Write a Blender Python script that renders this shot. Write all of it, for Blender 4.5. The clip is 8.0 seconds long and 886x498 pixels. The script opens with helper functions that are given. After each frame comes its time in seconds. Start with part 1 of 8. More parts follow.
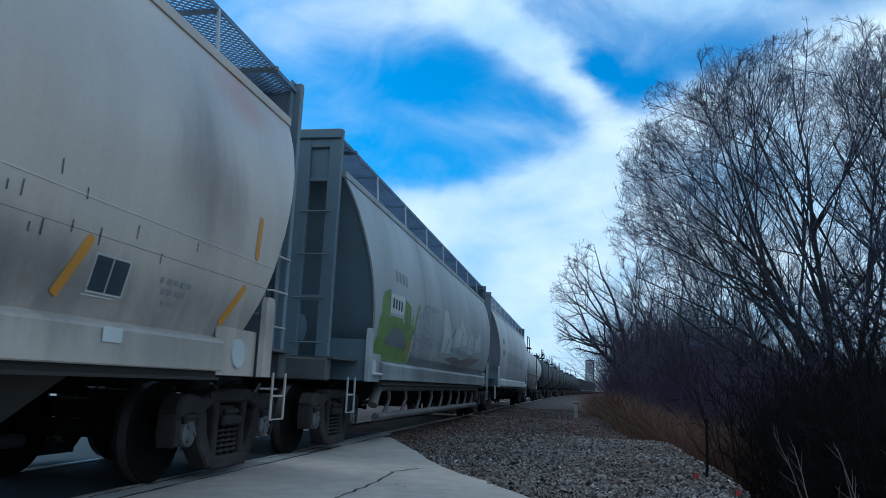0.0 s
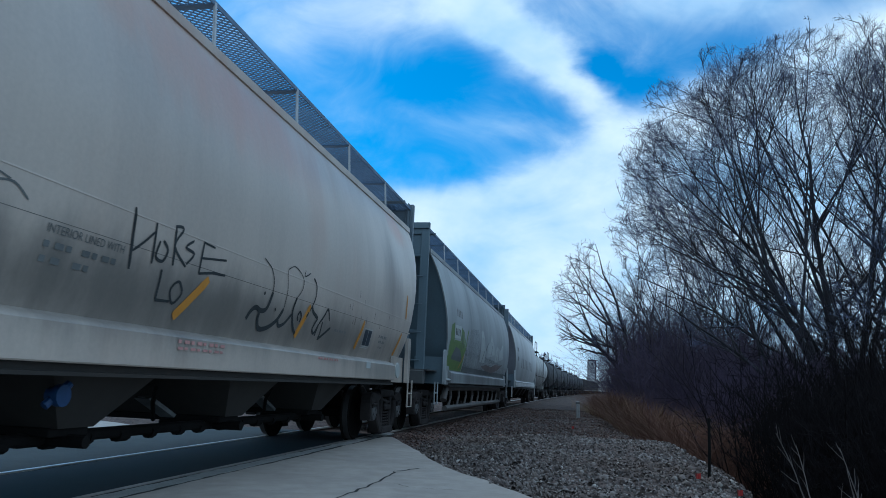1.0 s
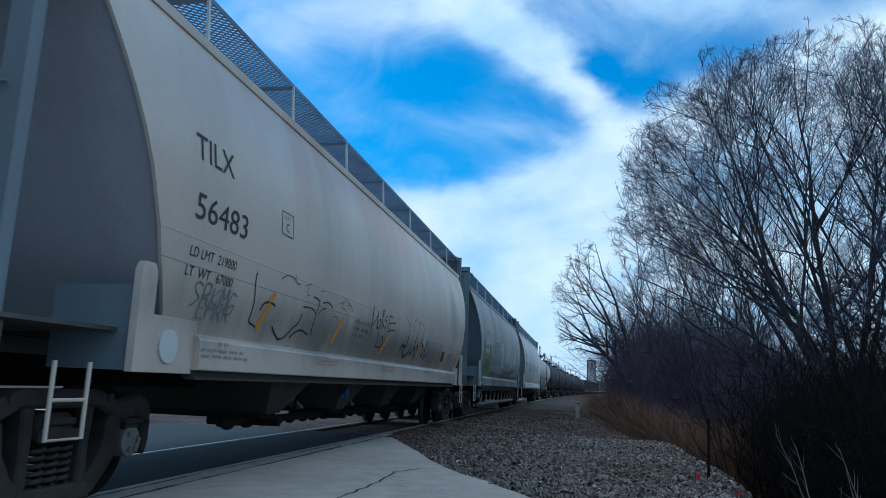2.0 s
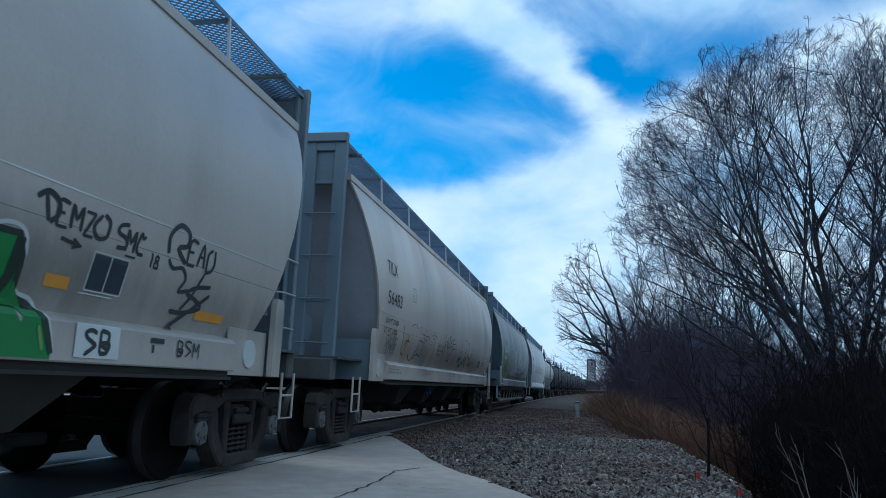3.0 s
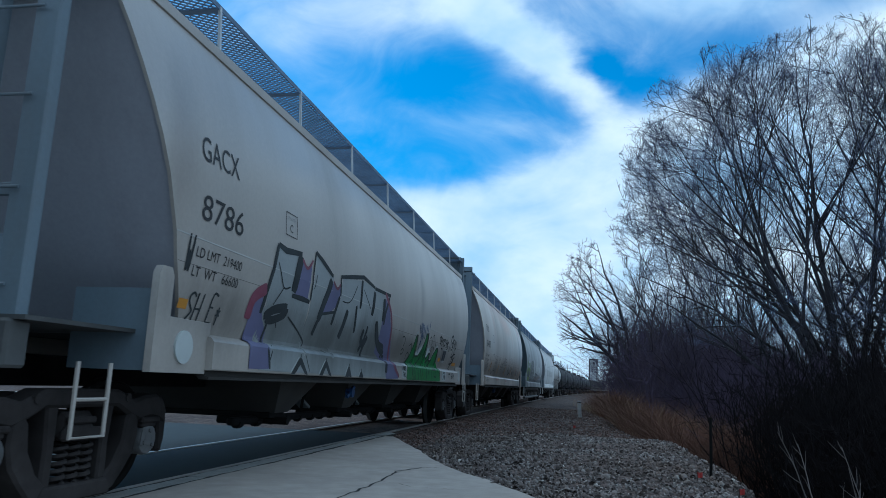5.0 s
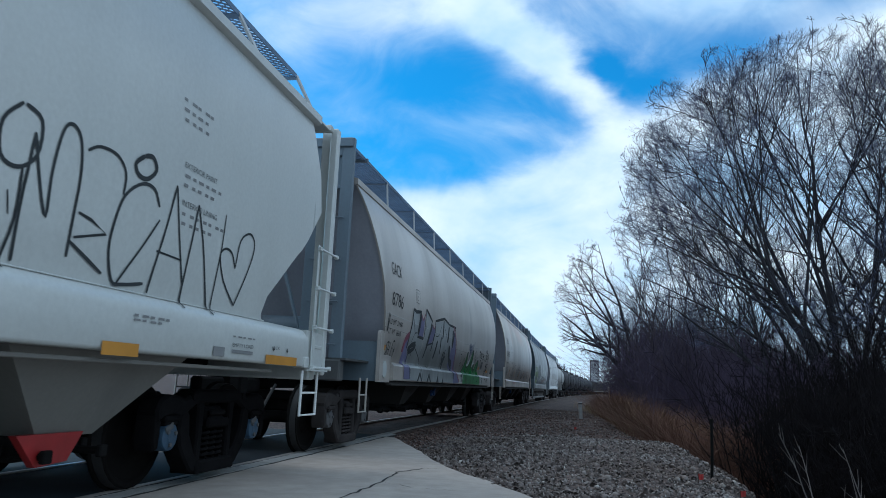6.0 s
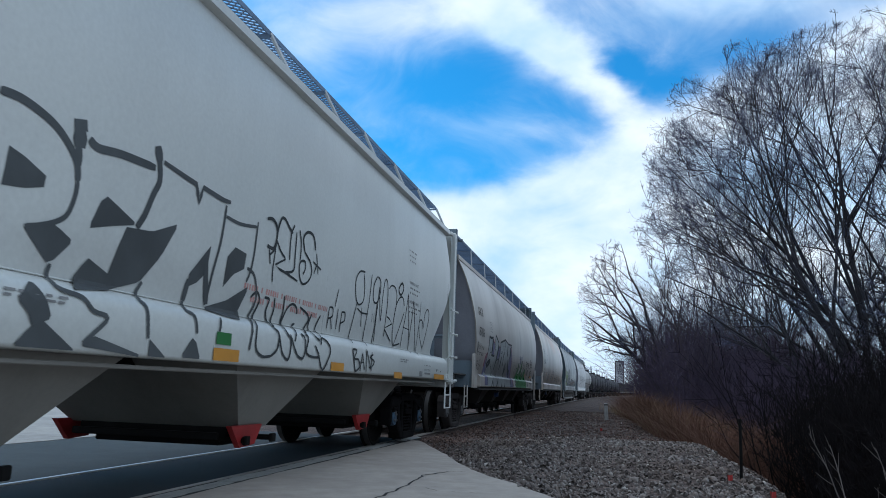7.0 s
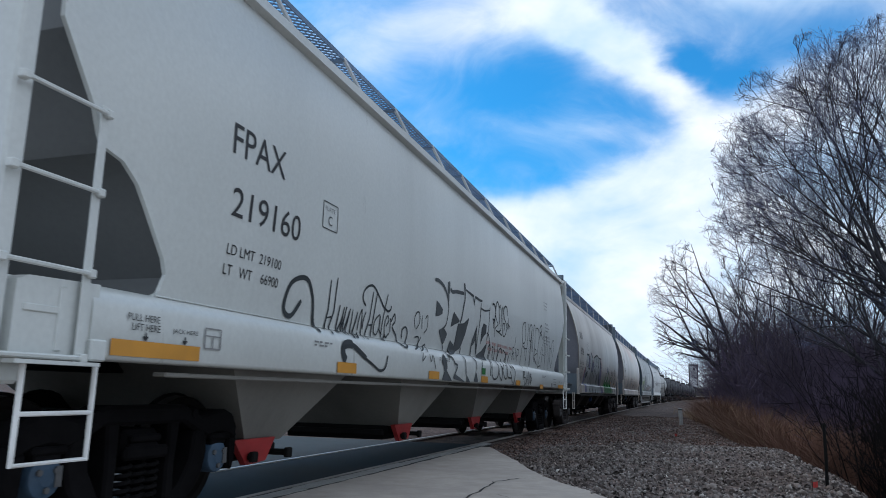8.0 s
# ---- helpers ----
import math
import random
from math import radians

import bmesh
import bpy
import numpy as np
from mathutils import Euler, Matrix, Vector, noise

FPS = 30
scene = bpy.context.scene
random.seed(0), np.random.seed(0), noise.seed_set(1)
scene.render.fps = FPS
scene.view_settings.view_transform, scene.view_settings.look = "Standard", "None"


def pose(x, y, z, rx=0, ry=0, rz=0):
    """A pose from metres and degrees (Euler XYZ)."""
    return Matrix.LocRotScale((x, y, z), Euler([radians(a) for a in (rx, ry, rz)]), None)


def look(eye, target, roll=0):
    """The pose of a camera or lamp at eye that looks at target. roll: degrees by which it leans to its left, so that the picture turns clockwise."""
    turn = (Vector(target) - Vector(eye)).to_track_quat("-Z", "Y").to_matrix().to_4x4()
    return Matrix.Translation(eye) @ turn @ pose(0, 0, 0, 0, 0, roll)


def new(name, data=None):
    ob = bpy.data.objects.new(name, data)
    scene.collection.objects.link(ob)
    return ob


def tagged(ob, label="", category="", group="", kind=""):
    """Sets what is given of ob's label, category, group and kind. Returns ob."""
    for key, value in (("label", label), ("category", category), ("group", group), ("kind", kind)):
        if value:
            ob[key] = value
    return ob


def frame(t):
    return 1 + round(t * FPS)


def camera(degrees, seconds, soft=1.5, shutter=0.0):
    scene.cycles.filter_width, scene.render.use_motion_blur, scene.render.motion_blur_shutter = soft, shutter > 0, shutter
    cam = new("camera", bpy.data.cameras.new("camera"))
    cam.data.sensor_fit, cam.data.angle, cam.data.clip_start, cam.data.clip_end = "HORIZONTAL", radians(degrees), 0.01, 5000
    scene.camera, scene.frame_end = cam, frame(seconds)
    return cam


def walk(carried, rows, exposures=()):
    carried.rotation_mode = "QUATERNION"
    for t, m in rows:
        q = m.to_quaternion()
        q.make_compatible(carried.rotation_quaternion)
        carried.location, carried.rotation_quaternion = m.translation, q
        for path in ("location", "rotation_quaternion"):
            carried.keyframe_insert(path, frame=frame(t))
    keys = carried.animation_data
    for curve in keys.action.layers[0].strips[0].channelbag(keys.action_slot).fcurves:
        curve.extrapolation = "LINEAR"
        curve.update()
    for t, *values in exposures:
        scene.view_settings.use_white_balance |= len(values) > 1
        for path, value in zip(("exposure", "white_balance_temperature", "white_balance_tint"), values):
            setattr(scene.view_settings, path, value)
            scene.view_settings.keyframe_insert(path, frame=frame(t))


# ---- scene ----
SPEED = 6.19          # train, metres a second
CURVE_AT, CURVE_R = 45.0, 2500.0

cam = camera(61.96, 8.0, 0.65, 0.07)
EYE = (4.68, 0.0, 1.0)
TURNS = [(0.0, 10.37, 10.42, -2.39), (0.5, 10.48, 10.40, -2.36), (1.0, 10.52, 10.40, -2.38), (1.5, 10.49, 10.44, -2.39),
         (3.0, 10.48, 10.37, -2.38), (3.5, 10.52, 10.35, -2.30), (4.0, 10.54, 10.36, -2.28), (4.5, 10.62, 10.35, -2.26),
         (6.0, 10.70, 10.43, -2.42), (6.5, 11.86, 10.49, -2.36), (7.0, 12.55, 10.57, -1.78), (7.5, 14.33, 10.69, -1.38),
         (8.0, 17.79, 10.90, -1.21)]
walk(cam, [(t, pose(*EYE, 90 + p, r, y)) for t, y, p, r in TURNS], [(0.0, -0.05, 5850, 10), (4.5, -0.05, 5850, 10), (6.0, 0.1, 6350, 14), (7.0, 0.18, 6700, 19), (8.0, 0.22, 7050, 23)])

# ---- world and sun ----
world = bpy.data.worlds.new("world")
scene.world = world
world.use_nodes = True


def nodes_of(tree):
    tree.nodes.clear()

    def make(kind, **sets):
        n = tree.nodes.new(kind)
        for key, value in sets.items():
            if key in n.inputs.keys():
                n.inputs[key].default_value = value
            elif key == "operation":
                n.operation = value
            elif key == "blend_type":
                n.blend_type = value
            elif key == "data_type":
                n.data_type = value
        return n
    return make, tree.links.new


def ramp(make, link, fac, stops):
    n = make("ShaderNodeValToRGB")
    el = n.color_ramp.elements
    while len(el) < len(stops):
        el.new(0.5)
    for e, (pos, col) in zip(el, stops):
        e.position, e.color = pos, (*col, 1)
    link(fac, n.inputs[0])
    return n.outputs[0]


def build_world():
    make, link = nodes_of(world.node_tree)
    tc = make("ShaderNodeTexCoord")
    sep = make("ShaderNodeSeparateXYZ")
    link(tc.outputs["Generated"], sep.inputs[0])

    def math_(op, a, b=None, c=None):
        n = make("ShaderNodeMath", operation=op)
        for i, v in enumerate((a, b, c)):
            if v is None:
                continue
            if isinstance(v, (int, float)):
                n.inputs[i].default_value = v
            else:
                link(v, n.inputs[i])
        return n.outputs[0]
    # cloud layer seen on a plane overhead
    up = math_("ADD", math_("MAXIMUM", sep.outputs["Z"], 0.0), 0.18)
    p = math_("DIVIDE", sep.outputs["X"], up)
    q = math_("DIVIDE", sep.outputs["Y"], up)
    comb = make("ShaderNodeCombineXYZ")
    link(p, comb.inputs[0]), link(q, comb.inputs[1])
    warp = make("ShaderNodeTexNoise", Scale=5.0, Detail=5.0, Roughness=0.55)
    link(comb.outputs[0], warp.inputs["Vector"])
    wsep = make("ShaderNodeSeparateXYZ")
    link(warp.outputs["Color"], wsep.inputs[0])
    pw = math_("ADD", p, math_("MULTIPLY", math_("SUBTRACT", wsep.outputs[0], 0.5), CLOUD_WARP))
    qw = math_("ADD", q, math_("MULTIPLY", math_("SUBTRACT", wsep.outputs[1], 0.5), CLOUD_WARP))
    # the bank over the horizon, its edge rising to the right
    edge = math_("SUBTRACT", 2.12, math_("MULTIPLY", math_("MAXIMUM", math_("ADD", pw, 0.30), 0.0), 0.95))
    bank = make("ShaderNodeMapRange")
    bank.interpolation_type = "SMOOTHSTEP"
    link(math_("SUBTRACT", qw, edge), bank.inputs[0])
    bank.inputs[1].default_value, bank.inputs[2].default_value = -0.10, 0.16
    bank.inputs[3].default_value, bank.inputs[4].default_value = 0.0, 0.92
    # thicker cover overhead and behind
    cover = make("ShaderNodeMapRange")
    cover.interpolation_type = "SMOOTHSTEP"
    link(qw, cover.inputs[0])
    cover.inputs[1].default_value, cover.inputs[2].default_value = 1.15, 0.6
    cover.inputs[3].default_value, cover.inputs[4].default_value = 0.0, 0.85
    total = math_("ADD", bank.outputs[0], cover.outputs[0])
    for cx, cy, ang, ra, rb, amp in CLOUDS:
        ca, sa = math.cos(radians(ang)), math.sin(radians(ang))
        dx, dy = math_("SUBTRACT", pw, cx), math_("SUBTRACT", qw, cy)
        a = math_("ADD", math_("MULTIPLY", dx, ca / ra), math_("MULTIPLY", dy, sa / ra))
        b = math_("ADD", math_("MULTIPLY", dx, -sa / rb), math_("MULTIPLY", dy, ca / rb))
        r2 = math_("ADD", math_("MULTIPLY", a, a), math_("MULTIPLY", b, b))
        bump = math_("MULTIPLY", math_("EXPONENT", math_("MULTIPLY", r2, -1.0)), amp)
        total = math_("ADD", total, bump)
    turn = make("ShaderNodeMapping")
    turn.inputs["Rotation"].default_value = (0, radians(-35), 0)
    turn.inputs["Scale"].default_value = (1.0, 1.0, 1.7)
    link(tc.outputs["Generated"], turn.inputs[0])
    fine = make("ShaderNodeTexNoise", Scale=7.0, Detail=9.0, Roughness=0.6, Distortion=0.9)
    link(turn.outputs[0], fine.inputs["Vector"])
    broad = make("ShaderNodeTexNoise", Scale=2.2, Detail=3.0, Roughness=0.5)
    link(comb.outputs[0], broad.inputs["Vector"])
    total = math_("ADD", total, math_("MULTIPLY", math_("SUBTRACT", fine.outputs[0], 0.5), 1.0))
    total = math_("ADD", total, math_("MULTIPLY", math_("SUBTRACT", broad.outputs[0], 0.5), 0.5))
    haze = make("ShaderNodeMapRange")
    link(sep.outputs["Z"], haze.inputs[0])
    haze.inputs[1].default_value, haze.inputs[2].default_value = 0.0, 0.16
    haze.inputs[3].default_value, haze.inputs[4].default_value = 0.1, 0.0
    total = math_("ADD", total, haze.outputs[0])
    mask = make("ShaderNodeMapRange")
    mask.interpolation_type = "SMOOTHSTEP"
    link(total, mask.inputs[0])
    mask.inputs[1].default_value, mask.inputs[2].default_value = -0.25, 1.15
    sky = make("ShaderNodeTexSky")
    sky.sky_type, sky.sun_disc = "NISHITA", False
    sky.sun_elevation, sky.sun_rotation = radians(SUN_EL), radians(SUN_AZ)
    tint = make("ShaderNodeMix", data_type="RGBA", blend_type="MULTIPLY")
    tint.inputs[0].default_value = 1.0
    link(sky.outputs[0], tint.inputs[6])
    tint.inputs[7].default_value = SKY_TINT
    mix = make("ShaderNodeMix", data_type="RGBA")
    link(mask.outputs[0], mix.inputs[0])
    link(tint.outputs[2], mix.inputs[6])
    tone = make("ShaderNodeTexNoise", Scale=4.0, Detail=5.0, Roughness=0.55)
    link(turn.outputs[0], tone.inputs["Vector"])
    shade = ramp(make, link, tone.outputs[0], [(0.36, CLOUD_SHADE), (0.6, CLOUD_COLOUR)])
    link(shade, mix.inputs[7])
    bg = make("ShaderNodeBackground", Strength=SKY_STRENGTH)
    link(mix.outputs[2], bg.inputs[0])
    out = make("ShaderNodeOutputWorld")
    link(bg.outputs[0], out.inputs[0])


SUN_EL, SUN_AZ = 48.0, 280.0      # degrees up, and clockwise from the track's line
SKY_STRENGTH, SKY_TINT = 0.1, (0.06, 1.1, 1.7, 1)
CLOUD_COLOUR, CLOUD_SHADE, CLOUD_WARP = (7.9, 9.7, 10.7), (4.4, 7.2, 9.8), 0.16
# centre, turn, two radii and thickness of each streak, on the plane of the cloud layer
CLOUDS = [(-0.09, 1.50, 61, 0.36, 0.065, 1.0), (-0.17, 1.38, 52, 0.22, 0.10, 0.85), (-0.40, 1.29, 20, 0.24, 0.08, 0.45), (-0.62, 1.34, 15, 0.2, 0.10, 0.3), (0.24, 1.32, 12, 0.24, 0.09, 0.75),
          (0.07, 1.57, 60, 0.13, 0.06, -0.55), (-0.18, 1.80, 20, 0.16, 0.06, 0.3), (-0.40, 1.56, 25, 0.2, 0.09, -0.15)]
build_world()
sun_data = bpy.data.lights.new("sun", "SUN")
sun_data.energy, sun_data.angle, sun_data.color = 0.7, radians(30), (1.0, 0.94, 0.84)
sun = new("sun", sun_data)
sun.matrix_world = look((60 * math.sin(radians(SUN_AZ)) * math.cos(radians(SUN_EL)), 60 * math.cos(radians(SUN_AZ)) * math.cos(radians(SUN_EL)), 60 * math.sin(radians(SUN_EL))), (0, 0, 0))


# ---- materials ----
def material(name, rough=0.6, metal=0.0, spec=0.5):
    m = bpy.data.materials.new(name)
    m.use_nodes = True
    make, link = nodes_of(m.node_tree)
    b = make("ShaderNodeBsdfPrincipled", Roughness=rough, Metallic=metal)
    b.inputs["Specular IOR Level"].default_value = spec
    o = make("ShaderNodeOutputMaterial")
    link(b.outputs[0], o.inputs[0])
    return m, make, link, b


def mixed(make, link, fac, a, b, blend="MIX"):
    n = make("ShaderNodeMix", data_type="RGBA", blend_type=blend)
    for i, v in ((0, fac), (6, a), (7, b)):
        if isinstance(v, (int, float)):
            n.inputs[i].default_value = v
        elif isinstance(v, tuple):
            n.inputs[i].default_value = (*v, 1)
        else:
            link(v, n.inputs[i])
    return n.outputs[2]


def noise_at(make, link, scale, stretch=(1, 1, 1), detail=4.0, rough=0.6, coord="Object"):
    tc = make("ShaderNodeTexCoord")
    mp = make("ShaderNodeMapping")
    mp.inputs["Scale"].default_value = stretch
    link(tc.outputs[coord], mp.inputs[0])
    n = make("ShaderNodeTexNoise", Scale=scale, Detail=detail, Roughness=rough)
    link(mp.outputs[0], n.inputs["Vector"])
    return n.outputs[0]


def bumped(make, link, b, height, strength, distance):
    n = make("ShaderNodeBump", Strength=strength, Distance=distance)
    link(height, n.inputs["Height"])
    link(n.outputs[0], b.inputs["Normal"])


def plain(name, col, rough=0.6, metal=0.0, vary=0.25, scale=8.0, bump=0.0, spec=0.5):
    """One colour with grain and blotches at two scales."""
    m, make, link, b = material(name, rough, metal, spec)
    big = noise_at(make, link, scale * 0.15, detail=3.0)
    small = noise_at(make, link, scale, detail=6.0)
    lo, hi = tuple(c * (1 - vary) for c in col), tuple(min(1, c * (1 + vary)) for c in col)
    c1 = ramp(make, link, big, [(0.3, lo), (0.7, hi)])
    c2 = ramp(make, link, small, [(0.3, (1 - vary * .6,) * 3), (0.7, (1, 1, 1))])
    link(mixed(make, link, 1.0, c1, c2, "MULTIPLY"), b.inputs["Base Color"])
    if bump:
        bumped(make, link, b, small, 0.5, bump)
    return m


def car_paint(name, col, dirt, rust, dirt_amount=0.5, rust_amount=0.2, rough=0.5, stains_and_shade=(), spec=0.5):
    """Weathered car side: dirt running down in streaks, blotches of rust, grime."""
    m, make, link, b = material(name, rough, 0.0, spec)
    blotch = noise_at(make, link, 0.5, (1, 1, 0.6), 5.0)
    streak = noise_at(make, link, 0.75, (1, 1, 0.10), 7.0, 0.62)
    grain = noise_at(make, link, 26.0, detail=5.0)
    rusty = noise_at(make, link, 0.8, (1, 1, 0.3), 6.0, 0.7)
    c = ramp(make, link, blotch, [(0.3, tuple(v * 0.9 for v in col)), (0.7, col)])
    s = ramp(make, link, streak, [(0.48, (0, 0, 0)), (0.82, (dirt_amount,) * 3)])
    c = mixed(make, link, s, c, dirt)
    r = ramp(make, link, rusty, [(0.56, (0, 0, 0)), (0.78, (rust_amount,) * 3)])
    c = mixed(make, link, r, c, rust)
    # stains of their own shape, and low bands of grime with shade painted in: along the car, up, their reach, colour
    # and strength
    if stains_and_shade:
        tc = make("ShaderNodeTexCoord")
        sp = make("ShaderNodeSeparateXYZ")
        link(tc.outputs["Object"], sp.inputs[0])
        ragged = noise_at(make, link, 1.6, (1, 1, 0.22), 7.0, 0.65)

        def calc(op, a, b):
            n = make("ShaderNodeMath", operation=op)
            for i, v in ((0, a), (1, b)):
                if isinstance(v, (int, float)):
                    n.inputs[i].default_value = v
                else:
                    link(v, n.inputs[i])
            return n.outputs[0]
        for y0, z0, ry, rz, colour, amount in stains_and_shade:
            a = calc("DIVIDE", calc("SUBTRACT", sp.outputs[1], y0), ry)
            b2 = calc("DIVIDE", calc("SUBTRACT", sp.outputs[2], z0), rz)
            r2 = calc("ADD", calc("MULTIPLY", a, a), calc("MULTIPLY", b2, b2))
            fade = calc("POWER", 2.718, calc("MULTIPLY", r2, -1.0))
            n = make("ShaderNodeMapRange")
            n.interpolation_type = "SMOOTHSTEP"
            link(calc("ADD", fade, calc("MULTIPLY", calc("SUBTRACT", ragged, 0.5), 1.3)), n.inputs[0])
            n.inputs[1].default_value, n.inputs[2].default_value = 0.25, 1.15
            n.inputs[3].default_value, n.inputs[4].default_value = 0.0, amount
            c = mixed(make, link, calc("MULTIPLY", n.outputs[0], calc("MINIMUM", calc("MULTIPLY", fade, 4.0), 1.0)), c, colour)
    g = ramp(make, link, grain, [(0.3, (0.9, 0.9, 0.9)), (0.7, (1, 1, 1))])
    link(mixed(make, link, 1.0, c, g, "MULTIPLY"), b.inputs["Base Color"])
    rr = ramp(make, link, streak, [(0.3, (rough * 0.85,) * 3), (0.8, (min(1, rough * 1.4),) * 3)])
    link(rr, b.inputs["Roughness"])
    bumped(make, link, b, blotch, 0.25, 0.02)
    return m


M = {}
# last mark of hopper_a and hopper_h: low grime plus the inward curve's shade
M["hopper_a"] = car_paint("weathered_grey_paint", (0.53, 0.452, 0.388), (0.16, 0.14, 0.13), (0.42, 0.24, 0.16), 0.4, 0.25, 0.34,
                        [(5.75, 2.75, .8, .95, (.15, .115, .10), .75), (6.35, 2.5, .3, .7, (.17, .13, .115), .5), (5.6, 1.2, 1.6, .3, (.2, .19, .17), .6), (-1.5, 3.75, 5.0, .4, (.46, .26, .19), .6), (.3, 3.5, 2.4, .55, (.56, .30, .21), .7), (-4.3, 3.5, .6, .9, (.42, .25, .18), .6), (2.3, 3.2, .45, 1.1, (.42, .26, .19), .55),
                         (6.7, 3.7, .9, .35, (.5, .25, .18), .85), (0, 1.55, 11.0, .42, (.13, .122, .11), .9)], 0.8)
M["hopper_h"] = car_paint("beige_grey_paint", (0.43, 0.385, 0.345), (0.2, 0.18, 0.165), (0.36, 0.26, 0.2), 0.35, 0.15, 0.34,
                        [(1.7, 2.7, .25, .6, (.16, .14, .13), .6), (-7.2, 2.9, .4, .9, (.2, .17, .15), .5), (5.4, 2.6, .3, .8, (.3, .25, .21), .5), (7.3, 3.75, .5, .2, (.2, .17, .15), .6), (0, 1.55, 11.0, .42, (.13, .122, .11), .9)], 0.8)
M["hopper_f"] = car_paint("clean_white_grey_paint", (0.605, 0.625, 0.60), (0.34, 0.34, 0.33), (0.4, 0.36, 0.3), 0.2, 0.05, 0.3,
                        [(0, 1.7, 9.5, .25, (.42, .42, .40), .4), (3.5, 3.5, 5.0, .4, (.46, .46, .44), .35)], 0.8)
# end sheets: base colours darker than the sides, with the shade painted in
M["end_a"] = car_paint("shade_dark_end_sheet", (0.33, 0.335, 0.375), (0.07, 0.065, 0.06), (0.12, 0.08, 0.06), 0.5, 0.3)
M["end_b"] = car_paint("shade_dark_blue_end_sheet", (0.115, 0.165, 0.195), (0.06, 0.06, 0.06), (0.08, 0.05, 0.04), 0.5, 0.3)
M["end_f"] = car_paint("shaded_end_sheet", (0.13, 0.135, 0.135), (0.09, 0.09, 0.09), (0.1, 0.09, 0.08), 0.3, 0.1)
# pocket base colours are darkened to hold the shade under the cars
M["pocket_a"] = car_paint("shade_dark_pocket_paint", (0.027, 0.024, 0.021), (0.02, 0.018, 0.016), (0.07, 0.045, 0.035), 0.6, 0.3, 0.85)
M["pocket_f"] = car_paint("shade_dimmed_pocket_paint", (0.195, 0.185, 0.165), (0.07, 0.065, 0.06), (0.14, 0.1, 0.08), 0.6, 0.3)
M["cage"] = car_paint("dusty_blue_grey_cage_paint", (0.15, 0.20, 0.24), (0.08, 0.08, 0.08), (0.16, 0.11, 0.09), 0.5, 0.3)
# the one mark here darkens a long band along the sill
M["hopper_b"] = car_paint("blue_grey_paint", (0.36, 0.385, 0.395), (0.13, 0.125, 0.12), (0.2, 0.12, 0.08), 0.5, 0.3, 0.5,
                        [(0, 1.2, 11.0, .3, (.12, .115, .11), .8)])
M["hopper_c"] = car_paint("pale_grey_paint", (0.56, 0.57, 0.57), (0.25, 0.24, 0.22), (0.3, 0.2, 0.15), 0.4, 0.2)
M["tank_black"] = car_paint("black_tank_paint", (0.022, 0.024, 0.03), (0.05, 0.048, 0.046), (0.1, 0.06, 0.04), 0.4, 0.3, 0.7)
M["tank_grey"] = car_paint("grey_tank_paint", (0.38, 0.38, 0.37), (0.15, 0.13, 0.12), (0.3, 0.2, 0.14), 0.5, 0.3, 0.45)
M["boxcar"] = car_paint("pale_boxcar_paint", (0.42, 0.4, 0.38), (0.2, 0.18, 0.16), (0.35, 0.18, 0.1), 0.5, 0.4)
M["gondola"] = car_paint("dark_gondola_paint", (0.06, 0.055, 0.055), (0.09, 0.08, 0.07), (0.14, 0.08, 0.05), 0.5, 0.4)
# underside shade is put into this colour
M["under"] = plain("shade_dark_underside", (0.026, 0.023, 0.021), 0.9, 0.0, 0.4, 2.0, 0.0, 0.15)
# pale tone for the added strips that imitate lit pocket slopes
M["slope_strip"] = plain("pale_slope_strip", (0.2, 0.21, 0.21), 0.6, 0.2, 0.4, 9.0, 0.0, 0.1)
# frame, wheel and F-truck steels go near black to stand in for underside shade
M["frame_steel"] = plain("near_black_steel", (0.009, 0.0085, 0.0085), 0.85, 0.0, 0.5, 6.0, 0.004, 0.12)
M["truck_dark"] = plain("near_black_cast_steel", (0.007, 0.0065, 0.007), 0.9, 0.0, 0.5, 9.0, 0.004, 0.05)
M["truck_steel"] = plain("dusty_cast_steel", (0.037, 0.032, 0.031), 0.9, 0.0, 0.5, 9.0, 0.004, 0.12)
M["wheel_steel"] = plain("brown_wheel_steel", (0.007, 0.006, 0.0055), 0.85, 0.0, 0.4, 9.0, 0.0, 0.1)
M["tread"] = plain("polished_tread", (0.05, 0.047, 0.046), 0.6, 0.3, 0.2, 12.0)
M["cap_blue"] = plain("blue_plastic_cap", (0.014, 0.06, 0.17), 0.45, 0.0, 0.3, 20.0)
M["bearing_blue"] = plain("blue_bearing_cap", (0.025, 0.06, 0.10), 0.6, 0.0, 0.4, 20.0)
M["sill_grey"] = plain("dusty_grey_deck_paint", (0.075, 0.077, 0.077), 0.8, 0.0, 0.4, 6.0)
M["bearing_grey"] = plain("grey_bearing_cap", (0.09, 0.09, 0.092), 0.6, 0.1, 0.4, 20.0)
# blue of the sky light is mixed into the grating's colour
M["grating"] = plain("sky_tinted_grating_steel", (0.12, 0.20, 0.31), 0.6, 0.0, 0.25, 10.0)
M["bracket"] = plain("galvanised_bracket", (0.5, 0.52, 0.54), 0.5, 0.2, 0.15, 10.0)
M["white_paint"] = plain("white_paint", (0.75, 0.75, 0.73), 0.55, 0.0, 0.15, 8.0)
M["black_paint"] = plain("black_lettering", (0.02, 0.02, 0.022), 0.6, 0.0, 0.2, 8.0)
M["dark_spray"] = plain("dark_spray_paint", (0.022, 0.028, 0.031), 0.7, 0.0, 0.35, 12.0)
M["grey_spray"] = plain("faded_spray_paint", (0.13, 0.14, 0.14), 0.7, 0.0, 0.35, 12.0)
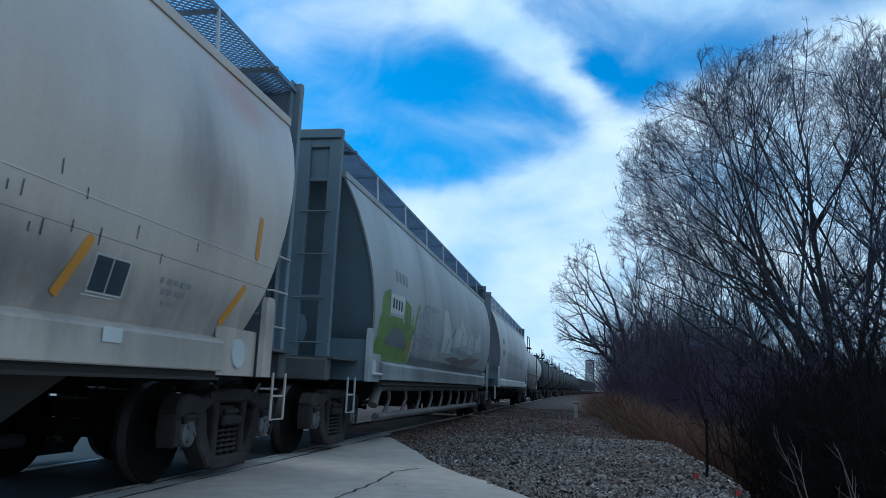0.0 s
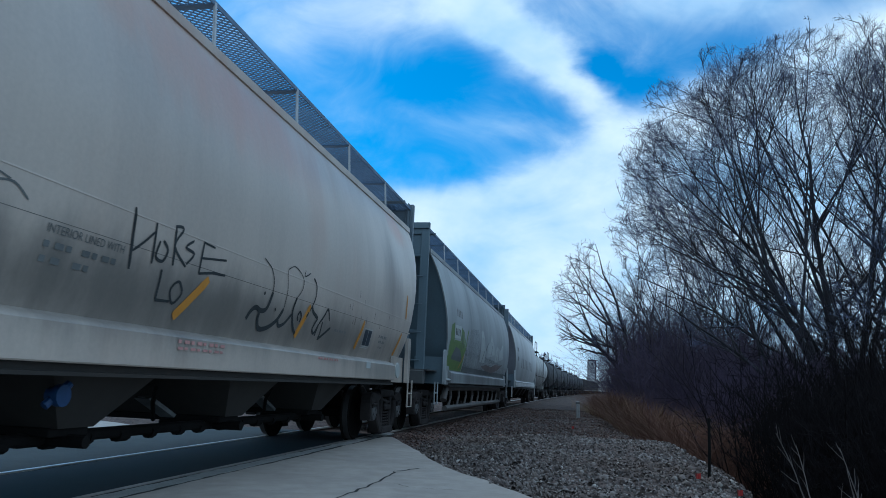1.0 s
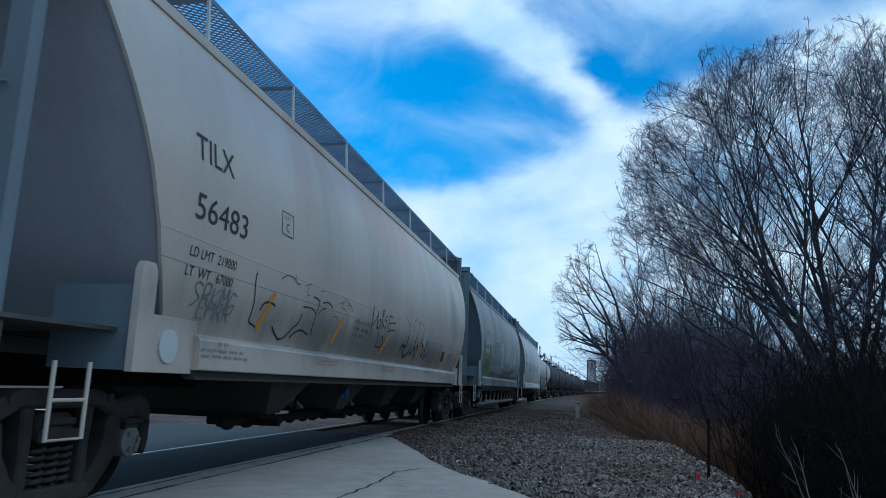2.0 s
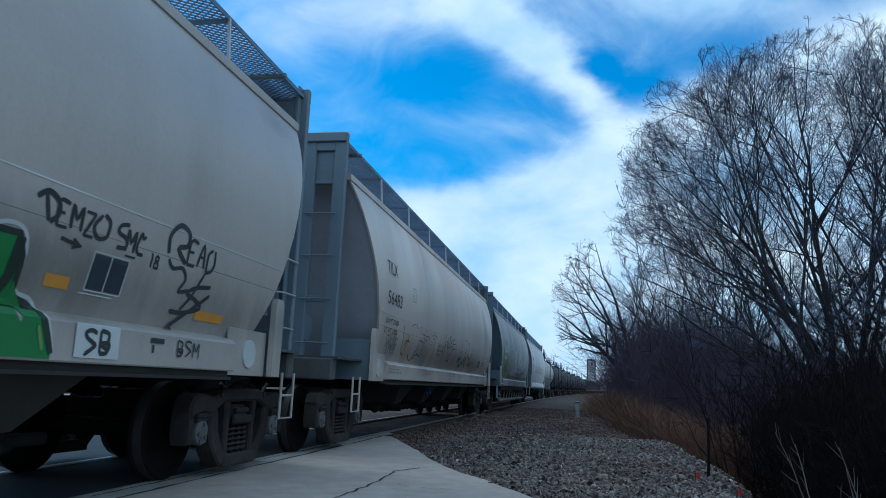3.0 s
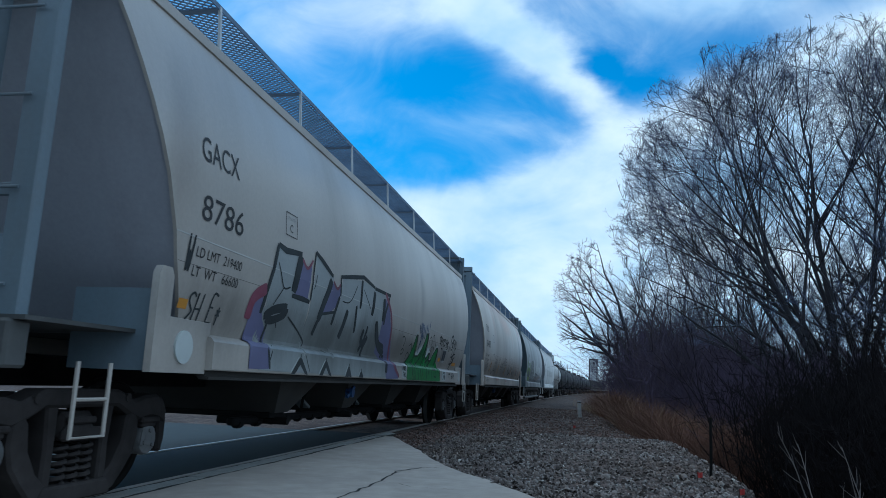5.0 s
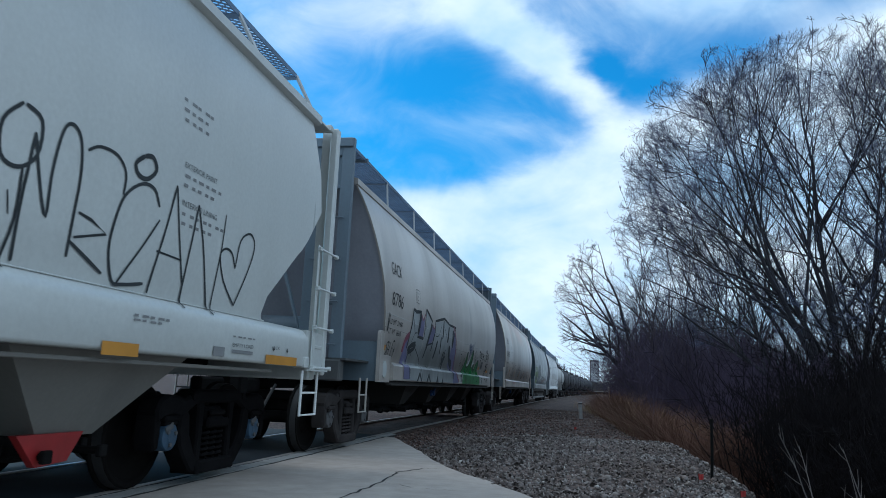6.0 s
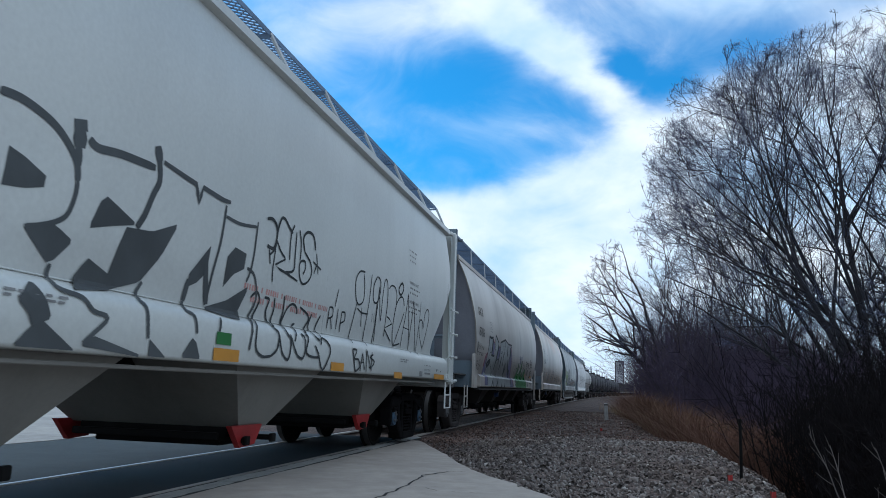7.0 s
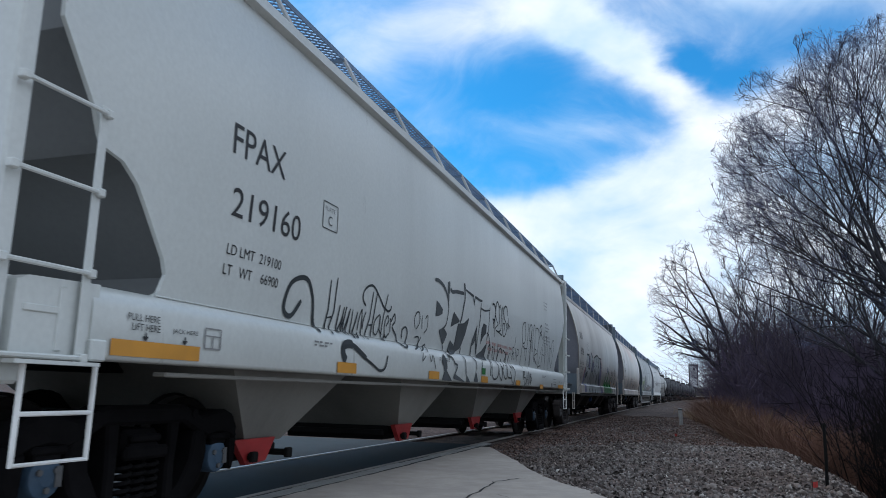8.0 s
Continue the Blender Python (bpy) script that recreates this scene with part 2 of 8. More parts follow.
M["orange_tape"] = plain("orange_reflector", (0.55, 0.235, 0.03), 0.5, 0.0, 0.12, 12.0)
M["red_paint"] = plain("red_gate_paint", (0.32, 0.018, 0.018), 0.5, 0.0, 0.35, 9.0)
M["faint_red"] = plain("faded_red_lettering", (0.5, 0.25, 0.23), 0.6, 0.0, 0.2, 9.0)
M["faint_grey"] = plain("faded_grey_lettering", (0.22, 0.22, 0.22), 0.6, 0.0, 0.2, 9.0)
M["green_spray"] = plain("green_spray_paint", (0.008, 0.16, 0.035), 0.5, 0.0, 0.35, 3.0)
M["dark_green_spray"] = plain("dark_green_spray", (0.010, 0.022, 0.014), 0.55, 0.0, 0.3, 5.0)
M["pale_spray"] = plain("pale_green_spray", (0.47, 0.5, 0.49), 0.55, 0.0, 0.15, 5.0)
M["purple_spray"] = plain("violet_spray_paint", (0.115, 0.112, 0.20), 0.6, 0.0, 0.25, 3.0)
M["red_spray"] = plain("crimson_spray_paint", (0.2, 0.05, 0.08), 0.55, 0.0, 0.25, 6.0)
M["slate_spray"] = plain("slate_spray_paint", (0.06, 0.068, 0.072), 0.65, 0.0, 0.3, 6.0)
M["blue_spray"] = plain("faded_blue_spray", (0.10, 0.145, 0.26), 0.65, 0.0, 0.4, 6.0)
M["rust_spray"] = plain("rusty_overspray", (0.17, 0.13, 0.125), 0.6, 0.0, 0.4, 3.0)
M["smoke_spray"] = plain("smoky_grey_spray", (0.11, 0.12, 0.125), 0.7, 0.0, 0.5, 1.5)
M["lime_spray"] = plain("lime_spray_paint", (0.13, 0.21, 0.06), 0.55, 0.0, 0.5, 2.0)
M["sign_dark"] = plain("dark_placard", (0.03, 0.045, 0.06), 0.4, 0.0, 0.3, 9.0)
M["rail_side"] = plain("rusty_rail", (0.09, 0.05, 0.035), 0.8, 0.0, 0.4, 20.0)
# near rail's head: the dark underside it mirrors is put into the colour
M["dimmed_rail_head"] = plain("dimmed_rail_head", (0.30, 0.27, 0.25), 0.5, 0.3, 0.3, 6.0)
M["rail_head"] = plain("polished_rail_head", (0.6, 0.58, 0.55), 0.45, 0.45, 0.15, 12.0)
M["tie"] = plain("weathered_tie_wood", (0.075, 0.06, 0.05), 0.9, 0.0, 0.4, 14.0, 0.01)
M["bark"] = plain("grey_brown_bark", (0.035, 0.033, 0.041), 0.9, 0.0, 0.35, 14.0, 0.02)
# blue in the twig and bud colours stands in for haze over the crown
M["twig"] = plain("hazed_bare_twigs", (0.08, 0.1, 0.175), 0.85, 0.0, 0.3, 3.0)
M["bud"] = plain("hazed_swelling_buds", (0.19, 0.22, 0.3), 0.85, 0.0, 0.3, 3.0)
# same brush twice: near colour holds deep shade, far colour holds haze
M["thicket"] = plain("shade_dark_thicket_stems", (0.012, 0.010, 0.011), 0.95, 0.0, 0.4, 2.0, 0.0, 0.1)
M["brush"] = plain("hazed_brush_stems", (0.078, 0.058, 0.1), 0.9, 0.0, 0.4, 2.0)
M["sapling"] = plain("brownish_sapling_stems", (0.085, 0.066, 0.072), 0.9, 0.0, 0.4, 2.0)
M["pale_wood"] = plain("pale_weathered_stems", (0.12, 0.105, 0.10), 0.85, 0.0, 0.25, 6.0)
M["dry_grass"] = plain("dry_russet_grass", (0.125, 0.058, 0.038), 0.9, 0.0, 0.4, 1.2)
M["pale_grass"] = plain("pale_dry_grass", (0.27, 0.18, 0.105), 0.9, 0.0, 0.35, 1.2)
M["tower"] = plain("grey_tower_panels", (0.5, 0.51, 0.53), 0.7, 0.0, 0.15, 0.6)
M["tower_dark"] = plain("dark_tower_trim", (0.05, 0.05, 0.055), 0.7, 0.0, 0.2, 0.6)
M["far_wood"] = plain("distant_bare_wood", (0.05, 0.045, 0.045), 0.95, 0.0, 0.4, 0.4)
M["marker_white"] = plain("weathered_white_post", (0.36, 0.35, 0.34), 0.7, 0.0, 0.25, 14.0)
M["flag_red"] = plain("red_marker_flag", (0.4, 0.03, 0.025), 0.6, 0.0, 0.15, 10.0)
M["rust_stake"] = plain("rusty_stake", (0.06, 0.035, 0.028), 0.85, 0.0, 0.4, 14.0)
M["pipe"] = plain("dull_brown_pipe", (0.12, 0.108, 0.10), 0.65, 0.0, 0.35, 6.0)
M["hose"] = plain("rubber_hose", (0.02, 0.02, 0.02), 0.6, 0.0, 0.3, 14.0)


def stone_material(name="limestone_ballast", tint=(1.0, 1.0, 1.0)):
    m, make, link, b = material(name, 0.9, 0.0, 0.2)
    gi = make("ShaderNodeNewGeometry")
    oi = make("ShaderNodeObjectInfo")
    add = make("ShaderNodeMath", operation="ADD")
    link(gi.outputs["Random Per Island"], add.inputs[0]), link(oi.outputs["Random"], add.inputs[1])
    fr = make("ShaderNodeMath", operation="FRACT")
    link(add.outputs[0], fr.inputs[0])
    c = ramp(make, link, fr.outputs[0], [(0.0, (0.085, 0.073, 0.07)), (0.35, (0.175, 0.153, 0.147)), (0.75, (0.275, 0.245, 0.235)),
                                         (0.97, (0.30, 0.285, 0.27)), (1.0, (0.62, 0.6, 0.57))])
    g = noise_at(make, link, 40.0, detail=5.0)
    c2 = ramp(make, link, g, [(0.3, (0.75, 0.75, 0.75)), (0.7, (1, 1, 1))])
    patch = ramp(make, link, noise_at(make, link, 0.55, detail=4.0), [(0.35, (0.72, 0.62, 0.56)), (0.62, (1.08, 1.06, 1.04))])
    c = mixed(make, link, 1.0, c, patch, "MULTIPLY")
    c = mixed(make, link, 1.0, c, tint, "MULTIPLY")
    link(mixed(make, link, 1.0, c, c2, "MULTIPLY"), b.inputs["Base Color"])
    bumped(make, link, b, g, 0.6, 0.004)
    return m


def ground_material():
    """Gritty soil with gravel and dead grass in patches."""
    m, make, link, b = material("gravel_and_soil", 0.95, 0.0, 0.1)
    big = noise_at(make, link, 0.35, detail=4.0)
    mid = noise_at(make, link, 3.0, detail=5.0)
    tc = make("ShaderNodeTexCoord")
    vo = make("ShaderNodeTexVoronoi", Scale=26.0)
    link(tc.outputs["Object"], vo.inputs["Vector"])
    c = ramp(make, link, big, [(0.35, (0.115, 0.09, 0.084)), (0.65, (0.165, 0.128, 0.118))])
    k = ramp(make, link, mid, [(0.4, (0.7, 0.7, 0.7)), (0.65, (1.1, 1.08, 1.05))])
    c = mixed(make, link, 1.0, c, k, "MULTIPLY")
    sepc = make("ShaderNodeSeparateColor")
    link(vo.outputs["Color"], sepc.inputs[0])
    v = ramp(make, link, sepc.outputs[0], [(0.0, (0.5, 0.5, 0.5)), (1.0, (1.3, 1.28, 1.25))])
    link(mixed(make, link, 1.0, c, v, "MULTIPLY"), b.inputs["Base Color"])
    bumped(make, link, b, vo.outputs["Distance"], 0.9, 0.03)
    return m


def slab_material(name, col, stain, grit, rough=0.85, spec=0.5):
    """Concrete or asphalt: broad staining, tyre-worn patches and fine grit."""
    m, make, link, b = material(name, rough, 0.0, spec)
    big = noise_at(make, link, 0.5, detail=5.0)
    mid = noise_at(make, link, 4.0, detail=6.0, rough=0.7)
    fine = noise_at(make, link, 90.0, detail=3.0)
    c = ramp(make, link, big, [(0.3, stain), (0.65, col)])
    k = ramp(make, link, mid, [(0.3, (0.82, 0.82, 0.82)), (0.7, (1.05, 1.05, 1.05))])
    c = mixed(make, link, 1.0, c, k, "MULTIPLY")
    g = ramp(make, link, fine, [(0.3, (1 - grit,) * 3), (0.7, (1 + grit * .3,) * 3)])
    link(mixed(make, link, 1.0, c, g, "MULTIPLY"), b.inputs["Base Color"])
    bumped(make, link, b, fine, 0.4, 0.004)
    return m


M["stone"] = stone_material()
M["rust_stone"] = stone_material("rust_stained_ballast", (0.78, 0.60, 0.55))
M["soil"] = ground_material()
M["concrete"] = slab_material("worn_concrete", (0.45, 0.385, 0.335), (0.35, 0.295, 0.255), 0.15)
M["concrete_edge"] = slab_material("dirty_concrete_edge", (0.36, 0.355, 0.34), (0.27, 0.265, 0.25), 0.35)
M["far_concrete"] = slab_material("pale_far_concrete", (0.42, 0.40, 0.37), (0.28, 0.27, 0.25), 0.2)
M["asphalt"] = slab_material("dark_crossing_asphalt", (0.013, 0.022, 0.031), (0.009, 0.015, 0.021), 0.3, 0.8, 0.2)
M["grey_asphalt"] = slab_material("greyed_crossing_asphalt", (0.05, 0.062, 0.064), (0.035, 0.044, 0.046), 0.3, 0.8, 0.3)
# pale colour paints the light caught along the weld
M["lit_weld"] = plain("highlight_pale_weld", (0.42, 0.42, 0.405), 0.5, 0.0, 0.35, 2.0)
# dark colour draws the thin shadow line of the lap joint
M["seam_shadow"] = plain("seam_shadow", (0.13, 0.12, 0.11), 0.8, 0.0, 0.4, 2.0)
M["crack"] = plain("crack_dirt", (0.02, 0.018, 0.016), 0.95, 0.0, 0.3, 20.0)


# ---- mesh tools ----
class Geo:
    """Vertices and faces of one mesh."""

    def __init__(self):
        self.v, self.f = [], []

    def add(self, verts, faces):
        n = len(self.v)
        self.v.extend(tuple(p) for p in verts)
        self.f.extend(tuple(i + n for i in f) for f in faces)
        return self

    def box(self, c, size, chamfer=0.0, m=None):
        hx, hy, hz = (s / 2 for s in size)
        k = min(chamfer, hx * .9, hy * .9, hz * .9)
        vs, fs, index = [], [], {}
        if k <= 0:
            for x in (-1, 1):
                for y in (-1, 1):
                    for z in (-1, 1):
                        vs.append((x * hx, y * hy, z * hz))
            fs = [(0, 1, 3, 2), (4, 6, 7, 5), (0, 4, 5, 1), (2, 3, 7, 6), (0, 2, 6, 4), (1, 5, 7, 3)]
        else:
            for x in (-1, 1):
                for y in (-1, 1):
                    for z in (-1, 1):
                        for ax in range(3):
                            index[x, y, z, ax] = len(vs)
                            vs.append(tuple(s * (h if a == ax else h - k) for a, (s, h) in enumerate(zip((x, y, z), (hx, hy, hz)))))
            sg = (-1, 1)
            for s in sg:
                o = 1 if s > 0 else -1
                fs.append([index[s, a, b, 0] for a, b in ((-1, -1), (1, -1), (1, 1), (-1, 1))][::o])
                fs.append([index[a, s, b, 1] for a, b in ((-1, -1), (1, -1), (1, 1), (-1, 1))][::-o])
                fs.append([index[a, b, s, 2] for a, b in ((-1, -1), (1, -1), (1, 1), (-1, 1))][::o])
            for a in sg:
                for b in sg:
                    fs.append([index[a, b, -1, 0], index[a, b, 1, 0], index[a, b, 1, 1], index[a, b, -1, 1]][::a * b])
                    fs.append([index[a, -1, b, 0], index[a, -1, b, 2], index[a, 1, b, 2], index[a, 1, b, 0]][::a * b])
                    fs.append([index[-1, a, b, 1], index[1, a, b, 1], index[1, a, b, 2], index[-1, a, b, 2]][::a * b])
                    for c3 in sg:
                        fs.append([index[a, b, c3, 0], index[a, b, c3, 1], index[a, b, c3, 2]][::a * b * c3])
        if m is None:
            m = Matrix.Translation(c)
        else:
            m = Matrix.Translation(c) @ m
        return self.add([m @ Vector(p) for p in vs], fs)

    def tube(self, path, r, n=8, cap=True):
        """A round bar along a path; r may be one radius or one for each point."""
        pts = [Vector(p) for p in path]
        rs = r if isinstance(r, (list, tuple)) else [r] * len(pts)
        rings = []
        side = None
        for i, p in enumerate(pts):
            d = (pts[min(i + 1, len(pts) - 1)] - pts[max(i - 1, 0)]).normalized()
            if side is None:
                side = d.orthogonal().normalized()
            side = (side - d * side.dot(d)).normalized()
            up = d.cross(side)
            rings.append([len(self.v) + j for j in range(n)])
            self.v.extend(tuple(p + (side * math.cos(2 * math.pi * j / n) + up * math.sin(2 * math.pi * j / n)) * rs[i]) for j in range(n))
        for a, b in zip(rings, rings[1:]):
            self.f.extend((a[j], a[(j + 1) % n], b[(j + 1) % n], b[j]) for j in range(n))
        if cap:
            self.f.append(tuple(rings[0][::-1])), self.f.append(tuple(rings[-1]))
        return self

    def loft(self, sections, closed=True, caps=True):
        n, base = len(sections[0]), len(self.v)
        for s in sections:
            self.v.extend(tuple(p) for p in s)
        for i in range(len(sections) - 1):
            for j in range(n if closed else n - 1):
                a, b = base + i * n + j, base + i * n + (j + 1) % n
                self.f.append((a, b, b + n, a + n))
        if caps and closed:
            self.f.append(tuple(base + j for j in range(n))[::-1])
            self.f.append(tuple(base + (len(sections) - 1) * n + j for j in range(n)))
        return self

    def slab(self, outline, axis, lo, hi):
        """A flat outline drawn out along an axis (0 x, 1 y, 2 z)."""
        def at(a, b, w):
            return {0: (w, a, b), 1: (a, w, b), 2: (a, b, w)}[axis]
        return self.loft([[at(a, b, lo) for a, b in outline], [at(a, b, hi) for a, b in outline]])


def mesh_of(name, g, mat, smooth=None):
    me = bpy.data.meshes.new(name)
    if isinstance(g, Geo):
        me.from_pydata(g.v, [], g.f)
        bm = bmesh.new()
        bm.from_mesh(me)
        bmesh.ops.recalc_face_normals(bm, faces=bm.faces)
        bm.to_mesh(me)
        bm.free()
    else:
        me.from_pydata(g[0], [], g[1])
    if smooth:
        me.shade_smooth()
        me.set_sharp_from_angle(angle=radians(smooth))
    me.materials.append(mat)
    return me


def part(name, g, mat, parent, label="", smooth=35):
    me = g if isinstance(g, bpy.types.Mesh) else mesh_of(name, g, mat, smooth)
    ob = new(name, me)
    ob.parent = parent
    if label:
        tagged(ob, label)
    return ob


def thing(name, label, category, group="", kind="", m=None):
    ob = tagged(new(name), label, category, group, kind)
    ob.empty_display_size = 0.3
    if m is not None:
        ob.matrix_basis = m
    return ob


def solid(name, g, mat, label, category, kind="", smooth=35, group=""):
    return tagged(new(name, mesh_of(name, g, mat, smooth)), label, category, group, kind)


def lerp_table(table, z):
    """Value at z of a table of (z, value), rising in z, smoothly."""
    if z <= table[0][0]:
        return table[0][1]
    for (z0, a), (z1, b) in zip(table, table[1:]):
        if z <= z1:
            return a + (b - a) * (z - z0) / (z1 - z0)
    return table[-1][1]


def track_at(s):
    """Middle of the track and its heading (degrees to the right) at s metres along it."""
    if s <= CURVE_AT:
        return 0.0, s, 0.0
    a = (s - CURVE_AT) / CURVE_R
    return CURVE_R * (1 - math.cos(a)), CURVE_AT + CURVE_R * math.sin(a), math.degrees(a)


# ---- ground, road and track ----
def ground_height(x, y):
    """Bed level with the rails, a heap of ballast on the camera's side, a ditch beside it, and flat land."""
    far = min(1.0, max(0.0, (y - 16.5) / 3.5))
    edge = 6.15 + 0.12 * math.sin(y * 0.7) + 0.10 * math.sin(y * 1.9) - 0.95 * far
    z = -0.06
    if x > edge:
        k = min(1.0, (x - edge) / (1.5 + 1.2 * far))
        z -= 0.95 * k * k * (3 - 2 * k)
    if x > 1.2 and y > 5:
        heap = math.exp(-(max(0.0, abs(x - 4.9) - 0.9) / 1.05) ** 2 - ((y - 13.6) / (4.2 if y < 13.6 else 2.3)) ** 2)
        z += 0.21 * heap
        z -= 0.10 * math.exp(-((x - 4.0) / 1.8) ** 2 - ((y - 21.5) / 3.5) ** 2)
    if -40 < x < 40 and -30 < y < 120:
        z += 0.03 * noise.noise((x * 0.8, y * 0.8, 0)) + 0.015 * noise.noise((x * 3, y * 3, 4))
    return z


def graded(parts):
    out = []
    for a, b, step in parts:
        n = max(1, round((b - a) / step))
        out.extend(a + (b - a) * i / n for i in range(n))
    return out + [parts[-1][1]]


def build_ground():
    xs = graded([(-2500, -300, 550), (-300, -40, 40), (-40, -6, 4), (-6, 1.4, 0.8), (1.4, 10, 0.25), (10, 40, 3), (40, 300, 40), (300, 2500, 550)])
    ys = graded([(-2500, -300, 550), (-300, -30, 45), (-30, 4, 3.4), (4, 26, 0.3), (26, 60, 1.5), (60, 300, 20), (300, 2500, 550)])
    vs = [(x, y, ground_height(x, y)) for y in ys for x in xs]
    n = len(xs)
    fs = [(j * n + i, j * n + i + 1, (j + 1) * n + i + 1, (j + 1) * n + i) for j in range(len(ys) - 1) for i in range(n - 1)]
    g = solid("ground", (vs, fs), M["soil"], "grey gravel and dry soil beside the railway track", "ground", "structure", 60)
    return g


ground = build_ground()

APRON = [(1.06, -6), (1.06, 13.7), (1.2, 13.75), (1.41, 13.3), (1.8, 12.3), (2.27, 11.2), (2.75, 9.9), (3.15, 9.05), (3.66, 8.25),
         (4.22, 7.2), (5.0, 5.9), (5.9, 4.6), (7.2, 3.4), (8.0, 2.0), (8.0, -6)]


def rough_outline(pts, amount, step, seed):
    rnd, out = random.Random(seed), []
    for (x0, y0), (x1, y1) in zip(pts, pts[1:] + pts[:1]):
        n = max(1, int(math.hypot(x1 - x0, y1 - y0) / step))
        for i in range(n):
            k = i / n
            out.append((x0 + (x1 - x0) * k + rnd.uniform(-amount, amount), y0 + (y1 - y0) * k + rnd.uniform(-amount, amount)))
    return out


def build_road():
    g = Geo().slab(rough_outline(APRON, 0.02, 0.3, 3), 2, -0.25, 0.0)
    apron = solid("concrete_apron", g, M["concrete"], "worn grey concrete road slab beside the rails", "pavement", "structure", None)
    # edge strip along the near rail, cracked away from the slab
    rnd = random.Random(5)
    y = -6.0
    edge = thing("slab_edge", "narrow cracked concrete strip along the near rail", "pavement", "", "structure")
    while y < 14.6:
        n = rnd.uniform(0.7, 1.6)
        w = rnd.uniform(-0.012, 0.012)
        out = rough_outline([(0.835, y), (1.015 + w, y), (1.015 - w, min(y + n, 14.8)), (0.835, min(y + n, 14.8))], 0.012, 0.10, rnd.random())
        part("concrete_piece", Geo().slab(out, 2, -0.2, 0.004 + rnd.uniform(-0.008, 0.004)), M["concrete_edge"], edge, "", None)
        y += n + 0.012

    part("joint_dirt", Geo().box((1.035, 4.2, -.028), (.09, 20.4, .05)), M["crack"], edge, "dark dirt in the joint beside the slab")
    part("joint_dirt", Geo().box((.820, 4.2, -.030), (.05, 20.4, .05)), M["crack"], edge)

    def crack(path, width, seed):
        r2 = random.Random(seed)
        pts = []
        for (x0, y0), (x1, y1) in zip(path, path[1:]):
            for i in range(7):
                k = i / 7
                pts.append((x0 + (x1 - x0) * k + r2.uniform(-.02, .02), y0 + (y1 - y0) * k + r2.uniform(-.03, .03)))
        vs, fs = [], []
        for i, (x, yy) in enumerate(pts):
            w2 = width * r2.uniform(0.4, 1.2)
            vs += [(x - w2, yy, 0.003), (x + w2, yy, 0.003)]
            if i:
                k = 2 * i
                fs.append((k - 2, k - 1, k + 1, k))
        return vs, fs
    part("crack", crack([(2.45, 5.6), (2.62, 6.5), (2.66, 7.6), (2.58, 8.5), (2.79, 9.0), (3.0, 9.1)], 0.013, 1), M["crack"], apron, "dark crack filled with dirt", None)
    part("crack", crack([(2.66, 7.6), (3.1, 7.3), (3.5, 7.35)], 0.006, 4), M["crack"], apron, "", None)
    # dark asphalt between and outside the rails
    cross = thing("crossing_surface", "dark asphalt of the level crossing between the rails", "road", "", "structure")
    for x0, x1 in ((-3.8, -0.80), (-0.70, 0.70), (0.80, 0.83)):
        part("asphalt_strip", Geo().slab(rough_outline([(x0, -6), (x1, -6), (x1, 14.4), (x0, 14.4)], 0.004, 0.6, 9), 2, -0.2, -0.012), M["asphalt"] if x0 > -1 else M["grey_asphalt"], cross, "", None)
    far = Geo().slab(rough_outline([(-30, -30), (-3.82, -30), (-3.82, 13.2), (-7, 15), (-10, 19), (-13, 26), (-30, 30)], 0.03, 0.6, 8), 2, -0.25, -0.005)
    solid("far_road", far, M["far_concrete"], "pale concrete road on the far side of the track", "road", "structure", None)


build_road()


def rail_profile(head):
    if head:
        return [(-0.036, -0.03), (-0.036, -0.006), (-0.028, 0.0), (0.028, 0.0), (0.036, -0.006), (0.036, -0.03)]
    return [(-0.07, -0.185), (0.07, -0.185), (0.07, -0.17), (0.012, -0.15), (0.010, -0.05), (0.034, -0.031), (-0.034, -0.031), (-0.010, -0.05), (-0.012, -0.15), (-0.07, -0.17)]


def build_track():
    stations = [-40, -20, 0, 20, 45] + list(range(55, 640, 12))
    for side in (0.753, -0.753):
        rail = thing("rail", "steel rail with a polished head and rusty web", "rail", "rails of the track")
        for head in (False, True):
            secs = []
            for s in stations:
                cx, cy, a = track_at(s)
                ca, sa = math.cos(radians(a)), math.sin(radians(a))
                secs.append([(cx + (side + px) * ca, cy - (side + px) * sa, pz) for px, pz in rail_profile(head)])
            part("head" if head else "web", Geo().loft(secs), M["rail_side" if not head else "rail_head" if side < 0 else "dimmed_rail_head"], rail, "", 30)
    rnd = random.Random(11)
    bed = thing("track_ties", "weathered wooden ties half buried in ballast", "railway tie", "", "structure")
    me = mesh_of("tie", Geo().box((0, 0, 0), (2.6, 0.22, 0.16), 0.015), M["tie"])
    s = 15.2
    while s < 160:
        cx, cy, a = track_at(s)
        ob = part("tie", me, None, bed)
        ob.matrix_basis = pose(cx + rnd.uniform(-.03, .03), cy, -0.25 + rnd.uniform(-.01, .01), 0, 0, -a + rnd.uniform(-1.2, 1.2))
        s += 0.5 if s < 60 else 0.75


build_track()


# ---- railway cars ----
def revolve(profile, n=28, x0=0.0):
    """Rings round the x axis from a profile of (x, r)."""
    g = Geo()
    g.loft([[(x0 + x, r * math.cos(2 * math.pi * j / n), r * math.sin(2 * math.pi * j / n)) for j in range(n)] for x, r in profile], True, True)
    return g


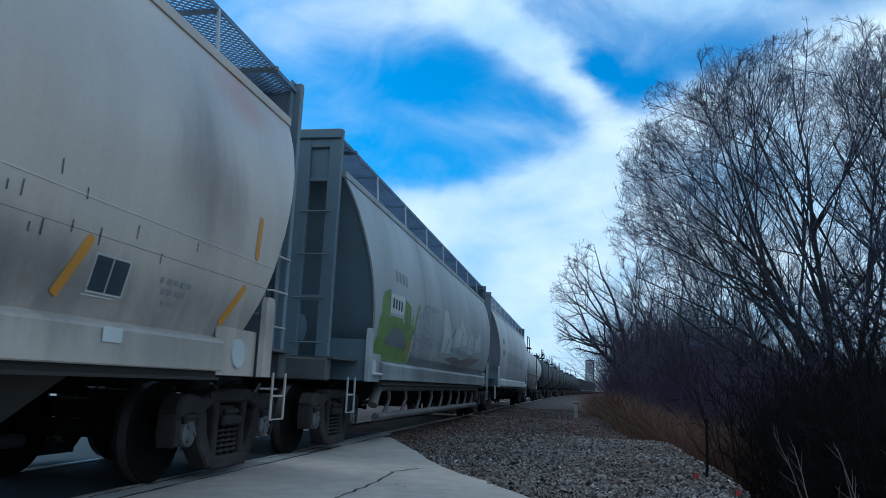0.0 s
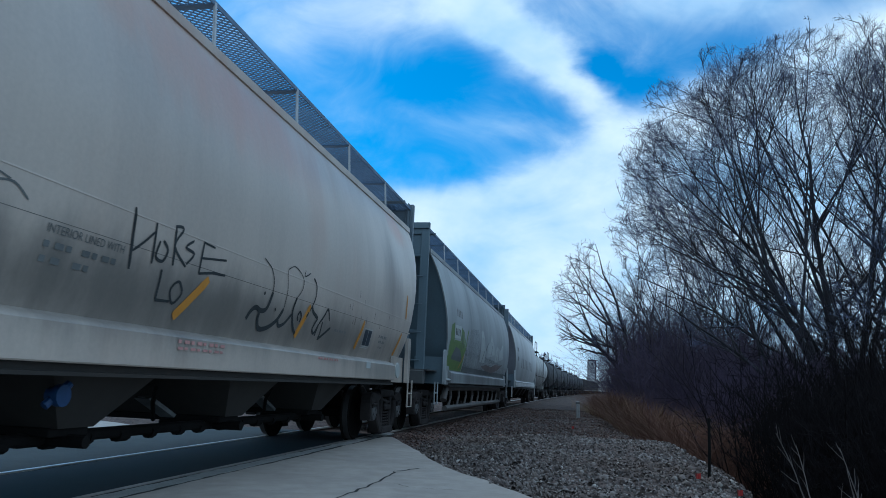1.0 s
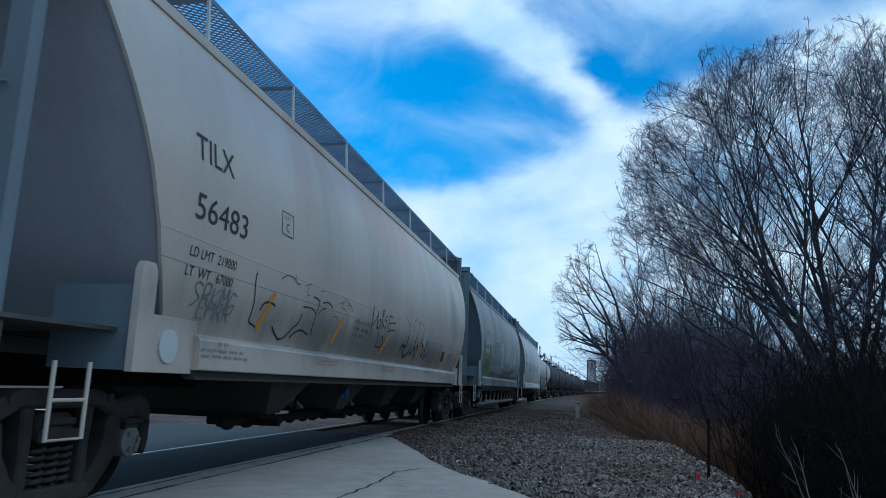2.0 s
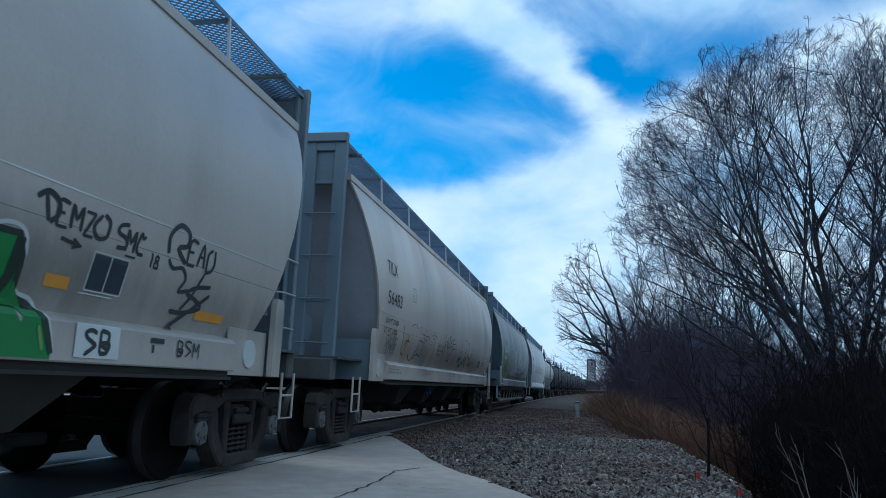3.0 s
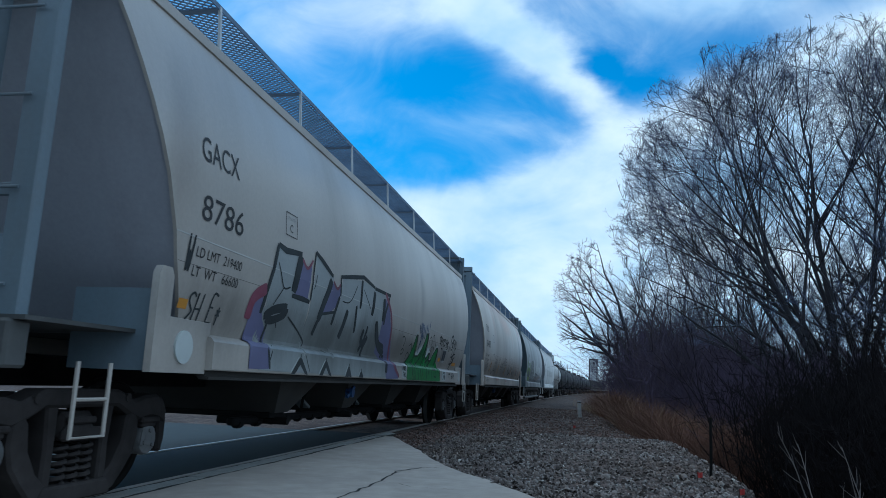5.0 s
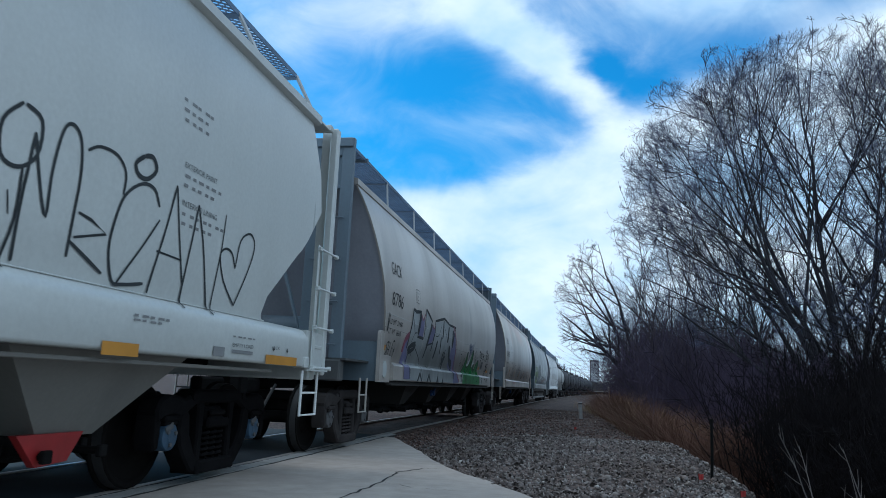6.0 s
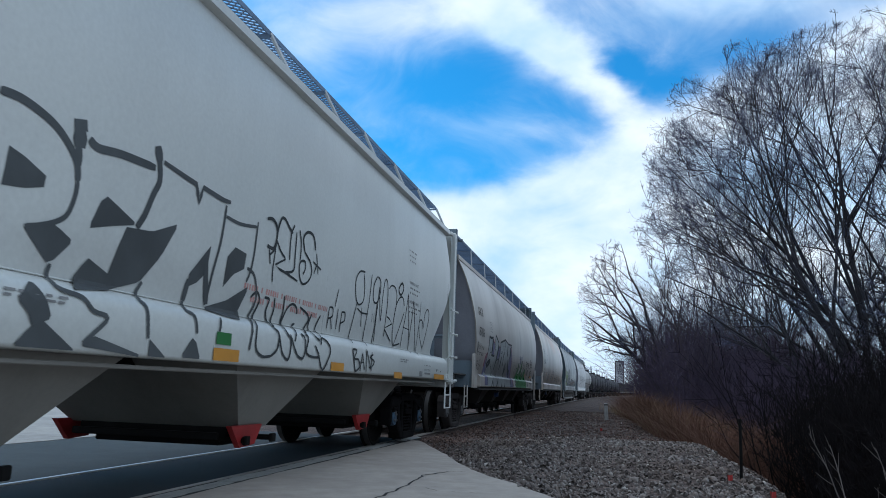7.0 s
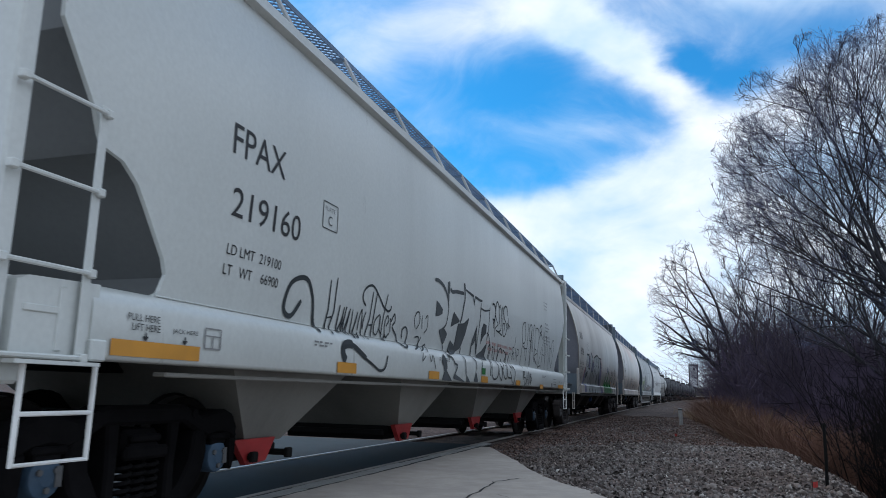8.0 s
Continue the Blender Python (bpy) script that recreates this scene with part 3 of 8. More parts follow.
def multi_mesh(name, pieces, smooth=35):
    me = bpy.data.meshes.new(name)
    g, idx = Geo(), []
    mats = []
    for piece, mat in pieces:
        if mat not in mats:
            mats.append(mat)
        n = len(g.f)
        g.add(piece.v, piece.f)
        idx += [mats.index(mat)] * (len(g.f) - n)
    me.from_pydata(g.v, [], g.f)
    for m in mats:
        me.materials.append(m)
    me.polygons.foreach_set("material_index", idx)
    bm = bmesh.new()
    bm.from_mesh(me)
    bmesh.ops.recalc_face_normals(bm, faces=bm.faces)
    bm.to_mesh(me)
    bm.free()
    me.shade_smooth()
    me.set_sharp_from_angle(angle=radians(smooth))
    return me


WHEEL_R = 0.457
TURNING = []      # wheelsets with their cars
CARS = []         # cars and the station of their middle at the start


def wheelset_mesh(cap_mat):
    pieces = []
    for sx in (1, -1):
        prof = [(0.66, 0.20), (0.68, 0.40), (0.675, 0.484), (0.70, 0.486), (0.712, 0.462), (0.80, 0.455), (0.812, 0.44), (0.80, 0.40), (0.77, 0.38), (0.75, 0.20), (0.80, 0.13), (0.81, 0.09)]
        pieces.append((revolve([(sx * x, r) for x, r in prof]), M["wheel_steel"]))
        tread = [(0.714, 0.4635), (0.80, 0.4575)]
        pieces.append((Geo().loft([[(sx * x, r * math.cos(2 * math.pi * j / 28), r * math.sin(2 * math.pi * j / 28)) for j in range(28)] for x, r in tread], True, False), M["tread"]))
        cap = revolve([(sx * x, r) for x, r in [(0.95, 0.125), (1.12, 0.125), (1.142, 0.118), (1.148, 0.1), (1.150, 0.06), (1.156, 0.05), (1.156, 0.01)]], 18)
        pieces.append((cap, cap_mat))
        bolts = Geo()
        for k in range(3):
            a = 2 * math.pi * k / 3
            bolts.add(*(lambda r: ([(p[0], p[1] + 0.07 * math.cos(a), p[2] + 0.07 * math.sin(a)) for p in r.v], r.f))(revolve([(sx * 1.14, 0.02), (sx * 1.166, 0.02), (sx * 1.168, 0.005)], 6)))
        bolts.box((sx * 1.152, 0.0, 0.085), (0.008, 0.12, 0.05))
        pieces.append((bolts, M["bearing_grey"]))
    pieces.append((revolve([(-1.0, 0.085), (1.0, 0.085)], 14), M["wheel_steel"]))
    return multi_mesh("wheelset", pieces, 30)


def cast_plate(g, outline, x0, x1, bevel=.02):
    """A cast piece with rounded outer edges: an outline of (y, z) drawn out along x, drawn in a little at its face."""
    n = len(outline)
    area = sum(outline[i - 1][0] * outline[i][1] - outline[i][0] * outline[i - 1][1] for i in range(n))
    turn = 1 if area > 0 else -1
    inner = []
    for i in range(n):
        (ax, az), (bx, bz), (cx, cz) = outline[i - 1], outline[i], outline[(i + 1) % n]
        d0, d1 = Vector((bx - ax, bz - az)).normalized(), Vector((cx - bx, cz - bz)).normalized()
        m = Vector((-(d0.y + d1.y), d0.x + d1.x)) * turn
        m = m.normalized() if m.length > 1e-6 else Vector((0, 0))
        inner.append((bx + m.x * bevel, bz + m.y * bevel))
    g.loft([[(x0, y, z) for y, z in outline], [(x1 - bevel, y, z) for y, z in outline], [(x1, y, z) for y, z in inner]])


def side_frame_geo():
    """Cast side frame: an arched top member with hoods over the bearings, slanting lower members and a spring seat."""
    g = Geo()
    x0, x1 = .96, 1.15
    cast_plate(g, [(-1.06, .58), (-1.09, .68), (-1.03, .78), (-.92, .82), (-.76, .81), (-.62, .78), (-.40, .86), (.40, .86), (.62, .78), (.76, .81), (.92, .82), (1.03, .78),
                   (1.09, .68), (1.06, .58), (.98, .61), (.84, .635), (.70, .61), (.55, .66), (.40, .73), (-.40, .73), (-.55, .66), (-.70, .61), (-.84, .635), (-.98, .61)], x0, x1, .025)
    for s in (1, -1):
        def fl(pts):
            return [(s * a, b) for a, b in pts]
        cast_plate(g, fl([(1.06, .60), (1.09, .64), (1.10, .44), (1.06, .34), (1.0, .36), (.985, .60)]), x0, x1 - .01)
        cast_plate(g, fl([(.69, .62), (.60, .72), (.53, .64), (.50, .46), (.40, .30), (.30, .22), (.30, .09), (.44, .12), (.56, .24), (.66, .36), (.70, .50)]), x0, x1 - .005)
        cast_plate(g, fl([(.25, .76), (.37, .76), (.345, .46), (.35, .18), (.25, .18)]), x0 + .02, x1 - .02)
        g.box((1.06, s * .84, .61), (.22, .26, .05), .015)
        g.box((1.09, s * .84, .575), (.12, .20, .05), .012)
        g.tube([(x1 - .04, s * .50, .795), (x1 + .01, s * .50, .795)], .035, 10)
    cast_plate(g, [(-.36, .09), (.36, .09), (.37, .16), (.33, .21), (-.33, .21), (-.37, .16)], x0 - .06, x1 + .02)
    g.box((1.14, 0, .545), (.05, .44, .09), .02)
    g.box((1.13, 0, .64), (.04, .30, .05), .012)
    return g


def spring_geo():
    path = []
    for i in range(56):
        a = i / 56 * 5.5 * 2 * math.pi
        path.append((1.06 + .06 * math.cos(a), .06 * math.sin(a), .205 + .27 * i / 55))
    return Geo().tube(path, .017, 5)


SHARED = {}


def shared(key, make_mesh):
    if key not in SHARED:
        SHARED[key] = make_mesh()
    return SHARED[key]


def truck(car, y, cap="bearing_grey", detailed=True, steel="truck_steel"):
    bol = Geo().box((0, 0, .60), (2.2, .36, .20), .03).box((0, 0, .74), (.7, .6, .14), .03)
    bol.box((1.10, 0, .56), (.08, .30, .10), .02).box((-1.10, 0, .56), (.08, .30, .10), .02)
    t = part("truck", shared("bolster_" + steel, lambda: mesh_of("truck", bol, M[steel], 35)), None, car, "four-wheel freight truck in dusty cast steel")
    t.matrix_basis = pose(0, y, 0)
    for turn in (0, 180):
        ob = part("side_frame", shared("side_frame_" + steel, lambda: mesh_of("side_frame", side_frame_geo(), M[steel], 35)), None, t)
        ob.matrix_basis = pose(0, 0, 0, 0, 0, turn)
        if detailed:
            for dy in (-.135, 0, .135):
                ob = part("coil_spring", shared("spring_" + steel, lambda: mesh_of("coil_spring", spring_geo(), M[steel], 50)), None, t)
                ob.matrix_basis = pose(0, dy, 0, 0, 0, turn)
    beam = part("brake_beam", shared("brake_beam", lambda: mesh_of("brake_beam", Geo().box((0, .36, .42), (1.7, .1, .1), .02).box((0, -.36, .42), (1.7, .1, .1), .02), M["frame_steel"])), None, t)
    for dy in (-.84, .84):
        w = part("wheelset", shared("wheelset_" + cap, lambda: wheelset_mesh(M[cap])), None, t, "steel wheels and axle with round bearing caps")
        w.matrix_basis = pose(0, dy, WHEEL_R)
        if detailed:
            TURNING.append((w, dy))
    return t


def coupler(car, y, s):
    g = Geo().box((0, y + s * .25, .88), (.16, .7, .2), .03)
    g.slab([(-.12, y + s * .5), (.16, y + s * .5), (.17, y + s * .72), (.05, y + s * .80), (-.10, y + s * .78), (-.14, y + s * .64)], 2, .74, 1.02)
    part("coupler", g, M["frame_steel"], car, "", 35)
    h = Geo()
    h.tube([(.35, y, .9), (.38, y + s * .3, .72), (.36, y + s * .55, .45), (.3, y + s * .75, .40)], .022, 7)
    part("air_hose", h, M["hose"], car)


def grating_geo(x0, x1, y0, y1, z, pitch=0.075, rows=None, r=0.006):
    """Expanded metal: zigzag strands along y that meet in diamonds."""
    g = Geo()
    rows = rows or max(2, round((x1 - x0) / 0.045))
    n = max(2, round((y1 - y0) / (pitch / 2)))
    dx = (x1 - x0) / rows
    for k in range(rows):
        xm = x0 + (k + 0.5) * dx
        secs = []
        for i in range(n + 1):
            y = y0 + (y1 - y0) * i / n
            x = xm + (dx / 2 if (i + k) % 2 else -dx / 2)
            secs.append([(x - r, y, z - .008), (x + r, y, z - .008), (x + r, y, z + .008), (x - r, y, z + .008)])
        g.loft(secs, True, False)
    return g


def hopper_body(car, skin, ends, zs, mat, end_mat, back=None, inset=.04):
    """Shell of a covered hopper: side bulge by skin(z), end slope by ends(z)."""
    k = 0.03
    for sx in (1, -1):
        rows = []
        for z in zs:
            u, L, Lb = lerp_table(skin, z), lerp_table(ends, z), lerp_table(back or ends, z)
            rows.append([(sx * (u - k), -Lb, z)] + [(sx * u, -Lb + (L + Lb) * i / 8, z) for i in range(9)] + [(sx * (u - k), L, z)])
        part("side_sheet", Geo().loft(rows, False), mat, car, "", 28)
    for table, e in ((ends, 1), (back or ends, -1)):
        rows = []
        for z in zs:
            u, L = lerp_table(skin, z) - k, lerp_table(table, z) - inset
            rows.append([(-u, e * L, z), (-u * .5, e * (L - .02), z), (u * .5, e * (L - .02), z), (u, e * L, z)])
        part("end_sheet", Geo().loft(rows, False), end_mat, car, "sloping end sheet with its shade put into the colour", 28)
    u0, L0, B0 = lerp_table(skin, zs[0]), lerp_table(ends, zs[0]), lerp_table(back or ends, zs[0])
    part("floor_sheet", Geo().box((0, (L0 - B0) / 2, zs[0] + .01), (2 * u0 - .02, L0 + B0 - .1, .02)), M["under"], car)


def pockets(car, centres, z0, z1, top, bottom, mat, flap=None, slim=False):
    """Tapering discharge pockets with heavy outlet gates below."""
    for c in centres:
        (a, b), (e, f) = top, bottom
        ring = lambda w, h, z: [(w, c - h, z), (w, c + h, z), (-w, c + h, z), (-w, c - h, z)]
        part("hopper_pocket", Geo().loft([ring(a, b, z0), ring(a * .995, b * .97, z0 - .06), ring(e, f, z1)]), mat, car, "", 20)
        if slim:
            g = Geo().box((0, c, z1 - .03), (e * 1.9, f * 2.2, .07), .012).box((e * .5, c, z1 - .1), (e * .5, f * 2.6, .1), .02)
            g.tube([(e * .6, c, z1 - .1), (e * 1.1, c, z1 - .1)], .05, 9)
            part("outlet_gate", g, M["frame_steel"], car, "")
            continue
        g = Geo().box((0, c, z1 - .06), (e * 1.75, max(f, .24) * 2.2, .13), .015)
        g.box((0, c, z1 - .15), (e * 1.5, f * 1.5, .08), .015)
        for d in (-1, 1):
            g.box((0, c + d * (f + .14), z1 - .08), (e * 1.7, .07, .07), .01)
            g.tube([(e * .8, c + d * f, z1 - .12), (e * 1.12, c + d * f, z1 - .12)], .03, 8)
            g.box((e * 1.1, c + d * f, z1 - .12), (.05, .09, .09), .01)
        part("outlet_gate", g, M["frame_steel"], car, "")
        if flap:
            for sx in (1, -1):
                part("gate_flap", Geo().slab([(c - .2 - f * 1.15, z1 + .03), (c - .2 + f * 1.1, z1 + .03), (c - .2 + f * .6, z1 - .17), (c - .2 - f * .45, z1 - .19)], 0, sx * (e - .01), sx * (e + .05)), flap, car, "red painted gate flap")


def walkway(car, x0, x1, L, z, roof_pt, fine, post_step=2.05, lean=0.0):
    """Running board of open grating beside the roof, on brackets."""
    for s in (1, -1):
        a, b = (x0, x1) if s > 0 else (-x1, -x0)
        pitch = 0.075 if fine and s > 0 else 0.3
        g = Geo()
        for x in (a, b):
            g.box((x, 0, z - .005), (.012, 2 * L, .05))
        n = round(2 * L / post_step)
        for i in range(n + 1):
            y = -L + 2 * L * i / n
            g.box(((a + b) / 2, y, z - .028), (b - a, .09, .012))
        board = part("running_board", g, M["grating"], car, "open steel grating walkway", None)
        tagged(part("grating", grating_geo(a, b, -L, L, z, pitch), M["grating"], board, "", None), kind="stuff")
        for i in range(n + 1):
            y = -L + 2 * L * i / n
            o = Geo()
            p0, p1 = Vector((s * roof_pt[0], y + lean, roof_pt[1])), Vector((s * x1, y, z))
            o.box((p0 + p1) / 2, ((p1 - p0).length * .02 + .014, .035, (p1 - p0).length), 0, (p1 - p0).to_track_quat("Z", "X").to_matrix().to_4x4())
            part("bracket", o, M["bracket"], car)


def stirrup(car, u, y0, y1, z0, z1, mat, rungs=2):
    g = Geo()
    g.tube([(u, y0, z0), (u, y0, z1), (u, y1, z1), (u, y1, z0)], .016, 7)
    for k in range(1, rungs):
        z = z0 + (z1 - z0) * k / rungs
        g.tube([(u, y0, z), (u, y1, z)], .013, 7)
    return part("step", g, mat, car)


Z_ROUND = [1.33, 1.42, 1.5, 1.6, 1.72, 1.87, 1.98, 2.09, 2.3, 2.5, 2.75, 3.0, 3.25, 3.5, 3.65, 3.8, 3.92, 4.0]
SKIN_ROUND = [(1.33, 1.42), (1.5, 1.475), (1.72, 1.525), (1.87, 1.548), (2.09, 1.575), (2.5, 1.585), (2.75, 1.568), (3.0, 1.535), (3.25, 1.487), (3.5, 1.42), (3.65, 1.37), (3.8, 1.31), (3.92, 1.255), (4.0, 1.215)]
FULL_ROUND = [(1.04, 1.535), (1.285, 1.535), (1.323, 1.503), (1.344, 1.444), (1.38, 1.444)] + SKIN_ROUND[1:]
ENDS_ROUND = [(1.33, 6.85), (1.83, 7.15), (2.62, 7.50), (3.24, 7.80), (4.0, 8.12)]


CAP_AT = {"hopper_h": -1.5, "hopper_a": -1.5}


def round_hopper(label, station, paint, fine=True, cap="bearing_grey", extra_pipes=False, half=8.5, gate="frame_steel"):
    """Covered hopper with bulging sides, end cages of posts and ladders, and a grated running board."""
    car = thing("hopper_car", label, "freight car", "cars of the train")
    CARS.append((car, station))
    k = half - 8.5
    ends = [(z, L + k) for z, L in ENDS_ROUND]
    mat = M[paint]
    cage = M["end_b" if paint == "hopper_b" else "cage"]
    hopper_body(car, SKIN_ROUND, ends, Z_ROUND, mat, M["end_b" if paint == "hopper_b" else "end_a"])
    L = 8.12 + k
    roof = Geo()
    prof = [(1.215, 4.0), (1.19, 4.06), (1.0, 4.13), (.6, 4.21), (0, 4.25), (-.6, 4.21), (-1.0, 4.13), (-1.19, 4.06), (-1.215, 4.0)]
    roof.loft([[(x, y, z) for x, z in prof] for y in (-L, L)])
    part("roof", roof, mat, car)
    for i in range(10):
        y = -L + 0.9 + i * (2 * L - 1.8) / 9
        part("hatch", Geo().box((0, y, 4.27), (.62, .9, .1), .03), mat, car)
    for s in (1, -1):
        part("roof_chord", Geo().slab([(s * 1.205, 3.95), (s * 1.255, 3.96), (s * 1.255, 4.05), (s * 1.16, 4.075)], 1, -L, L), mat, car)
        for zz in ((2.09,) if fine and not extra_pipes else ()):
            u = lerp_table(SKIN_ROUND, zz)
            part("weld_seam", Geo().slab([(s * (u - .01), zz + .012), (s * (u + .0015), zz + .011), (s * (u + .0035), zz + .002), (s * (u + .0025), zz - .001), (s * (u - .01), zz - .001)], 1, -lerp_table(ends, zz), lerp_table(ends, zz)), M["lit_weld"] if paint == "hopper_h" else mat, car, "thin pale weld bead" if paint == "hopper_h" else "")
        if fine and not extra_pipes:
            u = lerp_table(SKIN_ROUND, 1.862)
            part("lap_seam", Geo().slab([(s * (u - .01), 1.880), (s * (u + .0015), 1.879), (s * (u + .003), 1.876), (s * (u + .003), 1.873), (s * (u - .01), 1.872)], 1, -lerp_table(ends, 1.86), lerp_table(ends, 1.86)), M["seam_shadow"], car, "lap joint of the side sheets, its shadow line coloured dark")
        sill = [(s * a, b) for a, b in [(1.38, 1.38), (1.435, 1.335), (1.50, 1.315), (1.53, 1.28), (1.53, 1.045), (1.52, 1.035), (1.44, 1.033), (1.38, 1.033)]]
        part("side_sill", Geo().slab(sill, 1, -6.42 - k, 6.42 + k), mat, car)
        # the lip takes the dark pocket colour in place of the sill's shadow
        lip = [(s * a, b) for a, b in [(1.38, 1.031), (1.47, 1.031), (1.47, .985), (1.505, .98), (1.505, .955), (1.42, .955), (1.38, .99)]]
        part("sill_lip", Geo().slab(lip, 1, -6.42 - k, 6.42 + k), M["pocket_a"], car, "flange under the sill with its shade put into the colour")
        for e in (1, -1):
            y = e * (7.30 + k)
            g = Geo().slab([(y - .10, 1.0), (y + .10, 1.0), (y + .10, 1.74), (y + .06, 1.80), (y - .06, 1.80), (y - .10, 1.74)], 0, s * 1.50, s * 1.56)
            part("end_plate", g, mat, car)
            part("end_web", Geo().box((s * 1.16, e * (7.3 + k), 1.32), (.72, .02, .62)), cage, car)
            # corner posts of the end cage with ladder rungs between them
            for x in (1.17, .70):
                g = Geo().box((s * x, e * (half - .12), 2.8), (.19, .09, 3.6), .012).box((s * x, e * (half - .2), 2.8), (.02, .14, 3.6))
                part("corner_post", g, cage, car)
            part("cage_plate", Geo().box((s * .935, e * (half - .11), 2.12), (.30, .03, .09), .008), cage, car)
            part("cage_plate", Geo().box((s * .935, e * (half - .11), 4.42), (.30, .06, .2), .01), cage, car)
            for i in range(4):
                z = 1.5 + i * .62
                part("end_rung", Geo().tube([(s * .70, e * (half - .05), z), (s * 1.17, e * (half - .05), z)], .011, 6), cage, car)
            for i in range(3 if e > 0 else 0):
                z = 1.56 + i * .40
                part("side_rung", Geo().tube([(s * 1.24, e * (half - .12), z), (s * 1.3, e * (half - .18), z), (s * 1.3, e * (half - .55), z), (s * 1.24, e * (half - .62), z)], .012, 6), mat, car)
            if e > 0:
                part("ladder_stile", Geo().box((s * 1.2, e * (half - .64), 1.86), (.05, .05, 1.15), .006), cage, car)
            stirrup(car, s * 1.46, e * (7.72 + k), e * (8.06 + k), 1.05, .56, mat)
            part("end_brace", Geo().tube([(s * .70, e * (half - .15), 1.35), (s * .1, e * (half - .5), 2.7)], .03, 6), cage, car)
            disc = revolve([(-.012, .01), (-.012, .135), (.012, .135), (.012, .01)], 22)
            disc = Geo().add([(s * 1.472 + p[0], e * (6.82 + k) + p[1], 1.21 + p[2]) for p in disc.v], disc.f)
            part("sill_web", Geo().box((s * 1.455, e * (6.8 + k), 1.22), (.02, .84, .44), .004), mat, car)
            part("end_disc", disc, M["pale_spray"], car, "pale painted steel disc")
    for e in (1, -1):
        part("end_sill", Geo().box((0, e * (half - .1), 1.14), (2.56, .2, .30), .02), M["sill_grey"], car)
        part("shear_plate", Geo().box((0, e * (7.7 + k), 1.30), (2.7, 1.5, .03)), M["sill_grey"], car)
        part("end_platform", grating_geo(-1.2, 1.2, e * (half - .45) - .4, e * (half - .45) + .4, 4.5, .075 if fine else .3, 40), M["grating"], car, "grated crossover platform", None)
        part("end_screen", Geo().box((0, e * (half - .14), 4.13), (2.2, .02, .62), .006).box((0, e * (half - .12), 3.84), (2.2, .05, .05), .008), cage, car, "blue-grey plate between the corner posts")
        part("platform_frame", Geo().box((0, e * (half - .06), 4.52), (2.5, .05, .14), .01).box((0, e * (half - .85), 4.48), (2.5, .05, .06), .01), cage, car)
        g = revolve([(-.45, .05), (-.42, .2), (.42, .2), (.45, .05)], 18)
        part("air_reservoir", Geo().add([(p[0] + .2, p[1] + e * (half - .7), p[2] + 1.75) for p in g.v], g.f), cage, car)
        for x in (.55, -.25):
            part("reservoir_strut", Geo().box((x, e * (half - .7), 1.45), (.05, .08, .35)), cage, car)
        coupler(car, e * half, e)
        truck(car, e * (7.5 + k), cap, True)
    part("centre_sill", Geo().box((0, 0, .98), (.42, 2 * half - .3, .26), .02), M["frame_steel"], car)
    walkway(car, .60, 1.20, half - .1, 4.5, (1.235, 4.03), fine)
    if extra_pipes:
        for s in (1, -1):
            u = s * 1.32
            g = Geo().tube([(u, -6.2, .62), (u, -6.0, .88), (u, -5.7, .93), (u, 5.7, .93), (u, 6.0, .88), (u, 6.2, .62)], .085, 12)
            part("discharge_pipe", g, M["pipe"], car, "dull steel discharge pipe along the car")
            part("lower_pipe", Geo().tube([(u, -6.0, .42), (u, 6.0, .42)], .07, 10), M["pipe"], car)
            for i in range(9):
                y = -5.2 + i * 1.3
                part("pipe_elbow", Geo().tube([(u, y, .9), (u, y + .05, .7), (u, y - .18, .52), (u, y - .3, .45)], .035, 8), M["pipe"], car)
            part("pipe_rail", Geo().tube([(s * 1.5, -7, 1.12), (s * 1.5, 7, 1.12)], .025, 8), M["bracket"], car)
        pockets(car, (-4.2, 0, 4.2), 1.33, .62, (1.3, 2.0), (.45, .4), M["under"])
    else:
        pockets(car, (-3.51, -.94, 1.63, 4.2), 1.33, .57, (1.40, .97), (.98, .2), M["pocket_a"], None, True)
        g = Geo().box((.72, .35, .48), (.10, 9.4, .09), .02)
        for i in range(20):
            g.tube([(.72, -4.2 + i * .46 + .03 * (i % 3), .46), (.72, -4.1 + i * .46 + .05 * (i % 2), .46)], .065, 9)
        part("outlet_beam", g, M["frame_steel"], car)
        for c in (-2.22, .35, 2.92):
            part("gate_rod", Geo().tube([(.9, c - .15, .86), (.7, c + .15, .72), (.6, c + .35, .55)], .022, 7), M["frame_steel"], car)
            # added strip: brightness of the pocket slope given as a pale bar
            part("chute_strap", Geo().slab([(c + .30, .745), (c + .38, .76), (c + .84, .58), (c + .80, .55)], 0, .40, .56), M["slope_strip"], car, "added pale strip standing for the lit slope between the pockets")
        if fine:
            yc = CAP_AT[paint]
            for s in (1, -1):
                cap_geo = Geo().tube([(s * 1.16, yc, .82), (s * 1.22, yc, .82)], .055, 12).tube([(s * 1.22, yc, .82), (s * 1.27, yc, .82)], .075, 14)
                cap_geo.tube([(s * 1.2, yc - .09, .75), (s * 1.25, yc + .07, .9)], .03, 9)
                part("valve_cap", cap_geo, M["cap_blue"], car, "bright blue plastic outlet cap")
    return car


SKIN_FLAT = [(1.53, 1.50), (1.8, 1.528), (2.1, 1.555), (2.5, 1.575), (3.0, 1.575), (3.4, 1.56), (3.8, 1.53), (4.02, 1.505)]
FULL_FLAT = [(1.13, 1.600), (1.425, 1.600), (1.485, 1.588), (1.525, 1.558), (1.552, 1.515), (1.58, 1.510)] + SKIN_FLAT[1:]
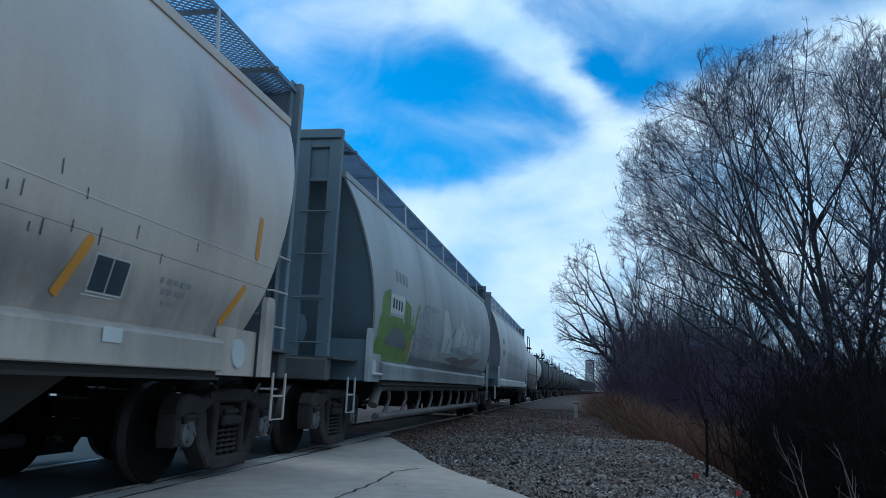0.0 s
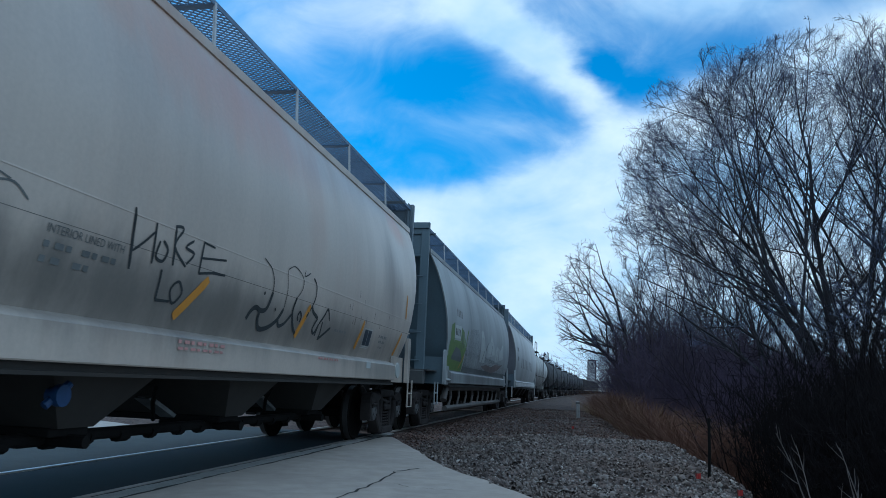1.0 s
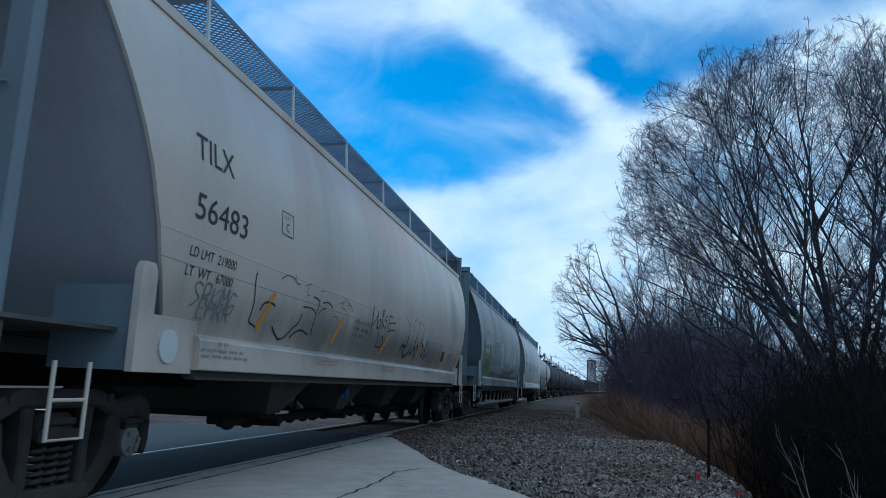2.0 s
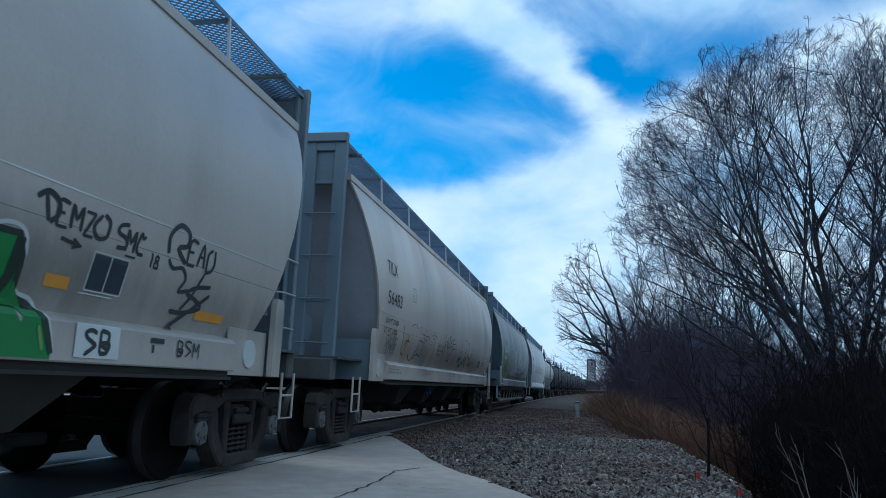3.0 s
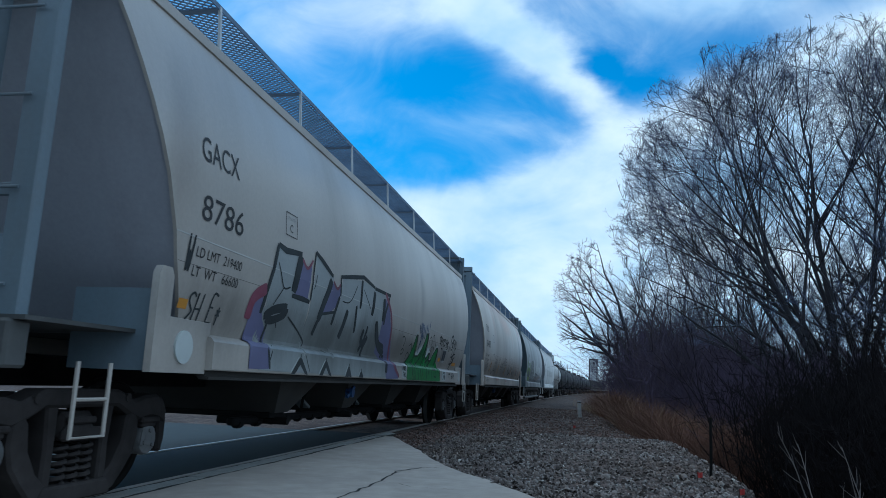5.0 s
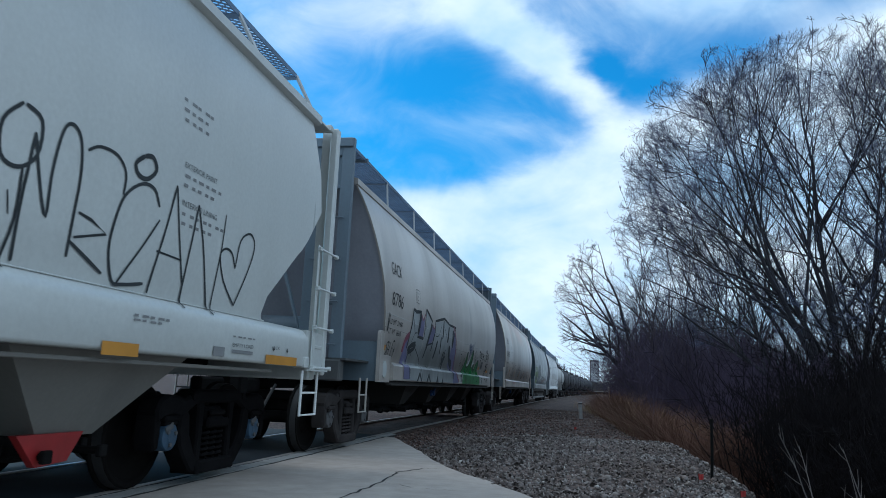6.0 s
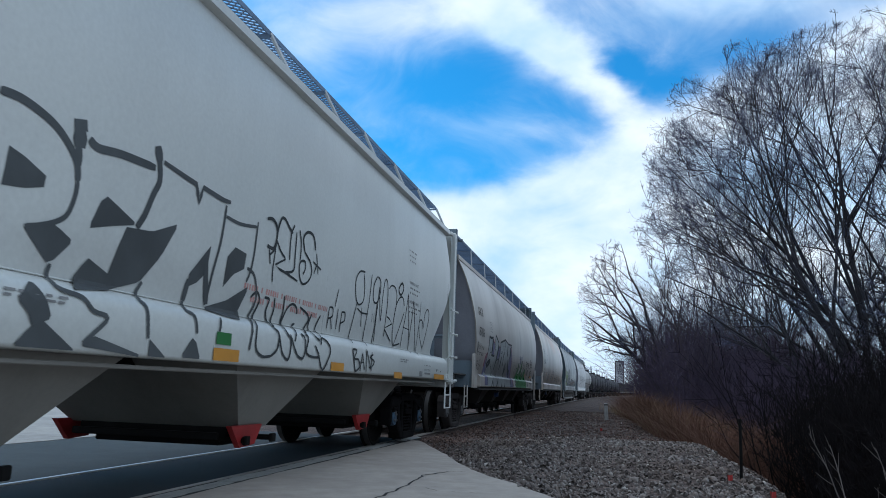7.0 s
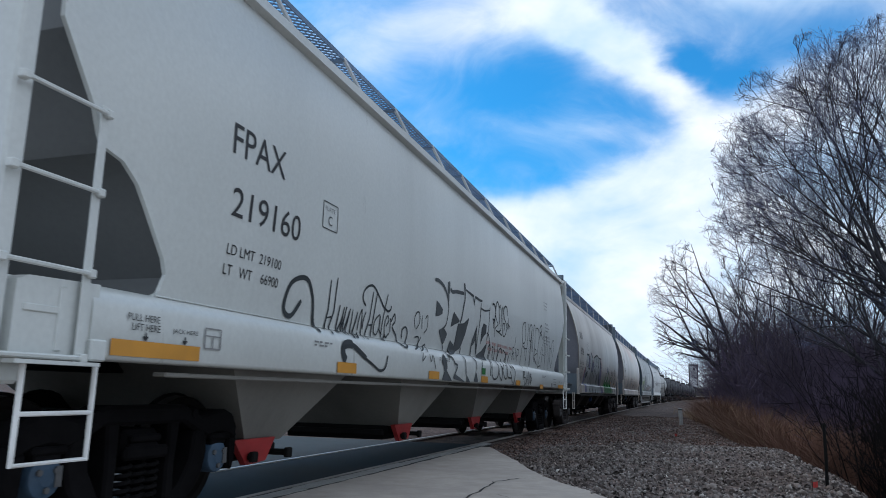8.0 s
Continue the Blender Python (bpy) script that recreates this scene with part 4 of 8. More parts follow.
ENDS_FLAT = [(1.53, 7.52), (1.60, 7.42), (1.8, 7.5), (2.2, 7.95), (2.34, 8.12), (2.45, 8.28), (2.95, 8.72), (3.4, 8.66), (4.02, 8.40)]

BACK_FLAT = [(1.53, 8.02), (1.58, 7.92), (1.70, 7.88), (1.8, 7.93), (2.2, 8.26), (2.3, 8.40), (2.34, 8.58), (2.4, 8.62), (2.54, 8.68), (2.95, 8.96), (3.4, 8.96), (4.02, 8.7)]


def flat_hopper(label, station):
    """Modern covered hopper with nearly flat sides, deep smooth sills and five red-gated pockets."""
    car = thing("hopper_car", label, "freight car", "cars of the train")
    CARS.append((car, station))
    mat = M["hopper_f"]
    half = 9.1
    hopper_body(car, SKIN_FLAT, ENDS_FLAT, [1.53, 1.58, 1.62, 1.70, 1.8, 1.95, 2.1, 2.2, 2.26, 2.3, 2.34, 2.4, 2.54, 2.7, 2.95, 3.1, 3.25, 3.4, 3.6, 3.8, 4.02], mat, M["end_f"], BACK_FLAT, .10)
    L = 8.42
    prof = [(1.505, 4.02), (1.40, 4.10), (1.0, 4.2), (.5, 4.27), (0, 4.29), (-.5, 4.27), (-1.0, 4.2), (-1.40, 4.10), (-1.505, 4.02)]
    part("roof", Geo().loft([[(x, y, z) for x, z in prof] for y in (-L, L)]), mat, car)
    for i in range(10):
        y = -L + 0.9 + i * (2 * L - 1.8) / 9
        part("hatch", Geo().box((0, y, 4.32), (.62, 1.2, .1), .03), mat, car)
    for s in (1, -1):
        part("roof_chord", Geo().slab([(s * 1.49, 3.97), (s * 1.56, 3.985), (s * 1.575, 4.0), (s * 1.575, 4.085), (s * 1.55, 4.105), (s * 1.38, 4.125)], 1, -L - .1, L + .1), mat, car)
        sill = [(s * a, b) for a, b in [(1.42, 1.565), (1.51, 1.545), (1.553, 1.52), (1.583, 1.48), (1.595, 1.42), (1.595, 1.16), (1.582, 1.138), (1.55, 1.13), (1.42, 1.13)]]
        part("side_sill", Geo().slab(sill, 1, -8.55, 8.55), mat, car, "", 50)
        part("weld_seam", Geo().tube([(s * 1.508, -7.95, 1.556), (s * 1.508, 7.5, 1.556)], .006, 6), mat, car)
        part("sill_flange", Geo().box((s * 1.47, 0, 1.065), (.10, 15.6, .03), .006), M["pocket_f"], car)
        for e in (1, -1):
            g = Geo().slab([(e * 8.5, 1.12), (e * 9.05, 1.12), (e * 9.05, 1.50), (e * 8.98, 1.53), (e * 8.5, 1.545)], 0, s * 1.40, s * 1.585)
            g.box((s * 1.588, e * 8.76, 1.33), (.016, .045, .34), .006).box((s * 1.588, e * 8.89, 1.37), (.016, .22, .04), .006)
            part("sill_end", g, mat, car)
            part("end_post", Geo().box((s * 1.53, e * 9.15, 2.6), (.10, .12, 3.1), .015).box((s * 1.45, e * 9.2, 2.6), (.22, .02, 3.1)), mat, car)
            part("ladder_stile", Geo().box((s * 1.615, e * 8.64, 1.82), (.012, .06, 1.45), .003), mat, car)
            for z in (1.13, 1.585, 2.04, 2.50):
                g = Geo().tube([(s * 1.64, e * 8.63, z), (s * 1.64, e * 9.2, z)], .014, 7)
                for yy in (8.63, 9.2):
                    g.box((s * 1.63, e * yy, z), (.05, .05, .05), .008)
                part("ladder_rung", g, mat, car)
            part("step_plate", Geo().box((s * 1.62, e * 8.8, 1.10), (.08, .55, .02)), mat, car)
            stirrup(car, s * 1.58, e * 8.47, e * 8.95, 1.09, .60, M["white_paint"])
            part("jack_pad", Geo().box((s * 1.59, e * 8.50, 1.18), (.06, .12, .12), .01), mat, car)
    for e in (1, -1):
        part("end_sill", Geo().box((0, e * 8.98, 1.16), (3.0, .2, .34), .02), mat, car)
        part("shear_plate", Geo().box((0, e * 8.2, 1.52), (2.9, 1.7, .03)), mat, car)
        part("end_top", Geo().box((0, e * 9.02, 4.12), (3.05, .1, .08), .01).box((0, e * 8.72, 4.10), (3.0, .7, .02)), mat, car)
        part("centre_web", Geo().box((0, e * 8.3, 2.2), (.06, 1.3, 1.4)), mat, car)
        coupler(car, e * half, e)
        truck(car, e * 7.45, "bearing_blue", True, "truck_dark")
    part("centre_sill", Geo().box((0, 0, 1.22), (.42, 2 * half - .3, .26), .02), M["frame_steel"], car)
    walkway(car, .80, 1.36, 8.15, 4.46, (1.50, 4.09), True, 1.5, .28)
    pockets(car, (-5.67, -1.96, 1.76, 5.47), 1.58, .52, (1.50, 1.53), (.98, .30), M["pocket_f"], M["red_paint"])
    return car


def tank_car(label, station, paint, half=8.2, r=1.42):
    car = thing("tank_car", label, "freight car", "cars of the train")
    CARS.append((car, station))
    mat = M[paint]
    secs = []
    for y, k in [(-half + .5, .15), (-half + .56, .5), (-half + .75, .8), (-half + 1.0, .94), (-half + 1.35, 1), (half - 1.35, 1), (half - 1.0, .94), (half - .75, .8), (half - .56, .5), (half - .5, .15)]:
        secs.append([(r * k * math.cos(a * math.pi / 16), y, 2.5 + r * k * math.sin(a * math.pi / 16)) for a in range(32)])
    part("tank", Geo().loft(secs), mat, car, "", 40)
    for y in (-4.5, -1.5, 1.5, 4.5):
        ring = [[((r + d) * math.cos(a * math.pi / 16), y + w, 2.5 + (r + d) * math.sin(a * math.pi / 16)) for a in range(32)] for d, w in ((0, -.05), (.012, -.05), (.012, .05), (0, .05))]
        part("band", Geo().loft(ring, True, False), mat, car)
    g = revolve([(-.25, .45), (.25, .45), (.3, .4)], 18)
    part("manway", Geo().add([(p[1], p[2], 3.95 + p[0]) for p in g.v], g.f), mat, car)
    g = Geo()
    for s in (1, -1):
        for y in (-1.1, 1.1):
            g.tube([(s * .8, y, 3.5), (s * .8, y, 4.75)], .03, 6)
        g.tube([(s * .8, -1.1, 4.75), (s * .8, 1.1, 4.75)], .03, 6)
        g.box((s * .75, 0, 3.95), (.5, 2.3, .04))
    part("platform", g, M["frame_steel"], car)
    part("sill", Geo().box((0, 0, .98), (.5, 2 * half, .3), .02), M["frame_steel"], car)
    for e in (1, -1):
        part("saddle", Geo().box((0, e * (half - 2.0), 1.25), (2.2, .5, .6), .05), mat, car)
        part("end_sill", Geo().box((0, e * (half - .1), 1.08), (2.9, .2, .2), .02), M["frame_steel"], car)
        g = Geo()
        for s in (1, -1):
            g.tube([(s * 1.4, e * (half - .15), .6), (s * 1.4, e * (half - .15), 2.1), (s * .5, e * (half - .15), 2.1)], .022, 6)
        g.tube([(-1.4, e * (half - .5), 1.15), (-1.4, e * (half - .5), 1.9)], .022, 6)
        part("handrail", g, M["frame_steel"], car)
        coupler(car, e * half, e)
        truck(car, e * (half - 1.75), "bearing_grey", False)
    for s in (1, -1):
        part("side_rail", Geo().tube([(s * 1.42, -half + .2, 1.9), (s * 1.42, half - .2, 1.9)], .02, 6), M["frame_steel"], car)
        part("ladder", Geo().box((s * 1.43, 0, 2.4), (.03, .45, 2.4), .005), M["frame_steel"], car)
    return car


def box_car(label, station, paint, half=8.0, top=4.6, open_top=False):
    car = thing("gondola_car" if open_top else "boxcar", label, "freight car", "cars of the train")
    CARS.append((car, station))
    mat = M[paint]
    part("body", Geo().box((0, 0, (1.05 + top) / 2), (3.0, 2 * half, top - 1.05), .04), mat, car)
    n = 12
    for s in (1, -1):
        for i in range(n + 1):
            y = -half + .1 + i * (2 * half - .2) / n
            part("side_rib", Geo().box((s * 1.53, y, (1.1 + top) / 2), (.06, .12, top - 1.15), .01), mat, car)
        part("top_chord", Geo().box((s * 1.52, 0, top - .05), (.08, 2 * half, .14), .01), mat, car)
        part("side_sill", Geo().box((s * 1.5, 0, 1.0), (.08, 2 * half, .25), .01), mat, car)
    if open_top:
        part("load", Geo().box((0, 0, top + .02), (2.7, 2 * half - .4, .1), .04), M["frame_steel"], car)
    else:
        part("roof", Geo().loft([[(x, y, z) for x, z in [(1.52, top), (0, top + .18), (-1.52, top)]] for y in (-half, half)]), mat, car)
        part("door", Geo().box((1.55, 0, 2.7), (.06, 2.6, 3.0), .01), mat, car)
    for e in (1, -1):
        coupler(car, e * half, e)
        truck(car, e * (half - 1.7), "bearing_grey", False)
    return car


HALF_A, PITCH = 8.5, 18.37
ST_A, ST_H, ST_F, ST_B = -0.2, -18.57, -37.7, 18.2
car_f = flat_hopper("clean white-grey covered hopper car with red gates and black graffiti", ST_F)
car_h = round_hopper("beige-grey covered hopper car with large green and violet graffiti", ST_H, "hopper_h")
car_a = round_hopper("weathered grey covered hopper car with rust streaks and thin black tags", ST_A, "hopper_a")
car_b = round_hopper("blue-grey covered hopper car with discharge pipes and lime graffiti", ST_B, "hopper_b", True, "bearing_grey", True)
car_c = round_hopper("pale grey covered hopper car with a light sill", 37.0, "hopper_c", False, "bearing_grey", False, 8.9)
tank_car("grey tank car with sooty streaks", 56.0, "tank_grey")
for i in range(6):
    tank_car("black tank car with a top platform", 73.9 + 17.9 * i, "tank_black")
for i in range(4):
    box_car("dark gondola car heaped with load", 181.5 + 17.5 * i, "gondola", 8.0, 3.6, True)
for i in range(6):
    box_car("pale weathered boxcar coupled behind gondolas", 251.5 + 17.5 * i, "boxcar", 8.0, 4.5)


# ---- lettering and graffiti on the cars ----
STROKES = {"A": "004980 2464", "B": "0009 0968655204 0474614000", "C": "8857390320 205080", "D": "0009 095886522000", "E": "890900 0555 0080", "F": "0009 0989 0555",
           "G": "8829060220618454", "H": "0009 8089 0484", "I": "4049", "K": "0009 8905 0580", "L": "090080", "M": "0009448980", "N": "00098089", "O": "4907031040719479",
           "P": "0009 0969765504", "R": "0009 0969765504 4580", "S": "8849081664731000", "T": "0989 4940", "U": "09021060828289", "W": "0920456089", "Y": "0945 8940", "Z": "0989 8900 0080",
           "X": "0980 8900", "1": "294940", "8": "45161849787645 45031040808345", "*": "4147 1674 1476", ".": "4041", "v": "28453063628450"}


def letter_strokes(ch):
    return [[(int(s[i]) / 9, int(s[i + 1]) / 9) for i in range(0, len(s) - 1, 2)] for s in STROKES.get(ch, "").split()]


def smooth_path(pts, n=4):
    """Catmull-Rom through the points."""
    if len(pts) < 3:
        return pts
    out = []
    for i in range(len(pts) - 1):
        p0, p1, p2, p3 = pts[max(i - 1, 0)], pts[i], pts[i + 1], pts[min(i + 2, len(pts) - 1)]
        for k in range(n):
            t = k / n
            out.append(tuple(.5 * (2 * b + (c - a) * t + (2 * a - 5 * b + 4 * c - d) * t * t + (3 * b - a - 3 * c + d) * t ** 3) for a, b, c, d in zip(p0, p1, p2, p3)))
    return out + [pts[-1]]


LIFT = 0.0045


def ribbon(g, skin, path, width, lift=LIFT, curve=True):
    """A painted stroke of the given width along (y, z) points, laid on the car's side."""
    path = smooth_path(path) if curve else path
    dense = []
    for (a, b), (c, d) in zip(path, path[1:]):
        n = max(1, int(abs(d - b) / (0.012 if 1.25 < (b + d) / 2 < 1.42 or 1.48 < (b + d) / 2 < 1.66 else 0.05)), 5 if min(b, d) < 1.4 < max(b, d) else 1)
        dense += [(a + (c - a) * k / n, b + (d - b) * k / n) for k in range(n)]
    dense.append(path[-1])
    vs, fs = [], []
    for i, (y, z) in enumerate(dense):
        y0, z0 = dense[max(i - 1, 0)]
        y1, z1 = dense[min(i + 1, len(dense) - 1)]
        ln = math.hypot(y1 - y0, z1 - z0) or 1
        ny, nz = -(z1 - z0) / ln, (y1 - y0) / ln
        w = width / 2 * (0.75 if i in (0, len(dense) - 1) else 1)
        for s in (-1, 0, 1):
            yy, zz = y + ny * w * s, z + nz * w * s
            vs.append((lerp_table(skin, zz) + lift, yy, zz))
        if i:
            k = 3 * i
            fs += [(k - 3, k - 2, k + 1, k), (k - 2, k - 1, k + 2, k + 1)]
    g.add(vs, fs)


def fill(g, skin, lower, upper, lift=LIFT - .0015, step=0.05):
    """A painted area between two lines of (y, z) points, both running from small y to large."""
    y0, y1 = max(lower[0][0], upper[0][0]), min(lower[-1][0], upper[-1][0])
    n = max(2, int((y1 - y0) / step))
    tall = max(b for _, b in upper) - min(b for _, b in lower)
    folds = [z for z, _ in skin]
    vs, fs = [], []
    for i in range(n + 1):
        y = y0 + (y1 - y0) * i / n
        a, b = lerp_table(lower, y), lerp_table(upper, y)
        even = max(2, int(tall / .05))
        zs = sorted([a + (b - a) * k / even for k in range(even + 1)] + [min(max(z, a), b) for z in folds])
        rows = len(zs) - 1
        vs += [(lerp_table(skin, z) + lift, y, z) for z in zs]
        if i:
            j = i * (rows + 1)
            fs += [(j + k - rows - 1, j + k, j + k + 1, j + k - rows) for k in range(rows)]
    g.add(vs, fs)


def graffiti(car, skin, mat, draw, name="graffiti", label="", lift=LIFT):
    g = Geo()
    for kind, *args in draw:
        if kind == "s":
            ribbon(g, skin, args[1], args[0], lift)
        elif kind == "l":
            ribbon(g, skin, args[1], args[0], lift, False)
        elif kind == "f":
            fill(g, skin, args[0], args[1], lift - .0015)
        elif kind == "t":
            word, y0, z0, width, height, thick, slant = args
            cw = width / len(word)
            for i, ch in enumerate(word):
                jit = 0.08 * math.sin(i * 2.7)
                for st in letter_strokes(ch):
                    ribbon(g, skin, [(y0 + (i + a * .82) * cw + slant * b * height, z0 + (b + jit) * height) for a, b in st], thick, lift)
        elif kind == "b":
            bars = args[0]
            if name == "stencil_mark":      # rows of words too small to read
                bars = [(y0 + .1 * k, z0, min(.05 + .028 * ((k * 7 + i) % 2), w), h) for i, (y0, z0, w, h) in enumerate(bars) for k in range(max(1, int(w / .1)))]
            for y0, z0, w, h in bars:
                fill(g, skin, [(y0, z0), (y0 + w, z0)], [(y0, z0 + h), (y0 + w, z0 + h)], lift)
    me = bpy.data.meshes.new(name)
    me.from_pydata(g.v, [], g.f)
    me.materials.append(M[mat])
    ob = new(name, me)
    ob.parent = car
    tagged(ob, kind="stuff")
    if label:
        tagged(ob, label)
    return ob


def lettering(car, skin, text, y0, z0, width, height, mat="black_paint"):
    """Stencilled words in the built-in font, fitted to a width and height on the car's side."""
    cu = bpy.data.curves.new("lettering", "FONT")
    cu.body = text
    cu.resolution_u = 3
    ob = bpy.data.objects.new("lettering", cu)
    scene.collection.objects.link(ob)
    bpy.context.view_layer.update()
    me = bpy.data.meshes.new_from_object(ob.evaluated_get(bpy.context.evaluated_depsgraph_get()))
    bpy.data.objects.remove(ob)
    n = len(me.vertices)
    co = np.zeros(n * 3, np.float32)
    me.vertices.foreach_get("co", co)
    co = co.reshape(-1, 3)
    lo, hi = co.min(0), co.max(0)
    out = np.zeros_like(co)
    out[:, 1] = y0 + (co[:, 0] - lo[0]) / (hi[0] - lo[0]) * width
    out[:, 2] = z0 + (co[:, 1] - lo[1]) / (hi[1] - lo[1]) * height
    out[:, 0] = [lerp_table(skin, z) + LIFT for z in out[:, 2]]
    me.vertices.foreach_set("co", out.ravel())
    me.materials.clear()
    me.materials.append(M[mat])
    me.name = "lettering"
    if height < .15:
        o2 = new("lettering", me)
        o2.parent = car
        return tagged(o2, kind="stuff")
    # large stencils: each character a part
    faces = [tuple(p.vertices) for p in me.polygons]
    root = list(range(n))

    def find(i):
        while root[i] != i:
            root[i] = root[root[i]]
            i = root[i]
        return i
    for f in faces:
        for i in f[1:]:
            root[find(i)] = find(f[0])
    groups = {}
    for f in faces:
        groups.setdefault(find(f[0]), []).append(f)
    for fs in groups.values():
        used = sorted({i for f in fs for i in f})
        at = {i: k for k, i in enumerate(used)}
        part("letter", ([tuple(out[i]) for i in used], [tuple(at[i] for i in f) for f in fs]), M[mat], car)


def box_lines(y0, y1, z0, z1, w=.012):
    return [("l", w, [(y0, z0), (y1, z0)]), ("l", w, [(y1, z0), (y1, z1)]), ("l", w, [(y1, z1), (y0, z1)]), ("l", w, [(y0, z1), (y0, z0)])]


def weight_panel(car, skin, marks, number, limit, light, y0, plate_y):
    lettering(car, skin, marks, y0, 2.755, .17 * len(marks), .215)
    lettering(car, skin, number, y0 + .05, 2.255, .19 * len(number), .22)
    lettering(car, skin, "LD LMT  " + limit, y0 + .06, 1.945, .82, .085)
    lettering(car, skin, "LT  WT   " + light, y0 + .05, 1.785, .82, .085)
    graffiti(car, skin, "black_paint", box_lines(plate_y, plate_y + .31, 2.49, 2.735), "plate_mark")
    lettering(car, skin, "PLATE", plate_y + .06, 2.66, .19, .035, "faint_grey")
    lettering(car, skin, "C", plate_y + .11, 2.53, .08, .09)


def decorate_a():
    sk = FULL_ROUND
    weight_panel(car_a, sk, "TILX", "56483", "219000", "67000", -6.85, -5.06)
    for y0, z0, y1, z1 in ((-5.25, 1.46, -5.02, 1.86), (-2.98, 1.47, -2.72, 1.84), (-.6, 1.44, -.22, 1.80), (1.95, 1.46, 2.2, 1.84), (4.22, 1.45, 4.42, 1.86), (6.39, 1.45, 6.70, 1.84), (6.82, 2.11, 6.85, 2.54)):
        graffiti(car_a, sk, "orange_tape", [("l", .085, [(y0, z0), ((y0 + y1) / 2, (z0 + z1) / 2), (y1, z1)])], "reflector", "faded orange reflective strip")
    graffiti(car_a, sk, "dark_spray", [("l", .03, [(-1.41, 2.14), (-1.38, 1.93), (-1.34, 1.71)]),
             ("s", .022, [(-1.35, 1.84), (-1.23, 1.93), (-1.13, 2.02)]),
             ("l", .026, [(-1.13, 2.09), (-1.09, 1.79)]),
             ("s", .026, [(-1.04, 1.97), (-1.06, 1.85), (-0.96, 1.83), (-0.92, 1.92), (-1, 1.98)]),
             ("l", .026, [(-0.87, 2.13), (-0.81, 1.82)]),
             ("s", .024, [(-0.87, 2.12), (-0.76, 2.12), (-0.84, 1.97), (-0.63, 1.84)]),
             ("s", .024, [(-0.58, 2.06), (-0.68, 1.99), (-0.54, 1.96), (-0.63, 1.86)]),
             ("l", .026, [(-0.42, 2.09), (-0.41, 1.82)]),
             ("l", .022, [(-0.42, 2.08), (-0.23, 2.07)]),
             ("l", .026, [(-0.41, 1.95), (0.01, 2)]),
             ("l", .026, [(-0.41, 1.82), (-0.18, 1.86), (0.04, 1.87)]),
             ("l", .026, [(-0.94, 1.77), (-0.91, 1.54), (-0.72, 1.55)]),
             ("s", .024, [(-0.71, 1.7), (-0.75, 1.63), (-0.67, 1.54), (-0.58, 1.63), (-0.65, 1.71), (-0.71, 1.7)])], "graffiti", "thin black spray tag", LIFT)
    graffiti(car_a, sk, "dark_spray", [("s", .05, [(0.65, 1.54), (0.7, 1.62), (0.79, 1.67), (0.91, 1.65), (1.02, 1.67), (1.07, 1.75), (1.1, 1.86)]),
             ("s", .013, [(1.1, 1.86), (1.07, 1.98), (0.97, 2.08), (0.85, 2.13), (0.77, 2.16)]),
             ("s", .05, [(0.9, 1.63), (0.9, 1.56), (0.97, 1.48), (1.09, 1.48), (1.25, 1.53), (1.37, 1.61), (1.45, 1.72)]),
             ("s", .012, [(1.45, 1.72), (1.46, 1.92), (1.38, 2.11), (1.45, 2.17), (1.57, 2.2), (1.71, 2.17), (1.82, 2.12), (1.87, 2.05), (1.85, 1.97), (1.75, 1.88)]),
             ("s", .042, [(1.75, 1.88), (1.71, 1.77), (1.72, 1.69), (1.83, 1.56), (1.94, 1.49)])], "graffiti", "loose black spray scrawl", LIFT)
    graffiti(car_a, sk, "dark_spray", [("s", .04, [(1.38, 1.6), (1.44, 1.54), (1.57, 1.58), (1.7, 1.69)]),
             ("s", .03, [(1.92, 1.64), (1.88, 1.69), (1.92, 1.74), (1.99, 1.69), (1.97, 1.63)]),
             ("s", .026, [(2.16, 2.16), (2.27, 2.09), (2.31, 1.96), (2.25, 1.84)]),
             ("s", .045, [(2.25, 1.84), (2.32, 1.78), (2.51, 1.72)]),
             ("l", .03, [(2.25, 1.84), (2.1, 1.66)]),
             ("s", .035, [(2.51, 1.72), (2.42, 1.59), (2.51, 1.54), (2.59, 1.66), (2.55, 1.51)]),
             ("s", .035, [(2.59, 1.66), (2.71, 1.77), (2.81, 1.86), (2.93, 1.73)]),
             ("s", .035, [(2.7, 1.7), (2.71, 1.54), (2.7, 1.49), (3.03, 1.65)]),
             ("l", .05, [(0.91, 1.84), (0.92, 1.81)]),
             ("l", .04, [(1.24, 1.71), (1.26, 1.68)]),
             ("s", .016, [(1.88, 2.21), (1.88, 2.14), (2.04, 2.2)])], "graffiti", "", LIFT)
    graffiti(car_a, sk, "dark_spray", [("s", .02, [(-5.52, 2), (-5.52, 1.91), (-5.46, 1.73), (-5.45, 1.63), (-5.45, 1.53), (-5.33, 1.5), (-5.26, 1.48)]), ("s", .024, [(-5.28, 1.65), (-5.24, 1.72), (-5.16, 1.75), (-5.02, 1.75), (-4.95, 1.73)]), ("s", .022, [(-4.9, 1.53), (-4.77, 1.46), (-4.63, 1.41), (-4.49, 1.45), (-4.35, 1.55), (-4.22, 1.63), (-4.19, 1.74)])], "graffiti", "faint unfinished black tag")
